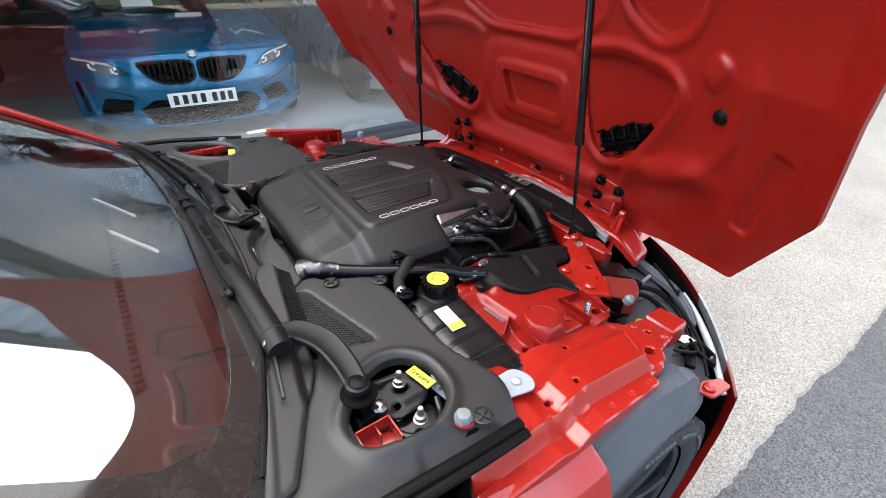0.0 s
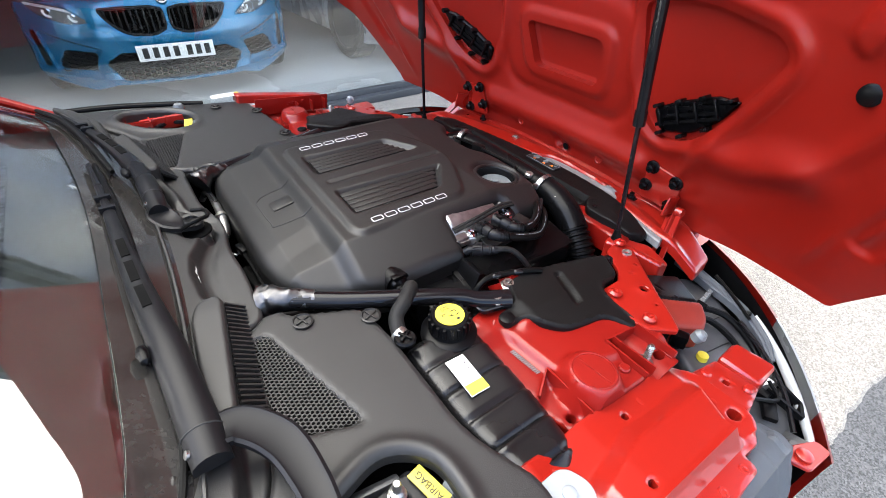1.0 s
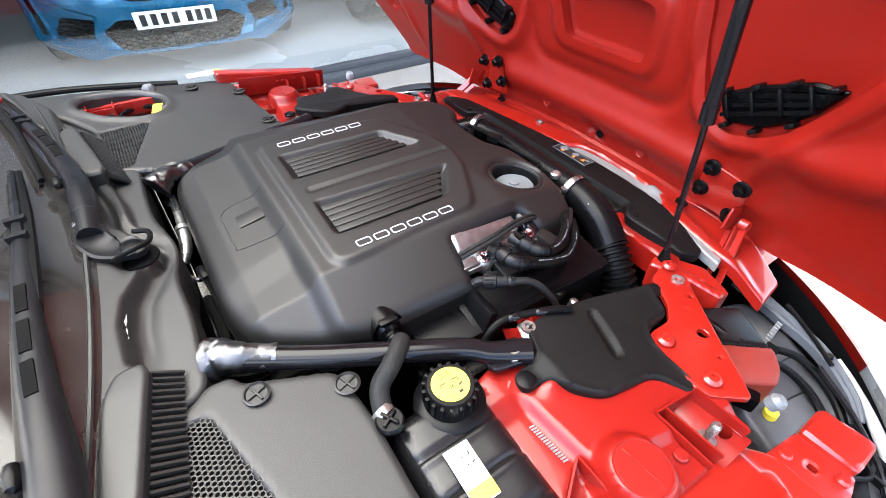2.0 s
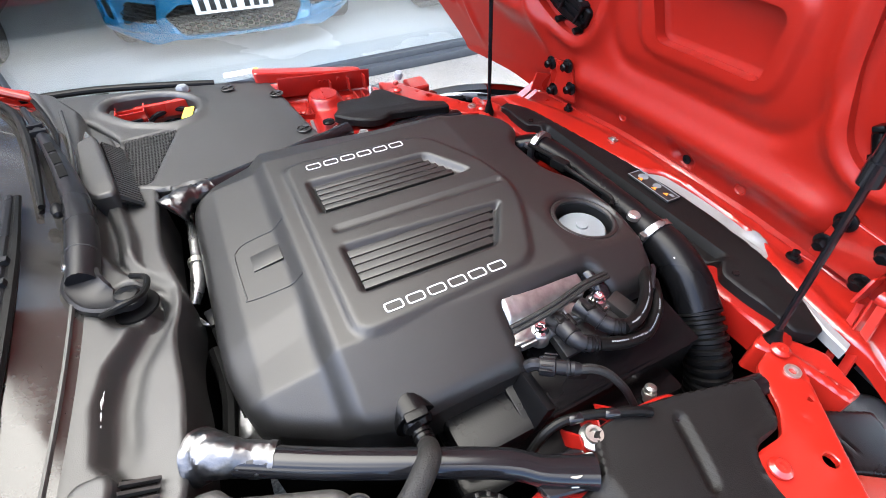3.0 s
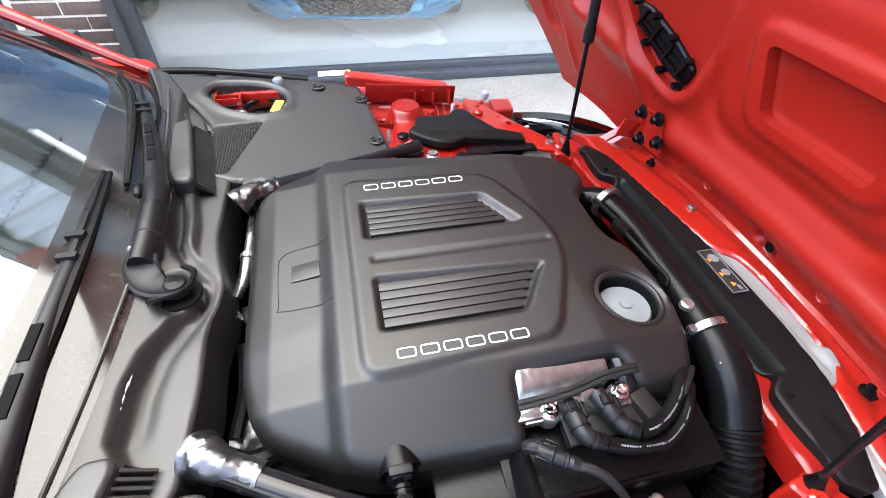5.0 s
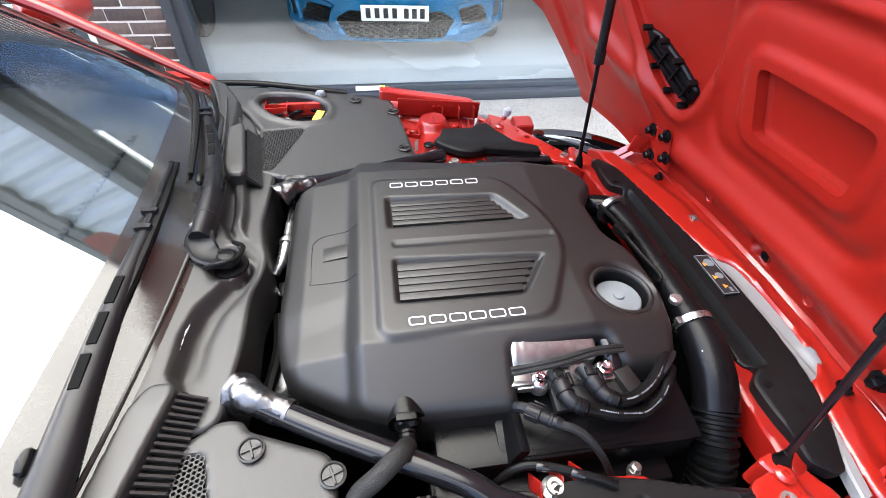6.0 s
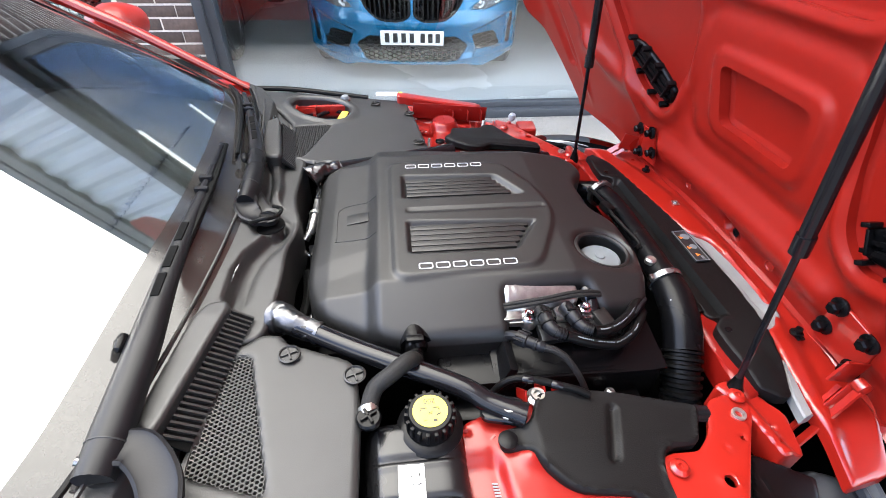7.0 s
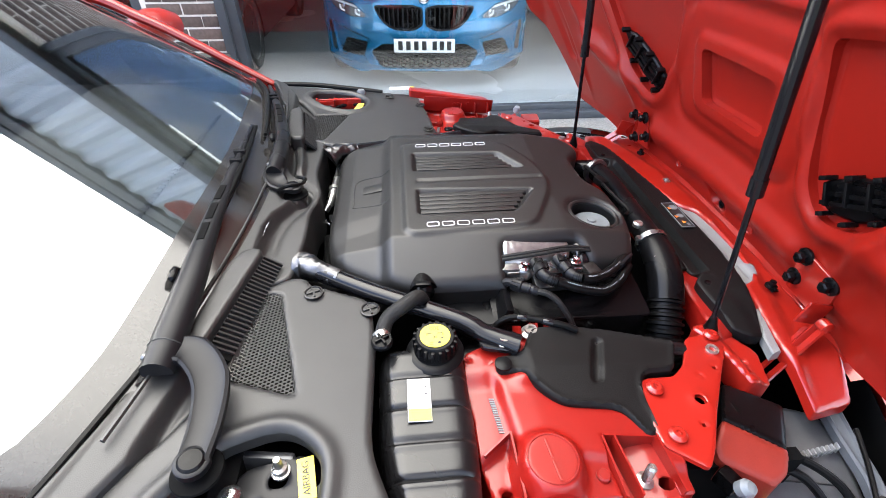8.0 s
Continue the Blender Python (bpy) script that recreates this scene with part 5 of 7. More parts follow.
# bars bracing the strut towers
def brace(s):
    b = part("brace_bar", joined(tube([(-0.300, s * 0.252, 0.866), (-0.20, s * 0.302, 0.852), (-0.05, s * 0.372, 0.838), (-0.005, s * 0.400, 0.828), (0.045, s * 0.424, 0.822)], [0.0165, 0.0165, 0.0165, 0.017, 0.020], 16, 6, 0.9),
             prism(rounded([(-0.02, s * 0.385, 0.012), (0.05, s * 0.395, 0.015), (0.045, s * 0.440, 0.015), (-0.02, s * 0.425, 0.012)]), 0.818, 0.8265, 0.002)), GLOSS, car, "black tubular brace bar")
    foil = tube([(-0.326, s * 0.231, 0.858), (-0.318, s * 0.236, 0.862), (-0.304, s * 0.247, 0.865), (-0.285, s * 0.257, 0.862), (-0.258, s * 0.270, 0.858)], [0.030, 0.025, 0.0205, 0.0185, 0.0182], 30, 8)
    foil = [tuple(Vector(v) + noise.noise_vector(Vector(v) * 95) * 0.0026 + noise.noise_vector(Vector(v) * 260) * 0.0010) for v in foil[0]], foil[1]
    part("foil_sleeve", foil, FOIL, b, "crumpled bright foil sleeve", smooth=30)
    part("strap", tube([(0.16, s * 0.415, 0.808), (0.28, s * 0.425, 0.800), (0.39, s * 0.440, 0.785)], 0.015, 10, 4, 0.35), GLOSS, b)
    for x, y, z in ((0.021, 0.415, 0.8265), (0.381, 0.439, 0.787), (0.072, 0.392, 0.815)):
        part("bolt", joined(lathe([(0, z), (0.0165, z), (0.0165, z + 0.003), (0.011, z + 0.007), (0.0105, z + 0.012), (0.006, z + 0.012), (0.005, z + 0.007), (0, z + 0.007)], (x, s * y, 0), n=20)), ZINC, b, "zinc flange bolt")


for s in (-1, 1):
    brace(s)


# strut towers
def tower(s):
    lay = lambda x, y, z: (x, s * y, z)
    out = rounded([(-0.052, 0.440, 0.012), (-0.044, 0.416, 0.010), (0.010, 0.402, 0.02), (0.11, 0.378, 0.02), (0.22, 0.385, 0.03), (0.24, 0.50, 0.03), (0.235, 0.662, 0.006), (0.00, 0.662, 0.006), (-0.030, 0.660, 0.006), (-0.045, 0.594, 0.004)])
    ring = oval(0.045, 0.620, 0.033, 0.034, 40)
    bay = rounded([(0.130, 0.581, 0.003), (0.208, 0.586, 0.003), (0.216, 0.70, 0.004), (0.136, 0.70, 0.004)])

    def zf(x, y):
        P = np.column_stack([x, y])
        # top deck, the lower stamped face beside the tank, the pocket with its drain hole
        deck = step(x - 0.10 * (y - 0.50), -0.008, 0.010)
        z = 0.808 - 0.05 * np.clip(x - 0.05, 0, 1) - 0.014 * (1 - deck) * step(y, 0.45, 0.49) - 0.10 * np.clip(-0.02 - x, 0, 1)
        pocket = step(y - (0.594 - 0.667 * (x + 0.039)), -0.004, 0.010) * (1 - step(x - 0.2 * (y - 0.60), -0.002, 0.014))
        z = z - 0.016 * pocket
        d = inside(P, ring)
        dome = step(d, -0.022, -0.001)
        z = z + (0.8285 - z) * dome
        z = z - 0.012 * step(x, 0.05, 0.09) * step(y - 0.2 * (x - 0.08), 0.592, 0.612) * (1 - dome)
        # flared collar round the front gusset
        z = z + 0.010 * np.exp(-(((x - 0.042) / 0.018) ** 2 + ((y - 0.478) / 0.014) ** 2))
        return z

    hol = (bay, oval(-0.014, 0.640, 0.0085, 0.008, 18), oval(-0.040, 0.432, 0.004, 0.004, 12))
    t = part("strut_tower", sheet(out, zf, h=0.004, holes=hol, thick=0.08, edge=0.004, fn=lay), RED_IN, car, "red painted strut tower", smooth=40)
    part("bay_floor", sheet(rounded([(0.122, 0.574, 0.003), (0.214, 0.578, 0.003), (0.222, 0.672, 0.004), (0.128, 0.672, 0.004)]), lambda x, y: 0.771 + 0.01 * step(x, 0.16, 0.20) + 0 * y, h=0.005, thick=0.004, holes=(oval(0.138, 0.622, 0.004, 0.004, 12), oval(0.203, 0.644, 0.012, 0.010, 18)), fn=lay), RED_IN, t)
    ring_line = [(x, s * y, 0.8288) for x, y in ring + ring[:1]]
    part("ring_edge", joined(tube(ring_line, 0.0014, 6, 0)), RED_IN, t)
    for y0 in (0.606, 0.637):
        part("ring_bar", block((0.043 + 0.10 * (y0 - 0.60), s * y0, 0.8295), (0.0035, 0.027, 0.002), 0.0006, (0, 0, -6 * s)), RED_IN, t)
    for p, q in (((0.130, 0.581), (0.136, 0.662)), ((0.130, 0.581), (0.208, 0.586)), ((0.147, 0.582), (0.158, 0.662)), ((0.208, 0.586), (0.216, 0.662))):
        part("web", bar((p[0], s * p[1], 0.788), (q[0], s * q[1], 0.780), 0.003, 0.040), RED_IN, t)
    for p, q in (((0.000, 0.440, 0.800), (-0.040, 0.468, 0.786)), ((0.040, 0.456, 0.806), (0.014, 0.490, 0.792)), ((-0.038, 0.592, 0.788), (0.002, 0.565, 0.797)), ((0.002, 0.565, 0.797), (0.004, 0.66, 0.792))):
        part("gusset", bar((p[0], s * p[1], p[2]), (q[0], s * q[1], q[2]), 0.003, 0.022), RED_IN, t)
    part("boss", lathe([(0, -0.004), (0.010, -0.004), (0.0095, 0.004), (0.0075, 0.006), (0, 0.006)], (0.116, s * 0.633, 0.794), n=18), RED_IN, t)
    # loose wiring loom over the tower's inner edge, torn fins behind it
    for x, y in ((0.048, 0.372), (0.078, 0.368), (0.106, 0.364)):
        part("fin", bar((x, s * y, 0.800), (x + 0.006, s * (y + 0.022), 0.822), 0.020, 0.003, (1, 0, 0)), RED_IN, t)
    part("stud", joined(lathe([(0, 0.772), (0.0125, 0.772), (0.0125, 0.778), (0.0068, 0.780)] + [((0.0066 if k % 2 else 0.0056), 0.782 + 0.0022 * k) for k in range(14)] + [(0.004, 0.815), (0, 0.815)], (0.178, s * 0.636, 0), n=14)), ZINC, t, "threaded zinc stud")
    chassis = [block((-0.014 + 0.10 * (0.0040 * k), s * (0.503 + 0.0040 * k), 0.7950), (0.0080, 0.0021, 0.0014), 0, (0, -3, 8 * s)) for k in range(15)]
    part("stamping", joined(*chassis), CAPGREY, t, "row of plain pale stamped bars")
    pl = rounded([(0.212, 0.512, 0.012), (0.234, 0.490, 0.014), (0.285, 0.490, 0.008), (0.315, 0.466, 0.012), (0.345, 0.412, 0.012), (0.395, 0.398, 0.02), (0.412, 0.430, 0.012), (0.375, 0.480, 0.01), (0.318, 0.560, 0.01), (0.285, 0.612, 0.010), (0.262, 0.640, 0.008), (0.210, 0.602, 0.012)])
    hol = [oval(0.305, 0.535, 0.009, 0.009, 16), oval(0.33, 0.49, 0.0045, 0.0045, 12), oval(0.365, 0.475, 0.0045, 0.0045, 12), oval(0.288, 0.575, 0.004, 0.004, 12), oval(0.39, 0.455, 0.004, 0.004, 12)]
    part("tower_plate", sheet(pl, lambda x, y: 0.806 - 0.06 * (x - 0.2) + 0.005 * np.exp(-(((x - 0.305) / 0.016) ** 2 + ((y - 0.535) / 0.016) ** 2)), h=0.004, holes=hol, thick=0.008, edge=0.002, fn=lambda x, y, z: (x, s * y, z)), RED, t, "red pressed plate with round holes")
    for x, y in ((0.240, 0.514), (0.237, 0.592), (0.395, 0.41)):
        part("screw", lathe([(0, 0), (0.013, 0), (0.013, 0.003), (0.008, 0.007), (0.004, 0.007), (0.003, 0.004), (0, 0.004)], (x, s * y, 0.810 - 0.06 * (x - 0.2)), n=18), RED, t)
    sb = rounded([(0.372, 0.385, 0.01), (0.420, 0.372, 0.012), (0.470, 0.438, 0.01), (0.458, 0.500, 0.006), (0.418, 0.502, 0.006), (0.402, 0.440, 0.01)])
    part("strut_bracket", sheet(sb, lambda x, y: 0.797 - 0.12 * np.clip(y - 0.40, 0, 1) - 0.012 * step(x - 0.3 * (y - 0.4), 0.40, 0.42), h=0.004, holes=(oval(0.435, 0.455, 0.004, 0.004, 12), oval(0.43, 0.48, 0.004, 0.004, 12)), thick=0.05, edge=0.004, fn=lambda x, y, z: (x, s * y, z)), RED, t, smooth=40)


for s in (-1, 1):
    tower(s)


part("wiring_loom", tube([(0.000, -0.366, 0.770), (0.008, -0.366, 0.795), (0.026, -0.363, 0.818), (0.048, -0.364, 0.828), (0.078, -0.372, 0.830), (0.128, -0.392, 0.830), (0.150, -0.402, 0.826)], 0.0058, 10, 6), RUBBER, car, "taped black wiring loom")
for at, ax in (((0.062, -0.368, 0.829), (0.9, -0.2, 0.05)), ((0.104, -0.383, 0.830), (0.9, -0.35, 0))):
    part("loom_tape", lathe([(0.0055, -0.009), (0.0066, -0.007), (0.0066, 0.007), (0.0055, 0.009)], at, ax, 12), GLOSS, car, "shiny tape round the loom")
# soft covers over the tower tops
def pad(s):
    o = rounded([(0.072, 0.388, 0.012), (0.13, 0.384, 0.02), (0.205, 0.396, 0.01), (0.318, 0.424, 0.012), (0.288, 0.482, 0.012), (0.232, 0.486, 0.02), (0.218, 0.520, 0.02), (0.222, 0.580, 0.010), (0.200, 0.590, 0.010), (0.175, 0.543, 0.02), (0.085, 0.532, 0.03), (0.055, 0.500, 0.02), (0.040, 0.470, 0.012), (0.000, 0.470, 0.014), (0.002, 0.440, 0.014), (0.050, 0.432, 0.01)])

    if s > 0:
        o = rounded([(0.028, 0.475, 0.010), (0.050, 0.450, 0.010), (0.095, 0.420, 0.015), (0.135, 0.420, 0.015), (0.160, 0.440, 0.010), (0.225, 0.432, 0.006), (0.310, 0.425, 0.005), (0.310, 0.455, 0.005), (0.252, 0.480, 0.012), (0.225, 0.545, 0.010), (0.205, 0.612, 0.010), (0.172, 0.612, 0.010), (0.150, 0.572, 0.010), (0.062, 0.562, 0.010), (0.050, 0.51, 0.010)])

    def zf(x, y):
        z = 0.826 - 0.07 * (x - 0.07) - 0.12 * np.clip(y - 0.47, 0, 1)
        if s > 0:
            return z + 0.012
        d = np.hypot(np.clip(np.abs(y - 0.458) - 0.034, 0, 1), x - 0.166 + 0.35 * (y - 0.458))
        rim = inside(np.column_stack([x, y]), o)
        return z - 0.007 * (1 - step(d, 0.004, 0.010)) - 0.012 * (1 - step(x, 0.03, 0.06)) + 0.0025 * np.exp(-((rim - 0.004) / 0.0025) ** 2)

    p = part("tower_pad", sheet(o, zf, h=0.004, thick=0.014, edge=0.005, fn=lambda x, y, z: (x, s * y, z)), PAD, car, "moulded black pad over the strut tower", smooth=50)
    part("push_pin", lathe([(0, 0), (0.014, 0), (0.014, 0.004), (0.010, 0.006), (0, 0.006)], (0.012 if s < 0 else 0.018, s * (0.457 if s < 0 else 0.485), 0.818), n=20), BLACK, p)


for s in (-1, 1):
    pad(s)


# expansion tank
def tank_geo():
    out = rounded([(-0.188, -0.415, 0.03), (-0.05, -0.412, 0.03), (-0.045, -0.60, 0.05), (-0.055, -0.705, 0.05), (-0.15, -0.712, 0.06), (-0.184, -0.60, 0.05)])

    def zf(x, y):
        z = 0.836 - 0.10 * np.clip(-0.43 - y, 0, 1) - 0.5 * np.clip((x + 0.115) ** 2 - 0.001, 0, 1) * 2
        for k in range(5):
            z = z - 0.0045 * np.exp(-((y + 0.475 + 0.05 * k) / 0.0032) ** 2) + 0.002 * np.exp(-((y + 0.482 + 0.05 * k) / 0.004) ** 2)
        return z

    return sheet(out, zf, h=0.004, thick=0.10, edge=0.028)


tank = part("expansion_tank", tank_geo(), TANK, car, "black ribbed coolant expansion tank", smooth=60)
capz = 0.842
ribs = [block((-0.095 + 0.0325 * math.cos(a), -0.430 + 0.0325 * math.sin(a), capz + 0.012), (0.006, 0.005, 0.020), 0.001, (0, 0, math.degrees(a))) for a in (2 * math.pi * k / 18 for k in range(18))]
cap = part("filler_cap", joined(lathe([(0, capz - 0.02), (0.047, capz - 0.02), (0.047, capz - 0.012), (0.043, capz - 0.008), (0.034, capz - 0.006), (0.032, capz + 0.0), (0.032, capz + 0.020), (0.029, capz + 0.025), (0, capz + 0.025)], (-0.095, -0.430, 0), n=40)), BLACK, tank, "black ribbed screw cap with a yellow warning disc")
for rib in ribs:
    part("grip_rib", rib, BLACK, cap)
disc = part("disc", lathe([(0, capz + 0.0252), (0.0240, capz + 0.0252), (0.0240, capz + 0.0262), (0, capz + 0.0262)], (-0.095, -0.430, 0), n=36), YELLOW, cap)
words("200", 0.011, INK, pose(-0.095, -0.4155, capz + 0.0264, 0, 0, 180), cap)
icons = [block((-0.095 - x, -0.430 - y, capz + 0.0264), (w * 0.8, d * 0.55, 0.0005), 0, (0, 0, r)) for x, y, w, d, r in ((-0.008, -0.004, 0.011, 0.003, 0), (0.009, -0.004, 0.011, 0.003, 0), (-0.012, -0.001, 0.003, 0.004, 0), (0.013, -0.001, 0.003, 0.004, 0), (0.0, 0.004, 0.010, 0.002, 40), (0.0, 0.004, 0.010, 0.002, -40), (-0.011, 0.006, 0.008, 0.004, 20), (0.006, 0.014, 0.008, 0.0012, 0), (0.006, 0.018, 0.006, 0.0012, 0), (-0.006, 0.015, 0.007, 0.007, 0))]
part("pictograms", joined(*icons), INK, cap)
lab = part("tank_label", block((-0.125, -0.518, 0.8305), (0.034, 0.068, 0.0012), 0.0003, (5, 3, 0)), WHITE, tank, "white label with small pictograms")
part("label_patch", block((-0.125, -0.542, 0.8298), (0.033, 0.018, 0.0012), 0, (5, 3, 0)), YELLOW, lab)
part("label_marks", joined(*[block((-0.133 + 0.009 * (k % 3), -0.498 - 0.011 * (k // 3), 0.8325 - 0.0009 * (k // 3)), (0.005, 0.0018, 0.0006), 0, (5, 3, 40 * k)) for k in range(6)]), INK, lab)


# air duct across the front of the engine
duct_pts = [(0.318, 0.195, 0.812), (0.350, 0.178, 0.822), (0.380, 0.148, 0.830), (0.392, 0.06, 0.832), (0.390, -0.05, 0.832), (0.388, -0.14, 0.830), (0.389, -0.20, 0.822), (0.384, -0.255, 0.803), (0.374, -0.300, 0.774)]
duct = part("air_duct", tube(duct_pts, [0.022, 0.024, 0.025, 0.024, 0.024, 0.026, 0.032, 0.034, 0.034], 20, 7), BLACK, car, "black plastic intake duct")
bel = spline([(0.374, -0.298, 0.775), (0.364, -0.335, 0.742), (0.358, -0.365, 0.700), (0.355, -0.380, 0.66)], 22)
part("bellows", tube(bel, [0.0345 if k % 6 in (0, 1, 2) else 0.0295 for k in range(len(bel))], 20, 1), RUBBER, duct, "ribbed rubber bellows")
for at, ax in ((duct_pts[2], (0.3, -1, 0)), ((0.388, -0.172, 0.827), (0, -1, -0.12))):
    part("hose_clamp", joined(lathe([(0.027, -0.006), (0.0335, -0.006), (0.0335, 0.006), (0.027, 0.006)], at, ax, 28), block((at[0] - 0.03, at[1], at[2] + 0.012), (0.012, 0.014, 0.010), 0.002)), STEEL, duct, "steel hose clamp")
part("rail_plug", joined(lathe([(0, 0), (0.0065, 0), (0.0065, 0.008)], (0.212, -0.366, 0.742), (0.1, 0.2, 1), 12), lathe([(0, 0.008), (0.010, 0.008), (0.010, 0.018), (0, 0.018)], (0.212, -0.366, 0.742), (0.1, 0.2, 1), 6), lathe([(0, 0.018), (0.008, 0.018), (0.008, 0.026), (0.005, 0.029), (0, 0.029)], (0.212, -0.366, 0.742), (0.1, 0.2, 1), 12), tube([(0.206, -0.378, 0.752), (0.198, -0.386, 0.757), (0.188, -0.390, 0.757)], 0.0055, 8, 4)), ZINC, rail, "bare metal pipe union")
part("sensor", joined(lathe([(0, 0), (0.011, 0), (0.011, 0.008), (0.008, 0.011), (0, 0.011)], (0.369, -0.134, 0.845), n=16)), ZINC, duct)
part("tag", block((0.372, -0.235, 0.838), (0.014, 0.012, 0.001), 0, (20, -20, 10)), WHITE, duct, "small white sticker")
part("cable", joined(tube([(0.345, 0.14, 0.85), (0.352, 0.07, 0.856), (0.348, 0.02, 0.860), (0.358, -0.03, 0.856), (0.372, -0.075, 0.848), (0.360, -0.09, 0.845)], 0.0042, 8, 7), block((0.350, 0.045, 0.856), (0.02, 0.035, 0.018), 0.004, (0, 0, 15))), RUBBER, car, "black wiring along the duct")

# front cross panel
def slam_geo():
    o = rounded([(0.457, 0.0, 0.1), (0.451, -0.236, 0.008), (0.467, -0.250, 0.006), (0.439, -0.275, 0.010), (0.438, -0.318, 0.012), (0.444, -0.398, 0.006), (0.470, -0.416, 0.004), (0.492, -0.415, 0.006), (0.524, -0.330, 0.03), (0.540, -0.250, 0.05), (0.546, -0.130, 0.08), (0.541, 0.0, 0.08),
                 (0.530, 0.090, 0.08), (0.514, 0.205, 0.06), (0.495, 0.330, 0.02), (0.470, 0.415, 0.006), (0.444, 0.398, 0.006), (0.438, 0.318, 0.012), (0.439, 0.275, 0.010), (0.467, 0.250, 0.006), (0.451, 0.236, 0.008)])

    def zf(x, y):
        mid = 1 - step(np.abs(y), 0.236, 0.256)
        z = 0.807 - 0.015 * (1 - step(x, 0.474, 0.482)) * mid - 0.012 * step(np.abs(y), 0.34, 0.43)
        z = z + 0.003 * np.exp(-((np.abs(y) - 0.262) / 0.008) ** 2) * (1 - step(x, 0.47, 0.49))
        return z - 0.004 * step(y, -0.30, -0.33) * step(x, 0.47, 0.50)

    return sheet(o, zf, h=0.004, thick=0.02, edge=0.003)


slam = part("slam_panel", slam_geo(), SLAM, car, "black plastic panel over the front crossmember", smooth=50)
lb = part("panel_label", block((0.514, -0.050, 0.8105), (0.032, 0.106, 0.004), 0.001), INK, slam, "black warning label with small pictograms")
rim_bars = [(0.0150, 0, 0.0016, 0.104), (-0.0150, 0, 0.0016, 0.104), (0, 0.0515, 0.032, 0.0016), (0, -0.0515, 0.032, 0.0016)]
part("label_outline", joined(*[block((0.514 + dx, -0.050 + dy, 0.8128), (w, d, 0.0008), 0) for dx, dy, w, d in rim_bars]), CAPGREY, lb)
for dx, dy, r in ((0.003, 0.030, 0.010), (0.003, -0.006, 0.008)):
    part("pictogram", joined(lathe([(r - 0.0014, 0), (r, 0), (r, 0.0008), (r - 0.0014, 0.0008)], (0.514 + dx, -0.050 + dy, 0.8126), n=20), *[block((0.514 + dx, -0.050 + dy, 0.8130), (2 * r - 0.002, 0.0008, 0.0006), 0, (0, 0, 45 * k)) for k in range(4)]), CAPGREY, lb)
part("pictogram", block((0.519, -0.092, 0.8130), (0.006, 0.010, 0.0006), 0), CAPGREY, lb)
for dx, dy in ((-0.008, 0.026), (-0.008, -0.010), (-0.002, -0.034)):
    part("label_sign", lathe([(0, 0), (0.006, 0), (0.006, 0.0006), (0, 0.0006)], (0.514 + dx, -0.050 + dy, 0.8132), n=3), ORANGE, lb)
for y in (-0.30, 0.30):
    part("screw", lathe([(0, 0.803), (0.007, 0.803), (0.006, 0.809), (0, 0.809)], (0.457, y * 0.95, 0), n=12), BLACK, slam)
    part("stud", lathe([(0, 0.800), (0.011, 0.800), (0.011, 0.804), (0.006, 0.806), (0.006, 0.814), (0, 0.815)], (0.582, y, 0), n=14), BLACK, slam, "black fixing stud")
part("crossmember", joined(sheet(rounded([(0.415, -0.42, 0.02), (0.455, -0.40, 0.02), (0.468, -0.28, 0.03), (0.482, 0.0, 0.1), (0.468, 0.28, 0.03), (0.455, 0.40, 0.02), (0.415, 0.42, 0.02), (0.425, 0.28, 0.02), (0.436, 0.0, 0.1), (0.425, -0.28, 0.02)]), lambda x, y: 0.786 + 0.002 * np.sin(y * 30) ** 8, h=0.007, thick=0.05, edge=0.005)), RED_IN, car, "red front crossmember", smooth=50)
part("panel_seal", tube([(0.447, -0.225, 0.790), (0.450, -0.14, 0.794), (0.453, 0.0, 0.795), (0.450, 0.14, 0.794), (0.447, 0.225, 0.790)], 0.006, 10, 8, 0.6), RUBBER, slam)
part("grille_shroud", sheet(rounded([(0.525, -0.285, 0.01), (0.585, -0.275, 0.02), (0.606, -0.2, 0.05), (0.608, -0.05, 0.05), (0.59, 0.035, 0.02), (0.530, 0.035, 0.02)]), lambda x, y: 0.793 - 0.004 * step(x, 0.560, 0.566) + 0.006 * np.exp(-((y + 0.235) / 0.02) ** 4) * step(x, 0.57, 0.58), h=0.005, thick=0.02, edge=0.004), PALE, car, "pale grey plastic shroud behind the grille")
part("lamp_wedge", prism([(0.486, -0.452), (0.505, -0.448), (0.531, -0.352), (0.526, -0.345), (0.496, -0.412)], 0.770, 0.790, 0.003), PALE, car, "pale grey corner of the grille shroud")
NOSE_O = [(0.590, -0.530, 0.006), (0.622, -0.44, 0.03), (0.632, -0.2, 0.05), (0.638, 0, 0.1), (0.632, 0.2, 0.05), (0.622, 0.44, 0.03), (0.590, 0.530, 0.006), (0.500, 0.540, 0.006),
          (0.490, 0.44, 0.01), (0.501, 0.330, 0.02), (0.519, 0.205, 0.05), (0.535, 0.090, 0.05), (0.549, 0.015, 0.02), (0.586, -0.010, 0.02), (0.594, -0.10, 0.05), (0.590, -0.20, 0.03), (0.574, -0.268, 0.02), (0.545, -0.278, 0.015), (0.530, -0.335, 0.03), (0.512, -0.44, 0.01), (0.520, -0.540, 0.006)]
part("nose_rail", sheet(rounded(NOSE_O), lambda x, y: 0.799 - 0.05 * y * y - 0.035 * step(np.abs(y), 0.44, 0.58) - 0.010 * step(x + 0.35 * y * y, 0.592, 0.630) + 0.0015 * np.sin(y * 24) ** 6, h=0.005, thick=0.022, edge=0.006), RED, car, "glossy red upper rail of the nose", smooth=60)
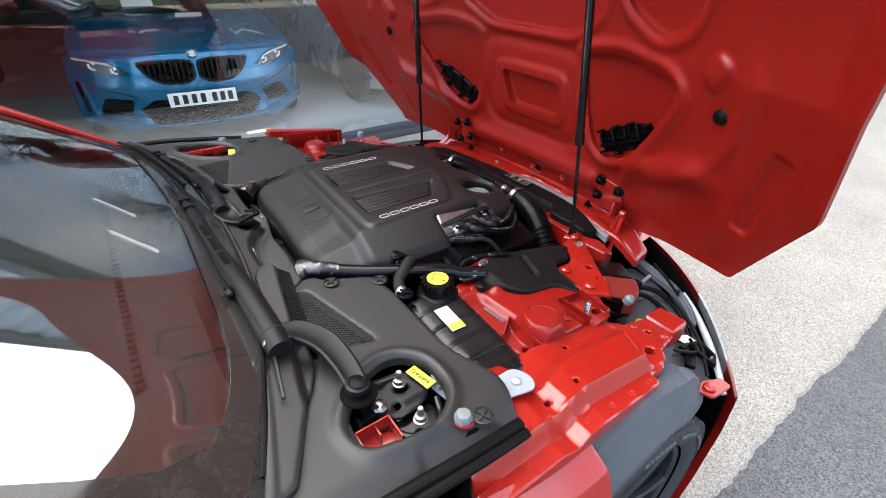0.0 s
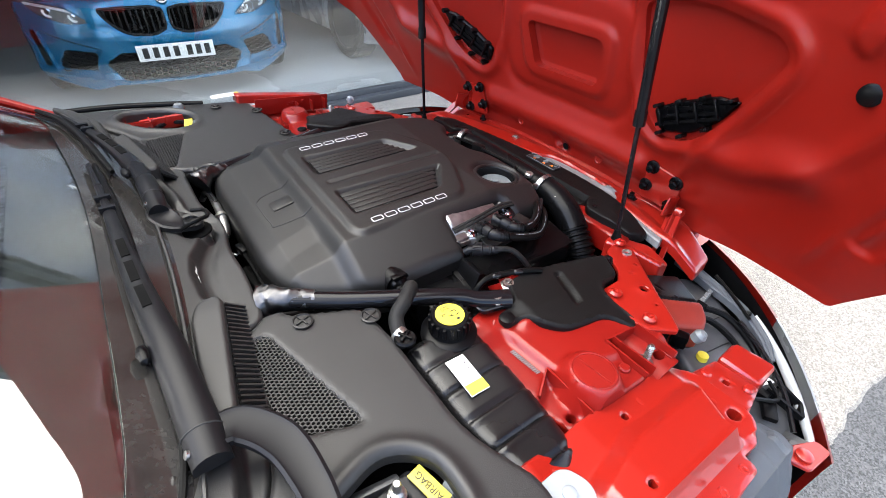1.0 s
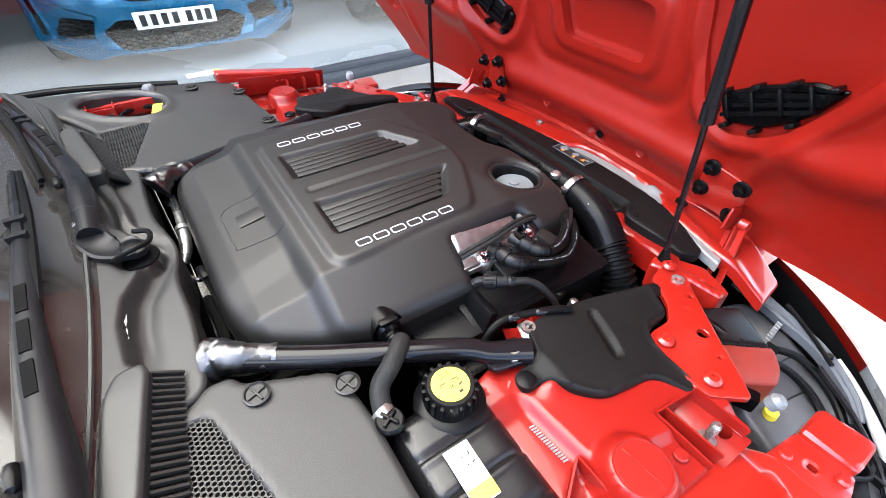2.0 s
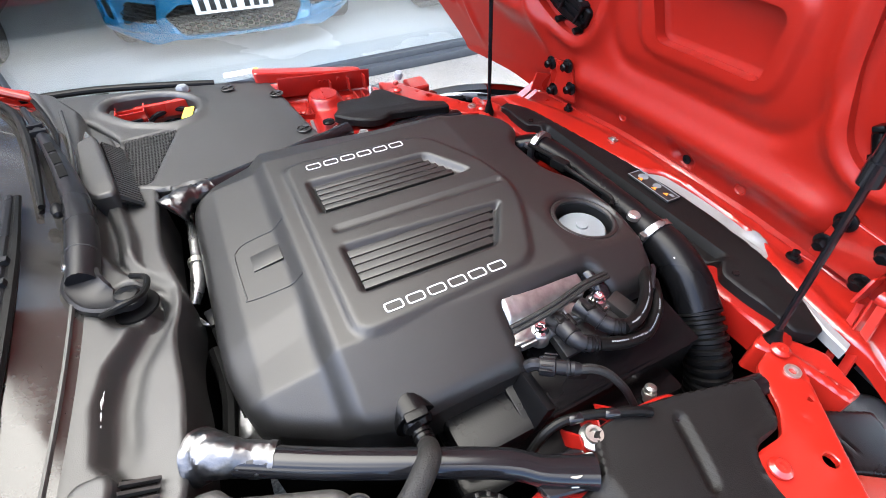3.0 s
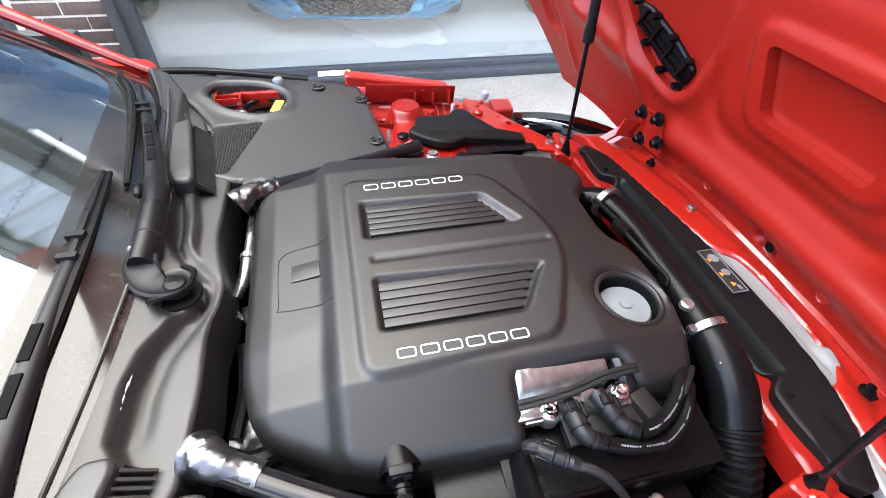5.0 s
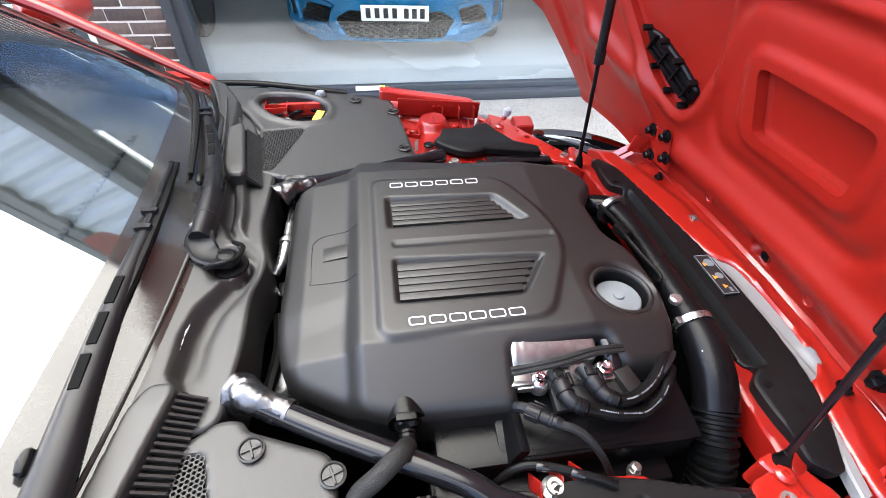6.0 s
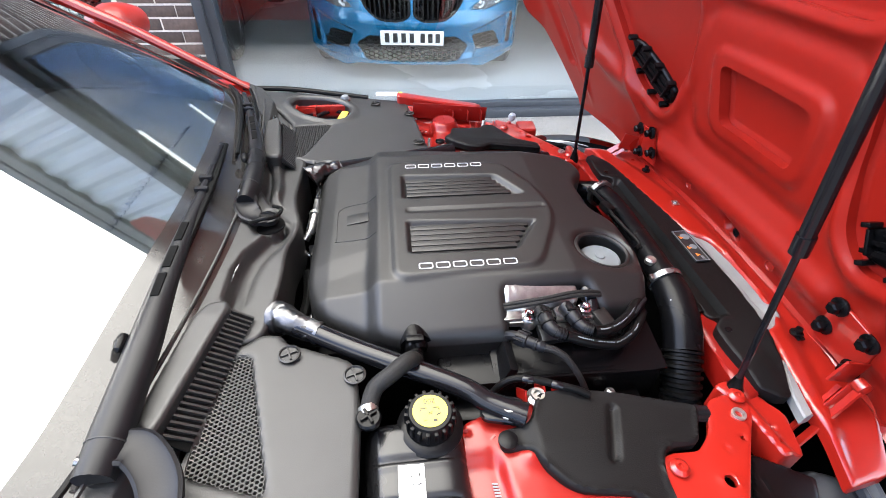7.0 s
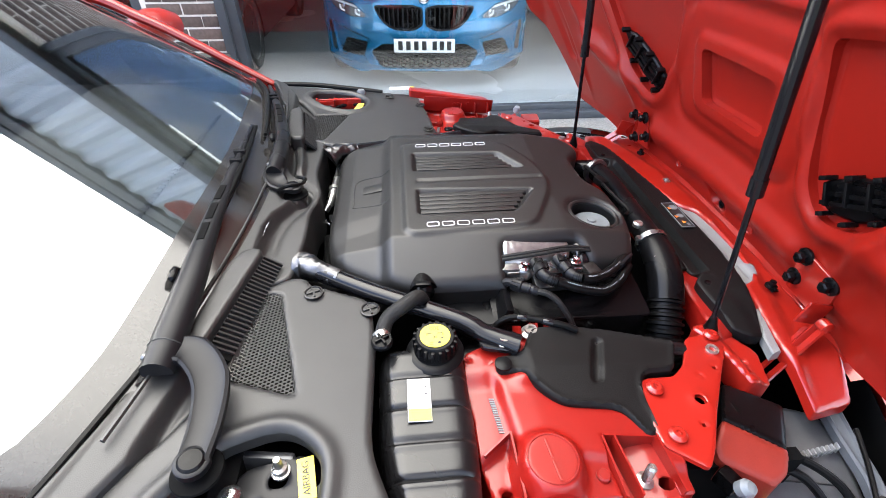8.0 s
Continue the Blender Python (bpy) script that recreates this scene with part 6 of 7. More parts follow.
for y in (0.135, -0.305, 0.30):
    part("rail_clip", joined(block((0.582, y, 0.800), (0.014, 0.020, 0.004), 0.0015), lathe([(0, 0), (0.006, 0), (0.005, 0.004), (0, 0.004)], (0.582, y, 0.801), n=10)), ZINC if y > 0 and y < 0.2 else BLACK, car, "small fixing clip on the nose rail")
part("nose_top", sheet(rounded([(0.60, -0.47, 0.02), (0.665, -0.47, 0.03), (0.69, -0.30, 0.05), (0.705, 0, 0.1), (0.69, 0.30, 0.05), (0.665, 0.47, 0.03), (0.60, 0.47, 0.02), (0.628, 0.2, 0.05), (0.632, 0, 0.1), (0.628, -0.2, 0.05)]), lambda x, y: 0.792 - 0.05 * y * y, h=0.02, thick=0.03, edge=0.01), RED, car, "red top of the nose")


# wing rails, liner, lamps
def wing(s):
    lay = lambda x, y, z: (x, s * y, z - (0.022 if s > 0 else 0.0))
    o = rounded([(-0.165, 0.665, 0.02), (0.02, 0.655, 0.02), (0.215, 0.655, 0.02), (0.252, 0.70, 0.02), (0.250, 0.800, 0.02), (0.205, 0.826, 0.012), (0.165, 0.822, 0.006), (0.160, 0.846, 0.010), (-0.05, 0.856, 0.01), (-0.30, 0.860, 0.01), (-0.30, 0.80, 0.02), (-0.185, 0.795, 0.02)])

    def zf(x, y):
        top = 0.824 - 0.165 * np.clip(x + 0.027, 0, 1)
        # inner flange, long chamfer up to the flat top, outer chamfer down to the riveted flange
        inner = 0.700 + 0.028 * np.clip((0.02 - x) / 0.12, 0, 1)
        rise = np.clip((y - inner) / 0.026, 0, 1) * np.clip((x + 0.105) / 0.03, 0, 1)
        z = top - 0.021 * (1 - rise) * np.clip((x + 0.14) / 0.05, 0, 1)
        out = 0.797 + 0.012 * np.clip((-0.02 - x) / 0.12, 0, 1)
        z = z - 0.031 * np.clip((y - out) / 0.018, 0, 1)
        z = z + 0.003 * np.exp(-((y - out + 0.003) / 0.0035) ** 2)
        front = np.clip((x - 0.168 - 0.5 * np.clip(0.78 - y, 0, 0.07)) / 0.024, 0, 1)
        return z * (1 - front) + np.minimum(z, 0.757) * front

    hol = [oval(x, y, 0.0075, 0.006, 14) for x, y in ((-0.099, 0.776), (-0.027, 0.776), (0.048, 0.688))] + [oval(0.224, 0.778, 0.0125, 0.011, 18)]
    w = part("wing_rail", sheet(o, zf, h=0.004, holes=hol, thick=0.03, edge=0.003, fn=lay), RED, car, "red inner wing rail with a raised swage", smooth=32)
    for k in range(4):
        x = -0.055 + 0.064 * k
        part("rivet", lathe([(0, 0), (0.008, 0), (0.007, 0.0025), (0.004, 0.0025), (0.003, 0.001), (0, 0.001)], lay(x, 0.833, float(zf(np.array([x]), np.array([0.833]))[0])), (0, s * 0.1, 1), 16), RED, w)
    for x, y in ((-0.115, 0.695), (0.095, 0.683), (0.215, 0.745)):
        part("spot_weld", lathe([(0.0055, -0.001), (0.007, 0.0006), (0.0045, 0.0012), (0, 0.0008)], lay(x, y, float(zf(np.array([x]), np.array([y]))[0])), (0, 0, 1), 14), RED, w)
    part("milky_bracket", joined(prism(rounded([(-0.172, 0.700, 0.006), (-0.115, 0.698, 0.02), (-0.102, 0.735, 0.02), (-0.115, 0.758, 0.015), (-0.172, 0.745, 0.006)]), 0.838, 0.842, 0.001, lambda x, y, z: (x, s * y, z)), lathe([(0, 0.842), (0.009, 0.842), (0.009, 0.846), (0.006, 0.848), (0, 0.848)], (-0.135, s * 0.728, 0), n=14), block((-0.172, s * 0.722, 0.826), (0.004, 0.045, 0.032), 0.001)), CLEARPL, w, "milky plastic bracket with a screw")
    fb = rounded([(0.240, 0.690, 0.006), (0.325, 0.698, 0.006), (0.328, 0.775, 0.006), (0.252, 0.790, 0.010)])
    part("front_bracket", joined(sheet(fb, lambda x, y: 0.752 - 0.16 * np.clip(x - 0.25, 0, 1) + 0 * y, h=0.005, holes=(rounded([(0.278, 0.730, 0.002), (0.292, 0.730, 0.002), (0.292, 0.742, 0.002), (0.278, 0.742, 0.002)]),), thick=0.012, edge=0.003, fn=lambda x, y, z: (x, s * y, z)),
         sheet(rounded([(0.322, 0.700, 0.008), (0.385, 0.698, 0.012), (0.392, 0.772, 0.012), (0.326, 0.774, 0.008)]), lambda x, y: 0.752 - 0.012 * np.clip(x - 0.31, 0, 1) + 0 * y, h=0.005, thick=0.045, edge=0.005, fn=lambda x, y, z: (x, s * y, z)),
         *[lathe([(0, 0), (0.009, 0), (0.009, 0.003), (0.006, 0.007), (0, 0.007)], (x, s * y, 0.746), n=14) for x, y in ((0.270, 0.706), (0.300, 0.766))]), RED, w, "red bracket beside the lamp")
    lo = rounded([(-0.07, 0.838, 0.004), (0.16, 0.836, 0.01), (0.235, 0.805, 0.02), (0.335, 0.800, 0.02), (0.372, 0.838, 0.03), (0.352, 0.880, 0.02), (0.250, 0.898, 0.02), (-0.07, 0.908, 0.004)])
    boss = rounded([(0.262, 0.828, 0.01), (0.318, 0.818, 0.012), (0.345, 0.845, 0.015), (0.318, 0.872, 0.012), (0.268, 0.868, 0.01)])

    def lz(x, y):
        z = 0.752 - 0.22 * np.clip(x - 0.13, 0, 1) - 0.55 * np.clip(x - 0.27, 0, 1) - 0.25 * np.clip(0.0 - x, 0, 1)
        z = z - 1.9 * np.clip(y - 0.862, 0, 1) - 0.35 * np.clip(y - 0.838, 0, 0.024) + 0.002 * np.exp(-((y - 0.862) / 0.003) ** 2)
        return z + 0.010 * np.clip(inside(np.column_stack([x, y]), boss) / 0.006, 0, 1) - 0.004 * np.clip((x - 0.215) / 0.01, 0, 1)

    part("arch_liner", sheet(lo, lz, h=0.005, thick=0.022, edge=0.003, fn=lambda x, y, z: (x, s * y, z)), LINER, car, "grey-blue plastic wheel-arch liner", smooth=30)
    # rear part of the wing, fixed to the body
    rw = rounded([(-0.64, 0.840, 0.02), (-0.30, 0.838, 0.02), (-0.14, 0.846, 0.01), (-0.064, 0.852, 0.004), (-0.056, 0.900, 0.004), (-0.075, 0.985, 0.02), (-0.64, 0.985, 0.02)])
    part("wing_panel", sheet(rw, lambda x, y: 0.770 - 0.85 * np.clip(y - 0.846, 0, 0.05) - 2.2 * np.clip(y - 0.896, 0, 1) + 0.06 * step(-x, 0.12, 0.40), h=0.005, thick=0.012, edge=0.003, fn=lay), RED, car, "red wing panel behind the wheel", smooth=40)
    seal = [(-0.60, s * 0.797, 0.880), (-0.45, s * (0.800 if s < 0 else 0.785), 0.878), (-0.30, s * (0.803 if s < 0 else 0.760), 0.868), (-0.195, s * (0.800 if s < 0 else 0.748), 0.856)]
    part("wing_seal", joined(tube(seal, 0.010, 10, 4, 0.8), tube([(x, y + s * 0.016, z - 0.006) for x, y, z in seal], 0.009, 10, 4, 0.8)), RUBBER, car, "black rubber sealing strip with two ribs")


for s in (-1, 1):
    wing(s)
edge_o = rounded([(-0.10, 0.716, 0.01), (0.165, 0.712, 0.012), (0.190, 0.735, 0.012), (0.165, 0.755, 0.012), (-0.10, 0.775, 0.01)])
far_edge = part("wing_edge", sheet(edge_o, lambda x, y: 0.856 - 0.16 * (x - 0.01) - 0.25 * np.clip(y - 0.745, 0, 1), h=0.005, thick=0.022, edge=0.004), RED, car, "red outer edge of the wing beside the cover", smooth=40)
part("edge_wall", block((0.075, 0.712, 0.815), (0.25, 0.006, 0.050), 0.001, (0, 5, 0)), RED_IN, far_edge)
for x in (0.085, 0.135, 0.180):
    part("edge_web", block((x, 0.697, 0.806), (0.003, 0.030, 0.036), 0.0008), RED_IN, far_edge)
for x in (0.060, 0.075, 0.110):
    part("edge_rivet", lathe([(0, 0), (0.005, 0), (0.004, 0.003), (0, 0.003)], (x, 0.7085, 0.822), (0, -1, 0), 12), RED_IN, far_edge)
part("edge_cap", tube([(0.165, 0.722, 0.818), (0.188, 0.733, 0.813), (0.205, 0.748, 0.808)], [0.010, 0.009, 0.004], 10, 4, 0.7), RUBBER, far_edge)
part("fluid_neck", lathe([(0, 0), (0.010, 0), (0.0135, 0.012), (0.010, 0.022), (0, 0.026)], (0.300, 0.742, 0.770), (0.1, -0.2, 1), 16), CLEARPL, car, "milky fluid neck")
part("wing_sticker", joined(block((-0.125, 0.715 + 0.035, 0.868), (0.085, 0.030, 0.001), 0)), WHITE, car, "white sticker with a yellow end")
part("sticker_end", block((-0.088, 0.750, 0.8685), (0.012, 0.030, 0.001), 0), YELLOW, car)


def lamp(s):
    h = part("headlamp", sheet(rounded([(0.36, 0.62, 0.03), (0.42, 0.52, 0.03), (0.53, 0.47, 0.03), (0.60, 0.50, 0.03), (0.575, 0.66, 0.04), (0.53, 0.77, 0.04), (0.45, 0.85, 0.03), (0.37, 0.86, 0.02), (0.33, 0.80, 0.02)]), lambda x, y: 0.722 - 0.26 * np.clip(y - 0.58, 0, 1), h=0.006, thick=0.16, edge=0.02, fn=lambda x, y, z: (x, s * y, z)), LAMPGREY, car, "headlamp with a grey ribbed housing", smooth=50)
    rim = []
    for k in range(13):
        y = 0.56 + 0.028 * k
        rim.append((float(nose_x(y)) - 0.035, s * y, 0.790 - 0.15 * (y / 0.92) ** 4))
    used = sorted({i for f in BLENS[s] for i in f})
    h.location = (0, 0, -0.048)
    part("lens_cover", ([(BV[i][0], BV[i][1], BV[i][2] + 0.048) for i in used], [tuple(used.index(i) for i in f) for f in BLENS[s]]), LAMPWHITE, h, "bright clear lamp cover", smooth=60)
    part("lens", tube([(x + 0.022, y, z - 0.010) for x, y, z in rim[4:]], [0.003, 0.006, 0.008, 0.009, 0.008, 0.006], 12, 3, 1.3), LAMPWHITE, h, "clear bright lamp edge")
    part("lens_seal", tube([(x - 0.012, y, z - 0.002) for x, y, z in rim[:5]], 0.004, 8, 3), RUBBER, h)
    for k in range(13):
        part("fin", block((0.466 + 0.0092 * k, s * (0.585 - 0.0012 * k), 0.738), (0.0028, 0.010, 0.016), 0.001, (0, 0, 8 * s)), PALE, h)
    for pts in ([(0.38, 0.63, 0.72), (0.42, 0.60, 0.745), (0.47, 0.62, 0.74), (0.49, 0.68, 0.71), (0.46, 0.73, 0.69), (0.41, 0.735, 0.69)], [(0.40, 0.60, 0.73), (0.46, 0.585, 0.75), (0.52, 0.63, 0.735), (0.53, 0.70, 0.70), (0.49, 0.76, 0.675)]):
        part("cable", tube([(x, s * y, z) for x, y, z in pts], 0.0072, 10, 7), RUBBER, h)
    part("connector", joined(block((0.415, s * 0.80, 0.680), (0.05, 0.025, 0.012), 0.003, (0, 0, -30 * s)), block((0.43, s * 0.775, 0.688), (0.02, 0.025, 0.018), 0.003), tube([(0.38, s * 0.77, 0.71), (0.43, s * 0.80, 0.70), (0.45, s * 0.77, 0.71)], 0.004, 6, 4)), BLACK, h)
    part("fixing_ear", joined(block((0.40, s * 0.855, 0.655), (0.05, 0.05, 0.006), 0.002, (15 * s, 0, 0)), lathe([(0, 0), (0.014, 0), (0.014, 0.004), (0.009, 0.010), (0, 0.010)], (0.395, s * 0.862, 0.655), n=14)), LAMPGREY, h)
    part("bumper_corner", joined(prism(rounded([(0.318, 0.866, 0.008), (0.352, 0.858, 0.008), (0.400, 0.880, 0.01), (0.395, 0.906, 0.006), (0.330, 0.900, 0.008)]), 0.645, 0.653, 0.002, lambda x, y, z: (x, s * y, z)), lathe([(0, 0), (0.014, 0), (0.014, 0.004), (0.008, 0.008), (0, 0.008)], (0.346, s * 0.880, 0.655), n=14)), RED, car, "red bumper corner with a fixing")
    part("lamp_bracket", ribbon([(0.603, s * 0.467, 0.752), (0.580, s * 0.561, 0.750), (0.567, s * 0.644, 0.742), (0.530, s * 0.715, 0.730), (0.500, s * 0.75, 0.715)], [0.034, 0.030, 0.026, 0.020, 0.014], 0.016, 0.003), LINER, h, "grey plastic lamp bracket", smooth=30)
    for x, y, z in ((0.590, 0.515, 0.757), (0.560, 0.66, 0.746)):
        part("bracket_screw", lathe([(0, 0), (0.007, 0), (0.006, 0.004), (0, 0.005)], (x, s * y, z - 0.004), n=12), BLACK, h)
    part("lamp_label", block((0.462, s * 0.757, 0.692), (0.035, 0.030, 0.002), 0, (12 * s, 0, 20 * s)), WHITE, h, "small white sticker")
    part("lamp_frame", joined(bar((0.44, s * 0.775, 0.695), (0.445, s * 0.845, 0.682), 0.006, 0.014), bar((0.475, s * 0.785, 0.695), (0.470, s * 0.83, 0.685), 0.006, 0.014), bar((0.44, s * 0.80, 0.69), (0.475, s * 0.79, 0.693), 0.006, 0.014), bar((0.445, s * 0.845, 0.682), (0.47, s * 0.83, 0.685), 0.006, 0.014)), BLACK, h, "black plastic frame")
    for k in range(4):
        y = 0.60 + 0.055 * k
        part("housing_rib", tube([(0.40, s * y, 0.7225 - 0.26 * max(0.0, y - 0.58)), (0.47, s * (y + 0.01), 0.7225 - 0.26 * max(0.0, y - 0.57)), (0.535 - 0.02 * k, s * (y + 0.02), 0.7225 - 0.26 * max(0.0, y - 0.56))], 0.0016, 6, 3), INK, h)
    part("inner_seal", tube([(0.530, s * 0.66, 0.735), (0.500, s * 0.735, 0.718), (0.460, s * 0.80, 0.698), (0.412, s * 0.85, 0.672)], 0.005, 8, 5), GLOSS, h)
    part("adjuster_cap", lathe([(0, 0), (0.012, 0), (0.011, 0.012), (0, 0.014)], (0.40, s * 0.66, 0.70), n=16), YELLOW, h)


for s in (-1, 1):
    lamp(s)
fuse = part("fuse_box", prism(rounded([(0.375, -0.505, 0.01), (0.460, -0.540, 0.01), (0.395, -0.630, 0.01), (0.320, -0.595, 0.01)]), 0.66, 0.715, 0.004), BLACK, car, "fuse box with a black and red lid")
FUSE_BLACK = rounded([(0.384, -0.484, 0.010), (0.480, -0.520, 0.010), (0.422, -0.600, 0.003), (0.337, -0.556, 0.003)])
FUSE_RED = rounded([(0.3365, -0.557, 0.003), (0.4215, -0.601, 0.003), (0.405, -0.632, 0.008), (0.380, -0.644, 0.008), (0.310, -0.608, 0.008), (0.310, -0.590, 0.010)])
part("lid", sheet(FUSE_BLACK, lambda x, y: 0.779 - 0.26 * (x - 0.337) - 0.0015 * (np.abs(np.sin(x * 160)) < 0.2) * (np.abs(y + 0.535) < 0.012), h=0.004, thick=0.075, edge=0.006), BLACK, fuse)
part("red_lid", sheet(FUSE_RED, lambda x, y: 0.779 - 0.26 * (x - 0.337) - 0.55 * np.clip(-0.572 - 0.50 * (x - 0.337) - y, 0, 1), h=0.004, thick=0.050, edge=0.005), FUSERED, fuse, "dull red plastic cover", smooth=50)
part("fuse_clip", block((0.318, -0.628, 0.735), (0.022, 0.03, 0.03), 0.004, (0, 0, 24)), BLACK, fuse)
part("washer_bottle_neck", lathe([(0, 0), (0.010, 0), (0.0125, 0.014), (0.008, 0.022), (0, 0.024)], (0.305, -0.655, 0.768), (0.3, -0.4, 1), 16), CAPGREY, car, "grey-blue fluid neck")


# wipers
def half_round(points, widths, height, smooth=8):
    """A hollow-backed pressed arm: rounded top, flat underside."""
    line = spline(points, smooth)
    m = len(line)
    wid = np.interp(np.linspace(0, 1, m), np.linspace(0, 1, len(widths)), widths)
    hei = np.interp(np.linspace(0, 1, m), np.linspace(0, 1, len(height)), height)
    prof = [(-1, -0.6), (-1, 0.0), (-0.88, 0.42), (-0.55, 0.80), (-0.12, 1.0), (0.30, 0.96), (0.72, 0.66), (0.95, 0.25), (1, 0.0), (1, -0.6)]
    V, F = [], []
    for i, c in enumerate(line):
        t = (line[min(i + 1, m - 1)] - line[max(i - 1, 0)]).normalized()
        s = t.cross(Vector((0, 0, 1))).normalized()
        u = s.cross(t)
        V += [tuple(c + s * a * wid[i] / 2 + u * b * hei[i]) for a, b in prof]
    k = len(prof)
    for i in range(m - 1):
        for j in range(k):
            F.append((i * k + j, i * k + (j + 1) % k, (i + 1) * k + (j + 1) % k, (i + 1) * k + j))
    F += [tuple(range(k))[::-1], tuple(range((m - 1) * k, m * k))]
    return V, F, line


def wiper(pivot, hook, arm, rod, widths, heights, slots, blade):
    V, F, line = half_round(arm, widths, heights)
    p = Vector(pivot)
    a = part("wiper", joined(ribbon([pivot, *hook], [0.036, 0.040, 0.046, 0.046, 0.040], 0.008, 0.0022, 12), lathe([(0, -0.009), (0.0195, -0.009), (0.0195, 0.0005), (0.017, 0.002), (0, 0.002)], p, (0.1, 0, 1), 32), (V, F)), SATIN, car, "satin black wiper arm with a long blade", smooth=40)
    # dark disc under the pivot, painted for the shade of its pocket
    part("pivot_well", lathe([(0.0, 0.0), (0.030, 0.0), (0.029, 0.003), (0.0, 0.003)], p - Vector((0, 0, 0.022)), (0.0, 0, 1), 32), SHADE, a)
    part("pivot_cap", lathe([(0, -0.004), (0.0145, -0.004), (0.0150, 0.003), (0.0125, 0.0055), (0, 0.007)], p, (0.1, 0, 1), 28), BLACK, a)
    # joint line of the arm head, its pin, and the spray nozzle beside the arm
    part("head_joint", tube([Vector(q) for q in (V[k + 30 * 0] for k in range(6 * 10 + 1, 6 * 10 + 9))], 0.0012, 6, 0), INK, a)
    part("pin", lathe([(0, -0.002), (0.005, -0.002), (0.005, 0.002), (0, 0.003)], Vector(V[3 * 10 + 2]), (-0.8, 0, 0.5), 14), STEEL, a)
    nz = line[len(line) * 2 // 5]
    part("nozzle", lathe([(0, -0.016), (0.006, -0.012), (0.0085, 0.0), (0.006, 0.012), (0, 0.016)], nz + Vector((-widths[1] / 2 - 0.004, 0, 0.004)), line[len(line) * 2 // 5 + 1] - nz, 14), BLACK, a, "small grey spray nozzle")
    n = len(line)
    for f0, f1 in slots:
        i0, i1 = round(f0 * (n - 1)), round(f1 * (n - 1))
        hi = float(np.interp(i0 / (n - 1), np.linspace(0, 1, len(heights)), heights))
        up = Vector((0, 0, hi * 0.93))
        # dark bar on the arm, its colour standing for a shaded open slot
        part("arm_slot", bar(line[i0] + up, line[i1] + up, 0.0115, 0.004), SHADE, a)
    part("blade_holder", joined(tube(rod, [0.0075, 0.0065, 0.0055], 8, 5, 0.8), *[bar(Vector(rod[0]) + (Vector(rod[1]) - Vector(rod[0])) * k + Vector((-0.012, 0, 0.004)), Vector(rod[0]) + (Vector(rod[1]) - Vector(rod[0])) * k + Vector((0.012, 0, 0.004)), 0.010, 0.010) for k in (0.0, 0.42)]), SATIN, a)
    b = [Vector(q) for q in blade]
    part("blade", joined(tube(b, [0.005, 0.007, 0.008, 0.007, 0.005], 8, 6, 0.8), tube([q - Vector((0.004, 0, 0.009)) for q in b], 0.0035, 6, 6)), RUBBER, a, "long black wiper blade")


def on_screen(y, z, up=0.012):
    return (float(screen_x(y, z)) + up, y, z + up)


wiper((-0.385, -0.628, 0.906), [(-0.384, -0.575, 0.911), (-0.394, -0.520, 0.919), (-0.426, -0.482, 0.929), (-0.462, -0.482, 0.934)],
      [(-0.462, -0.512, 0.926), (-0.463, -0.455, 0.932), (-0.468, -0.34, 0.942), (-0.478, -0.22, 0.948), (-0.485, -0.09, 0.952), (-0.490, 0.03, 0.954)], [(-0.490, 0.02, 0.956), (-0.496, 0.12, 0.957), (-0.503, 0.22, 0.957)],
      [0.040, 0.044, 0.042, 0.034, 0.026, 0.020], [0.017, 0.017, 0.015, 0.011, 0.009, 0.007], ((0.52, 0.595), (0.625, 0.70), (0.73, 0.805)),
      [on_screen(-0.30, 0.930), on_screen(-0.18, 0.934), on_screen(-0.06, 0.938), on_screen(0.08, 0.941), on_screen(0.22, 0.943)])
wiper((-0.377, 0.000, 0.904), [(-0.392, -0.004, 0.909), (-0.408, 0.004, 0.915), (-0.420, 0.026, 0.922), (-0.421, 0.045, 0.926)],
      [(-0.421, 0.030, 0.922), (-0.421, 0.10, 0.930), (-0.426, 0.18, 0.938), (-0.444, 0.27, 0.944), (-0.468, 0.36, 0.946), (-0.492, 0.44, 0.946)], [(-0.490, 0.43, 0.948), (-0.512, 0.50, 0.946), (-0.535, 0.57, 0.944)],
      [0.034, 0.038, 0.036, 0.030, 0.024, 0.018], [0.018, 0.018, 0.016, 0.012, 0.010, 0.008], ((0.55, 0.62), (0.65, 0.72), (0.75, 0.82)),
      [on_screen(0.20, 0.930), on_screen(0.32, 0.934), on_screen(0.44, 0.937), on_screen(0.54, 0.938), on_screen(0.62, 0.938)])
part("washer_hose", tube([(-0.40, -0.035, 0.915), (-0.375, -0.045, 0.93), (-0.352, -0.03, 0.925), (-0.35, 0.01, 0.915), (-0.37, 0.03, 0.91)], 0.004, 8, 6), RUBBER, car, "thin black washer hose")
# pipes behind the engine
part("heater_pipe", joined(tube([(-0.322, 0.305, 0.775), (-0.311, 0.262, 0.815), (-0.309, 0.20, 0.822), (-0.310, 0.145, 0.820), (-0.312, 0.118, 0.816), (-0.318, 0.085, 0.806), (-0.330, 0.060, 0.795)], [0.0075, 0.0078, 0.008, 0.0085, 0.0115, 0.0105, 0.0085], 12, 6), tube([(-0.335, 0.045, 0.79), (-0.318, 0.02, 0.785), (-0.30, 0.03, 0.78)], 0.004, 8, 4)), STEEL, car, "bright metal pipe behind the engine")
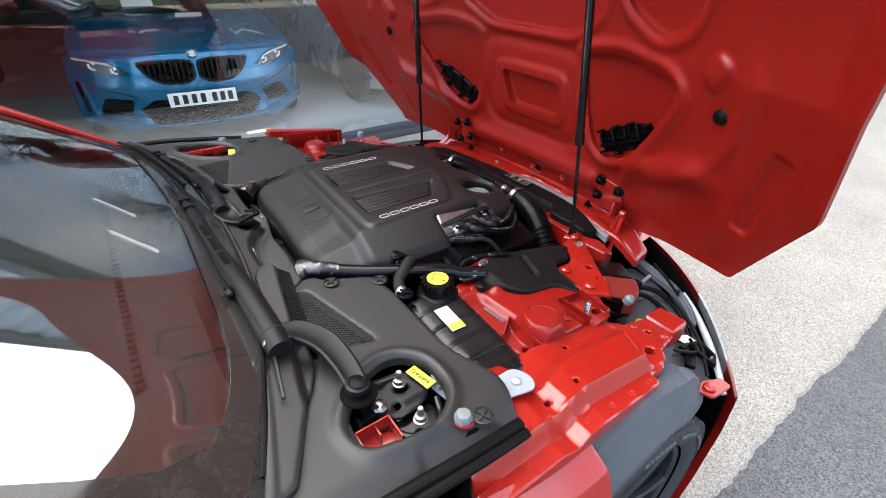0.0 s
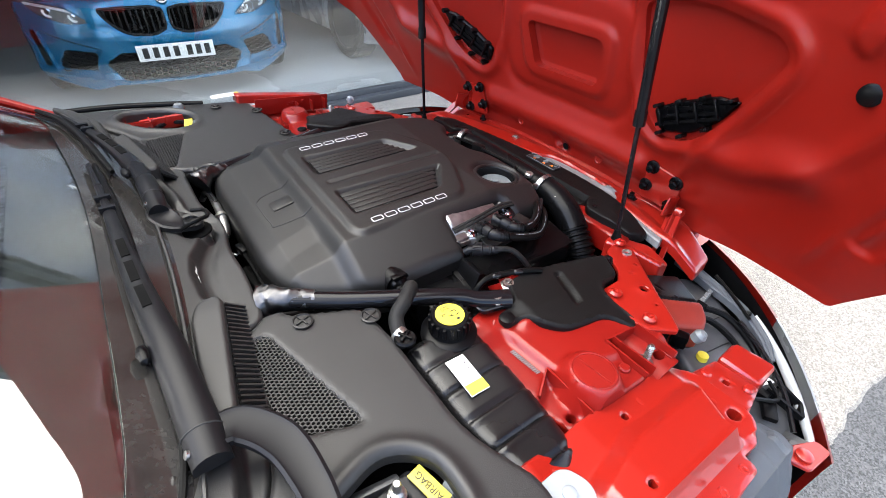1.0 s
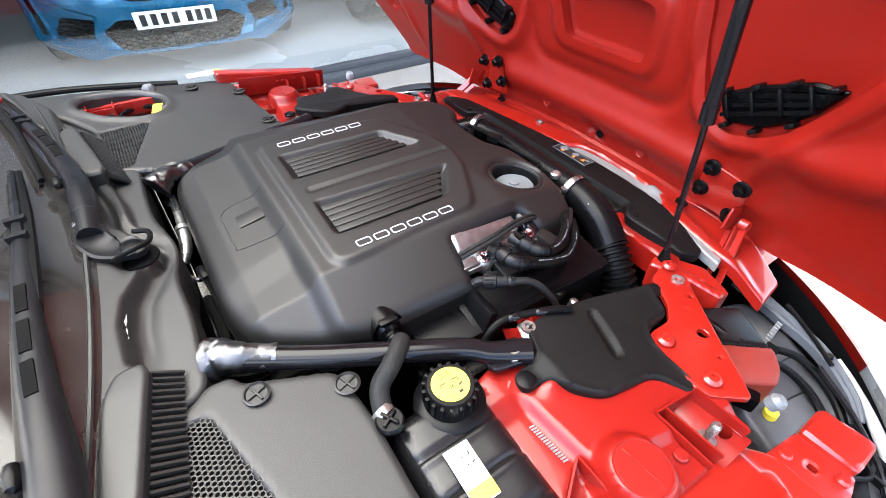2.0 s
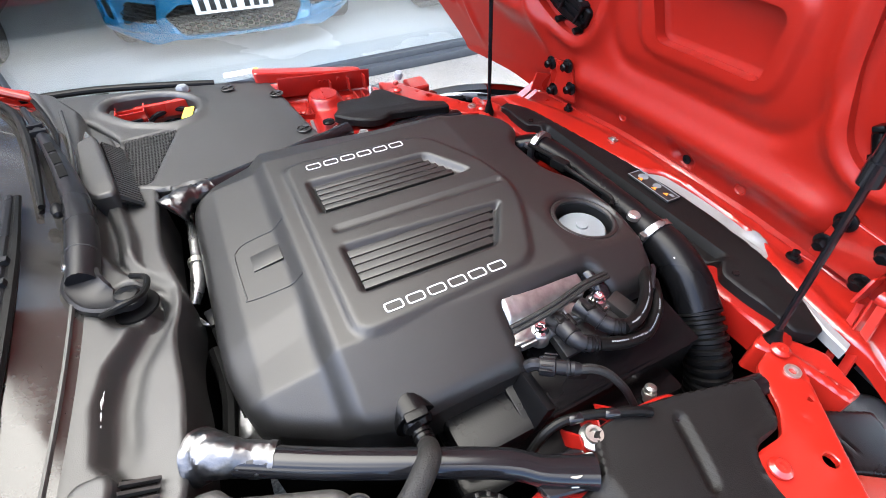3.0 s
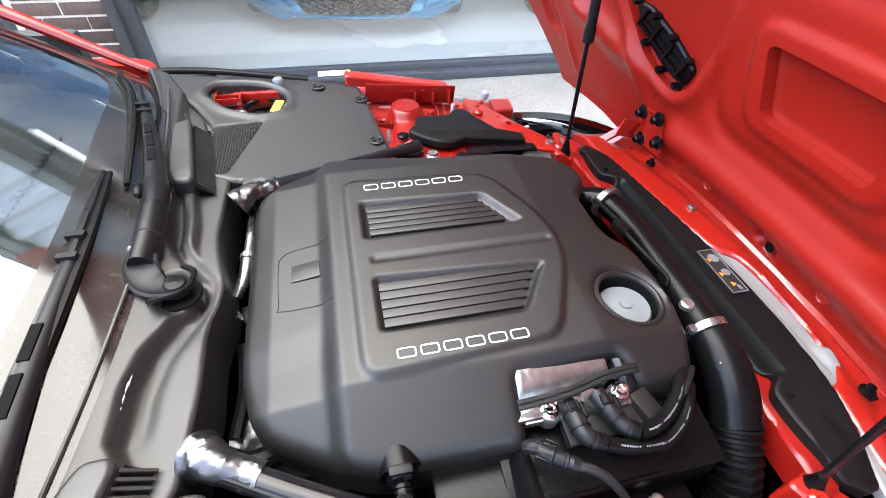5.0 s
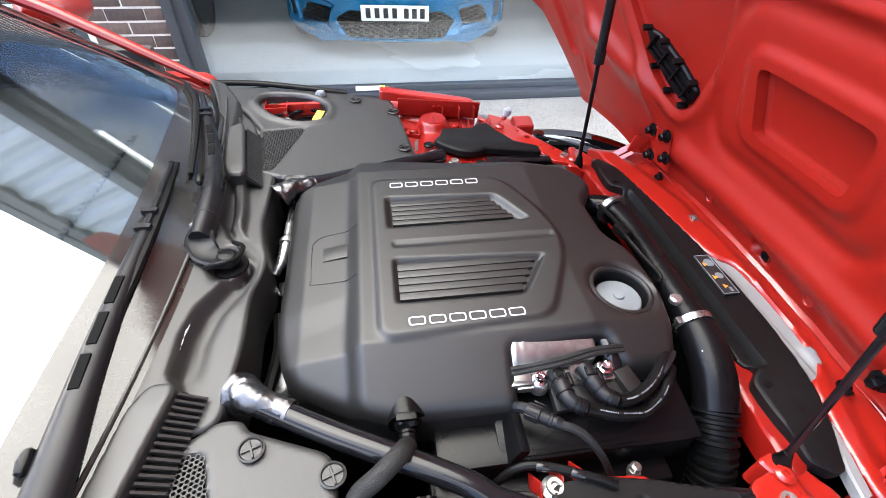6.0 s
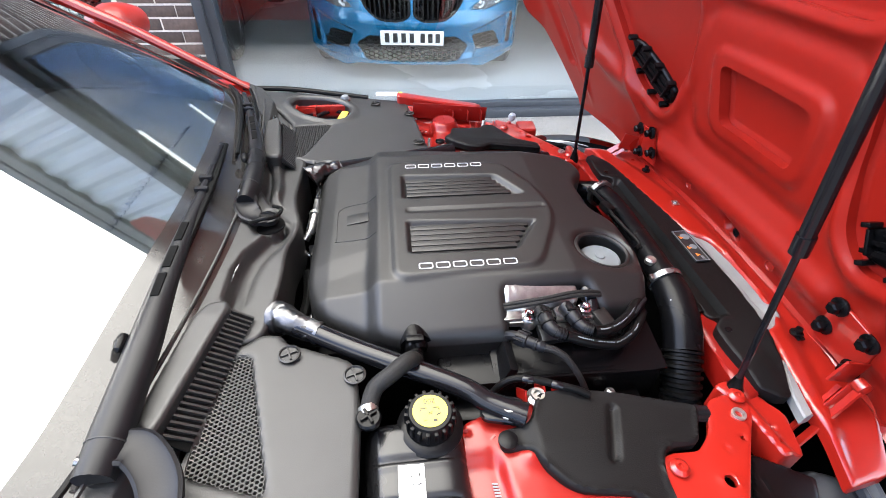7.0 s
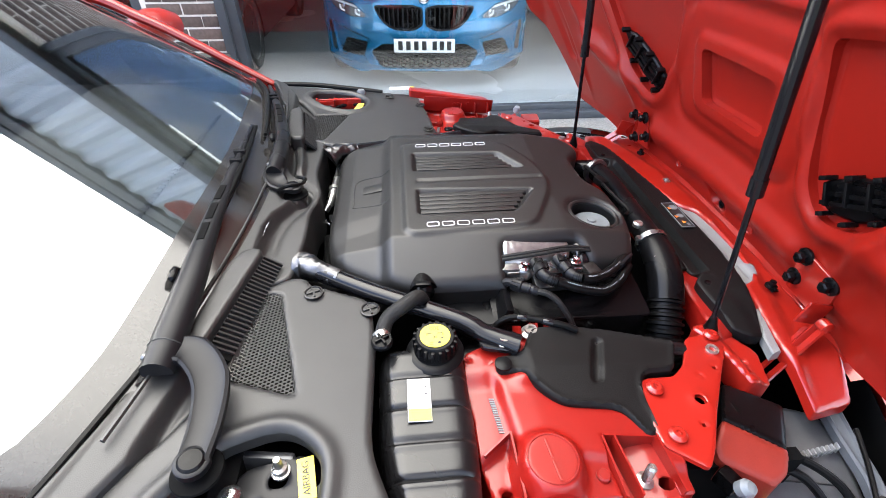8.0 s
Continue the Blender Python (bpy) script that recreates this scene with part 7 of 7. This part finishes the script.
part("pipe_band", lathe([(0.0105, -0.005), (0.0135, -0.005), (0.0135, 0.005), (0.0105, 0.005)], (-0.311, 0.128, 0.818), (-0.05, -1, -0.1), 16), ZINC, car, "crimped ring on the metal pipe")
part("sensor_plug", joined(block((-0.306, 0.010, 0.800), (0.014, 0.034, 0.018), 0.003, (0, 0, 12)), tube([(-0.306, -0.008, 0.800), (-0.302, -0.05, 0.790), (-0.300, -0.10, 0.780), (-0.292, -0.15, 0.770)], 0.0045, 8, 6)), BLACK, car, "black plug and lead behind the engine")
part("heat_shield", sheet(rounded([(-0.330, -0.205, 0.01), (-0.270, -0.215, 0.02), (-0.235, -0.180, 0.02), (-0.270, -0.110, 0.02), (-0.325, -0.100, 0.01)]), lambda x, y: 0.755 + 0.006 * np.sin(x * 90) * np.sin(y * 70), h=0.006, thick=0.003), FOIL, car, "dull metal heat shield behind the engine", smooth=40)
part("heater_hose", joined(tube([(-0.34, -0.20, 0.80), (-0.29, -0.22, 0.79), (-0.24, -0.20, 0.78), (-0.2, -0.16, 0.76)], 0.016, 10, 5), tube([(-0.315, -0.03, 0.78), (-0.31, -0.10, 0.77), (-0.32, -0.17, 0.76)], 0.01, 8, 4)), RUBBER, car, "black hose behind the engine")
seal_y = np.linspace(-0.70, 0.70, 21)
part("screen_seal", tube([(float(np.interp(abs(y), [0, 0.27, 0.474, 0.612, 0.745], [-0.460, -0.467, -0.484, -0.522, -0.567])), y, 0.917 - 0.03 * max(0.0, abs(y) - 0.45)) for y in seal_y], 0.0045, 8, 3, 0.8), RUBBER, cowl, "black rubber seal along the glass")
for x0 in (0.125, 0.180):
    part("far_elbow", joined(tube([(x0, 0.300, 0.800), (x0, 0.318, 0.835), (x0 + 0.004, 0.345, 0.838), (x0 + 0.006, 0.370, 0.815)], [0.013, 0.013, 0.012, 0.012], 12, 6), lathe([(0, -0.008), (0.016, -0.008), (0.016, 0.008), (0, 0.008)], (x0 + 0.002, 0.335, 0.838), (0.1, 1, 0), 14)), BLACK, car, "black hose elbow beside the cover")
part("far_hose", tube([(0.02, 0.345, 0.80), (0.10, 0.350, 0.805), (0.22, 0.352, 0.80), (0.33, 0.360, 0.79)], 0.014, 10, 5), BRAID, car, "ribbed black hose")


# ---- parked cars in the showroom ----
def shell(side, half, tuck, crown=0.0):
    """A car body from its side outline (y, z): three slices across, narrowing upwards and at the ends."""
    o = np.asarray(side, float)
    n = len(o)
    y0, y1 = o[:, 0].min(), o[:, 0].max()
    V, F = [], []
    xs = (-1.0, -0.97, -0.85, -0.4, 0.0, 0.4, 0.85, 0.97, 1.0)
    for k, u in enumerate(xs):
        for y, z in o:
            e = 2 * (y - y0) / (y1 - y0) - 1
            w = half * (1 - 0.07 * e ** 4) * (1 - tuck * max(0.0, z - 0.62))
            inset = (0.035 if abs(u) == 1.0 else 0.008 if abs(u) > 0.9 else 0.0)
            cy, cz = (y0 + y1) / 2, 0.6
            V.append((u * w, y + (cy - y) * inset + 0.10 * u * u * (1 if e < -0.8 else 0) * (1 - e) / 2 * 1.2, z + (cz - z) * inset * 1.5 + crown * (1 - u * u) * max(0, z - 0.6)))
    for k in range(len(xs) - 1):
        for j in range(n):
            F.append((k * n + j, k * n + (j + 1) % n, (k + 1) * n + (j + 1) % n, (k + 1) * n + j))
    F.append(tuple(range(n)))
    F.append(tuple(range((len(xs) - 1) * n, len(xs) * n))[::-1])
    return V, F


def arch(cy, r, n=10):
    a0 = math.asin(0.13 / r)
    return [(cy + r * math.cos(math.pi + a0 - (math.pi + 2 * a0) * k / n), 0.33 + r * math.sin(math.pi + a0 - (math.pi + 2 * a0) * k / n)) for k in range(n + 1)]


def car_wheel(parent, x, y, s, r=0.335, spoke=5, material=RIM):
    ax = (s, 0, 0)
    w = tagged(new("wheel"), "black tyre on a dark alloy wheel")
    w.parent = parent
    w.matrix_local = Matrix.Translation((x, y, r))
    part("tyre", lathe([(r * 0.72, -0.11), (r * 0.93, -0.115), (r, -0.085), (r, 0.085), (r * 0.93, 0.115), (r * 0.74, 0.105), (r * 0.72, 0.10)], (0, 0, 0), ax, 40, False), TYRE, w)
    geos = [lathe([(r * 0.73, 0.10), (r * 0.70, 0.105), (r * 0.67, 0.08), (r * 0.67, -0.1), (r * 0.73, -0.1)], (0, 0, 0), ax, 40), lathe([(0, 0.03), (r * 0.67, 0.02), (r * 0.67, 0.0), (0, 0)], (0, 0, 0), ax, 24)]
    for k in range(spoke * 2):
        a = 2 * math.pi * (k // 2) / spoke + (0.16 if k % 2 else -0.16)
        geos.append(tube([(s * 0.07, 0.03 * math.cos(a), 0.03 * math.sin(a)), (s * 0.085, r * 0.69 * math.cos(a), r * 0.69 * math.sin(a))], 0.017, 6, 1))
    part("rim", joined(*geos), material, w)


def hex_mesh(x0, x1, z0, z1, y, r, poly):
    """Hexagon grille bars as thin walls, within an outline."""
    V, F = [], []
    poly = np.asarray(poly)
    for i in range(int((x1 - x0) / (r * 1.5)) + 2):
        for j in range(int((z1 - z0) / (r * 1.2)) + 2):
            cx, cz = x0 + r * 1.5 * i, z0 + r * 1.2 * (j + 0.5 * (i % 2))
            if inside(np.array([[cx, cz]]), poly)[0] < r * 0.2:
                continue
            k = len(V)
            for rr, dy in ((1.0, 0.0), (0.80, 0.0), (0.80, 0.02)):
                V += [(cx + rr * r * math.cos(math.pi / 3 * q), y + dy, cz + rr * r * 0.69 * math.sin(math.pi / 3 * q)) for q in range(6)]
            for q in range(6):
                F += [(k + q, k + (q + 1) % 6, k + 6 + (q + 1) % 6, k + 6 + q), (k + 6 + q, k + 6 + (q + 1) % 6, k + 12 + (q + 1) % 6, k + 12 + q)]
    return V, F


def plate(parent, x, y, z, w=0.52, h=0.111):
    p = part("number_plate", block((x, y, z), (w, 0.008, h), 0.003), WHITE, parent, "white number plate with plain dark bars")
    n = 7
    xs = [-0.205, -0.137, -0.069, -0.001, 0.088, 0.150, 0.212]
    for k in range(n):
        part("bar", block((x + xs[k], y - 0.0045, z), (0.038, 0.002, 0.072), 0), INK, p)
    return p


blue = thing("coupe", "metallic blue coupe facing out through the showroom glass", "car", (0.095, 3.30, 0.0), -5.0)


def front_y(x, z):
    """Depth of the blue car's nose behind its foremost line."""
    a = np.abs(x) / 0.925
    y = 0.34 * a ** 3.2 + 0.10 * a ** 2
    y = y + 0.55 * np.clip(z - 0.60, 0, 1) ** 1.5 * 1.6 + 0.10 * np.clip(0.22 - z, 0, 1)
    return y - 0.02 * np.exp(-((z - 0.50) / 0.06) ** 2)


KID_L = rounded([(-0.415, 0.690, 0.02), (-0.10, 0.700, 0.03), (-0.022, 0.680, 0.015), (-0.022, 0.565, 0.02), (-0.10, 0.525, 0.04), (-0.27, 0.535, 0.06), (-0.36, 0.60, 0.05)])
KID_R = [(-x, z) for x, z in KID_L][::-1]
LOW = rounded([(-0.475, 0.330, 0.02), (-0.36, 0.405, 0.02), (0.36, 0.405, 0.02), (0.475, 0.330, 0.02), (0.385, 0.205, 0.02), (-0.385, 0.205, 0.02)])
SIDE_L = rounded([(-0.775, 0.29, 0.02), (-0.70, 0.415, 0.02), (-0.50, 0.405, 0.03), (-0.55, 0.275, 0.03)])
SIDE_R = [(-x, z) for x, z in SIDE_L][::-1]
SLIT_L = rounded([(-0.865, 0.28, 0.01), (-0.875, 0.54, 0.01), (-0.845, 0.55, 0.01), (-0.825, 0.30, 0.01)])
SLIT_R = [(-x, z) for x, z in SLIT_L][::-1]
EYE_L = rounded([(-0.47, 0.605, 0.01), (-0.62, 0.595, 0.03), (-0.78, 0.640, 0.03), (-0.865, 0.725, 0.01), (-0.62, 0.700, 0.03)])
EYE_R = [(-x, z) for x, z in EYE_L][::-1]
FACE = rounded([(-0.925, 0.22, 0.05), (-0.60, 0.135, 0.05), (-0.45, 0.175, 0.02), (0.45, 0.175, 0.02), (0.60, 0.135, 0.05), (0.925, 0.22, 0.05), (0.925, 0.70, 0.03), (0.60, 0.735, 0.05), (0.0, 0.755, 0.1), (-0.60, 0.735, 0.05), (-0.925, 0.70, 0.03)])
BLADE = rounded([(0.46, 0.435, 0.02), (0.84, 0.555, 0.02), (0.80, 0.26, 0.02), (0.50, 0.215, 0.02), (0.55, 0.33, 0.02)])


def face_d(x, z):
    P = np.column_stack([np.abs(x), z])
    d = 0.030 * step(inside(P, BLADE), 0.0, 0.018)
    d = d - 0.020 * np.exp(-((z - 0.20 - 0.06 * np.abs(x)) / 0.02) ** 2)
    return -d


def face_fn(x, z, d):
    return x, front_y(x, z) - d, z


part("front", sheet(FACE, face_d, h=0.012, holes=(KID_L, KID_R, LOW, SIDE_L, SIDE_R, SLIT_L, SLIT_R, EYE_L, EYE_R), thick=0.03, edge=0.008, fn=face_fn), BLUE, blue, "blue bumper with dark intakes", smooth=45)
for o in (EYE_L, EYE_R):
    part("lamp_bowl", sheet(o, lambda x, z: 0 * x - 0.035, h=0.012, thick=0.01, fn=face_fn), LAMPGREY, blue, "grey lamp bowl")
for o in (KID_L, KID_R):
    k = part("kidney_grille", tube([(x, float(front_y(x, z)) - 0.012, z) for x, z in o + o[:1]], 0.010, 8, 1), MESHBLK, blue, "gloss black grille surround with upright bars")
    xs = [q[0] for q in o]
    for j in range(9):
        x = min(xs) + (max(xs) - min(xs)) * (j + 0.7) / 9.6
        part("upright_bar", block((x, float(front_y(x, 0.61)) + 0.03, 0.61), (0.010, 0.03, 0.15), 0.002), MESHBLK, k)
for o, nm in ((LOW, "lower_intake"), (SIDE_L, "side_intake"), (SIDE_R, "side_intake")):
    a = np.asarray(o)
    cx = a[:, 0].mean()
    part(nm, hex_mesh(a[:, 0].min(), a[:, 0].max(), a[:, 1].min(), a[:, 1].max(), float(front_y(cx, 0.33)) + 0.05, 0.026, o), MESHBLK, blue, "black hexagon mesh")
# near-black blocks added behind the intakes, colouring in their shade
part("front_void", joined(block((0, 0.42, 0.46), (1.1, 0.10, 0.52)), block((-0.66, 0.62, 0.36), (0.5, 0.3, 0.30)), block((0.66, 0.62, 0.36), (0.5, 0.3, 0.30))), SHADE, blue)
part("splitter", joined(*[block((x, 0.015 + 0.10 * abs(x) / 0.4, 0.182), (0.20, 0.03, 0.012), 0.004) for x in (-0.28, 0.0, 0.28)]), GLOSS, blue)
plate(blue, 0.0, -0.035, 0.405)
part("roundel", joined(lathe([(0, 0), (0.040, 0), (0.040, 0.006), (0.036, 0.009), (0, 0.009)], (0, float(front_y(0.0, 0.735)) - 0.004, 0.738), (0, -0.5, 0.85), 24)), CHROME, blue, "plain round badge")
part("roundel_centre", lathe([(0, 0.0095), (0.024, 0.0095), (0.024, 0.0105), (0, 0.0105)], (0, float(front_y(0.0, 0.735)) - 0.004, 0.738), (0, -0.5, 0.85), 24), WHITE, blue)
for s in (-1, 1):
    o = EYE_L if s < 0 else EYE_R
    h = part("headlamp", joined(block((s * 0.66, 0.52, 0.655), (0.44, 0.05, 0.16), 0.01, (0, 0, s * 24))), MESHBLK, blue, "headlamp with two bright rings")
    c = part("cover_glass", sheet(o, lambda x, z: 0 * x, h=0.02, thick=0.004, fn=lambda x, z, d: (x, front_y(x, z) + 0.004 - d, z)), LENS, h)
    for cx, cz, r in ((0.555, 0.640, 0.036), (0.695, 0.665, 0.040)):
        yy = float(front_y(np.array(cx), np.array(cz))) + 0.045
        part("ring_light", tube([(s * (cx + r * math.cos(q)), yy - 0.012, cz + r * 0.85 * math.sin(q)) for q in np.linspace(-0.4, math.pi + 0.4, 14) + math.pi], 0.008, 8, 1), WHITE, h)
        part("projector", lathe([(0, 0.012), (r * 0.6, 0.006), (r * 0.7, -0.01), (0, -0.01)], (s * cx, yy, cz), (0, -1, 0), 18), CHROME, h)
    part("brow", tube([(s * x, float(front_y(x, z)) + 0.02, z - 0.012) for x, z in ((0.52, 0.672), (0.66, 0.697), (0.84, 0.715))], 0.009, 6, 4), WHITE, h)


def bonnet_z(x, y):
    a = np.abs(x) / 0.9
    return 0.735 + 0.215 * np.clip((y - 0.10) / 1.2, 0, 1) ** 0.75 - 0.075 * a ** 3 + 0.012 * np.exp(-((np.abs(x) - 0.36 - 0.05 * y) / 0.05) ** 2)


part("bonnet", sheet(rounded([(-0.88, 0.44, 0.1), (-0.55, 0.22, 0.15), (0, 0.10, 0.3), (0.55, 0.22, 0.15), (0.88, 0.44, 0.1), (0.90, 1.30, 0.05), (0.60, 1.22, 0.1), (0, 1.16, 0.2), (-0.60, 1.22, 0.1), (-0.90, 1.30, 0.05)]), bonnet_z, h=0.03, thick=0.03, edge=0.012), BLUE, blue, "blue bonnet with two soft ridges", smooth=60)
blue_side = [(0.50, 0.22), *arch(0.80, 0.37)[1:-1], (1.17, 0.20), *arch(3.49, 0.37), (4.10, 0.25), (4.42, 0.40), (4.40, 0.85), (4.2, 1.0), (3.4, 0.98), (1.35, 0.90), (0.60, 0.70), (0.46, 0.55)]
part("body", shell(blue_side, 0.925, 0.10), BLUE, blue, smooth=30)
part("cabin", shell([(1.20, 0.90), (1.95, 1.38), (2.7, 1.41), (3.3, 1.33), (4.0, 1.0), (3.4, 0.92)], 0.74, 0.18), CARBLACK, blue, "dark glass cabin", smooth=30)
part("windscreen", sheet(rounded([(-0.70, 1.18, 0.05), (0.70, 1.18, 0.05), (0.56, 1.93, 0.05), (-0.56, 1.93, 0.05)]), lambda x, y: 0.915 + 0.62 * (y - 1.20), h=0.06, thick=0.006), SCREEN, blue, "clear windscreen")
part("windscreen_sheet", joined(block((-0.28, 1.33, 1.005), (0.26, 0.10, 0.003), 0.001, (31, 0, 4)), block((0.10, 1.50, 1.12), (0.30, 0.20, 0.003), 0, (31, 0, 2)), block((0.10, 0.78, 0.945), (0.22, 0.12, 0.003), 0.001, (9, 0, -4))), WHITE, blue, "white paper sheets lying on the car")
for s in (-1, 1):
    for y in (0.80, 3.49):
        car_wheel(blue, s * 0.80, y, s)


def plain_car(name, label, at, rz, paint, grille=True):
    c = thing(name, label, "car", at, rz)
    side = [(0.05, 0.25), (0.42, 0.20), *arch(0.86, 0.385), (1.4, 0.20), *arch(3.60, 0.385), (4.3, 0.25), (4.55, 0.40), (4.52, 0.86), (4.3, 1.0), (3.4, 0.97), (1.40, 0.93), (0.45, 0.80), (0.08, 0.66), (0.0, 0.45)]
    part("body", shell(side, 0.94, 0.10, 0.10), paint, c, smooth=30)
    part("cabin", shell([(1.25, 0.92), (2.05, 1.40), (2.8, 1.43), (3.6, 1.35), (4.2, 1.0), (3.4, 0.94)], 0.76, 0.18), CARBLACK, c, "dark glass cabin", smooth=30)
    for s in (-1, 1):
        for y in (0.86, 3.60):
            car_wheel(c, s * 0.83, y, s, 0.345)
        part("headlamp", block((s * 0.70, 0.10, 0.66), (0.36, 0.10, 0.09), 0.02, (0, 0, s * 22)), LAMPWHITE, c)
        part("mirror", lathe([(0, -0.1), (0.06, -0.08), (0.08, 0), (0.06, 0.06), (0, 0.07)], (s * 1.02, 1.6, 1.0), (1, 0, 0), 14), paint, c)
    if grille:
        o = rounded([(-0.42, 0.70, 0.03), (0.42, 0.70, 0.03), (0.47, 0.50, 0.04), (0.36, 0.26, 0.04), (-0.36, 0.26, 0.04), (-0.47, 0.50, 0.04)])
        # near-black plate painted as the shade behind the honeycomb
        part("grille_back", prism(o, 0.0, 0.03, 0.004, lambda x, z, d: (x, 0.005 - d, z)), SHADE, c)
        part("grille", hex_mesh(-0.47, 0.47, 0.26, 0.70, -0.045, 0.034, o), MESHBLK, c, "black honeycomb grille")
        part("badge_strip", joined(*[lathe([(0.0, 0), (0.036, 0), (0.036, 0.008), (0, 0.008)], (-0.09 + 0.06 * k, -0.045, 0.63), (0, -1, 0), 16) for k in range(4)]), CHROME, c, "row of plain chrome discs")
        plate(c, 0.0, -0.055, 0.44)
    return c


plain_car("saloon", "black car with a honeycomb grille in the showroom", (-2.49, 3.30, 0.0), 0.0, CARBLACK)
plain_car("saloon", "silver car with dark wheels in the showroom", (2.72, 3.06, 0.0), 3.0, CARSILVER, False)


# ---- what stands across the road and shows in the glass ----
verge = tagged(part("verge", plane_grid(-40, 40, -30, -9.2, 0.10, 60, 30, 0.08), GRASS), "rough green grass verge", "grass", kind="structure")
kerb = tagged(part("kerb", block((0, -9.12, 0.05), (80, 0.14, 0.14), 0.02), MORTAR), "pale concrete kerb", "kerb", kind="structure")
hoop_mesh = mesh_of("bar", tube([(-0.9, 0, 0), (-0.9, 0, 0.85), (-0.82, 0, 1.0), (-0.65, 0, 1.05), (0.65, 0, 1.05), (0.82, 0, 1.0), (0.9, 0, 0.85), (0.9, 0, 0)], 0.025, 10, 4), STEEL)
for k in range(9):
    b = thing("hoop_barrier", "grey metal hoop barrier on the verge", "barrier", (-9 + 2.3 * k, -9.6, 0.08), group="hoop barriers along the verge")
    part("bar", hoop_mesh, None, b)


def tree(x, y, h, seed):
    """A bare winter tree: tapered trunk, limbs and twigs."""
    rnd = random.Random(seed)
    t = thing("bare_tree", "bare winter tree with fine twigs", "tree", (x, y, 0.0), group="bare trees along the verge")
    limbs, twigs = [], []

    def grow(p, d, length, r, depth):
        q = p + d * length
        mid = (p + q) / 2 + Vector((rnd.uniform(-1, 1), rnd.uniform(-1, 1), 0)) * length * 0.06
        (limbs if depth < 3 else twigs).append(tube([p, mid, q], [r, r * 0.85, r * 0.66], 7 if depth < 3 else 4, 2))
        if depth == 6:
            return
        for _ in range(3 if depth < 5 else 2):
            nd = (d + Vector((rnd.uniform(-1, 1), rnd.uniform(-1, 1), rnd.uniform(-0.35, 0.6))) * 0.75).normalized()
            grow(q - d * length * rnd.uniform(0, 0.3), nd, length * rnd.uniform(0.62, 0.82), r * 0.58, depth + 1)

    grow(Vector((0, 0, 0)), Vector((0, 0, 1)), h * 0.26, h * 0.022, 0)
    part("trunk", joined(*limbs), BARK, t)
    part("crown", joined(*twigs), BARK, t)


for x, y, h, sd in ((-6.0, -13, 9.5, 3), (1.5, -14.5, 11, 7), (8.5, -13.5, 10, 11)):
    tree(x, y, h, sd)


# bricks of the pier and the wall beyond, laid in stretcher courses
brick_mesh = mesh_of("brick", block((0, 0, 0), (0.215, 0.05, 0.065), 0.004), BRICK)
for row in range(33):
    z = 0.045 + 0.0775 * row
    for k in range(3):
        x = -1.435 - 0.225 * k + (0.1125 if row % 2 else 0.0)
        if -1.80 < x - 0.10 and x + 0.1075 < -1.325:
            part("brick", brick_mesh, None, wall_brick, m=pose(x, 2.630, z))
half_mesh = mesh_of("brick", block((0, 0, 0), (0.1025, 0.05, 0.065), 0.004), BRICK)
for row in range(1, 33, 2):
    for x in (-1.3835, -1.7115):
        part("brick", half_mesh, None, wall_brick, m=pose(x, 2.630, 0.045 + 0.0775 * row))
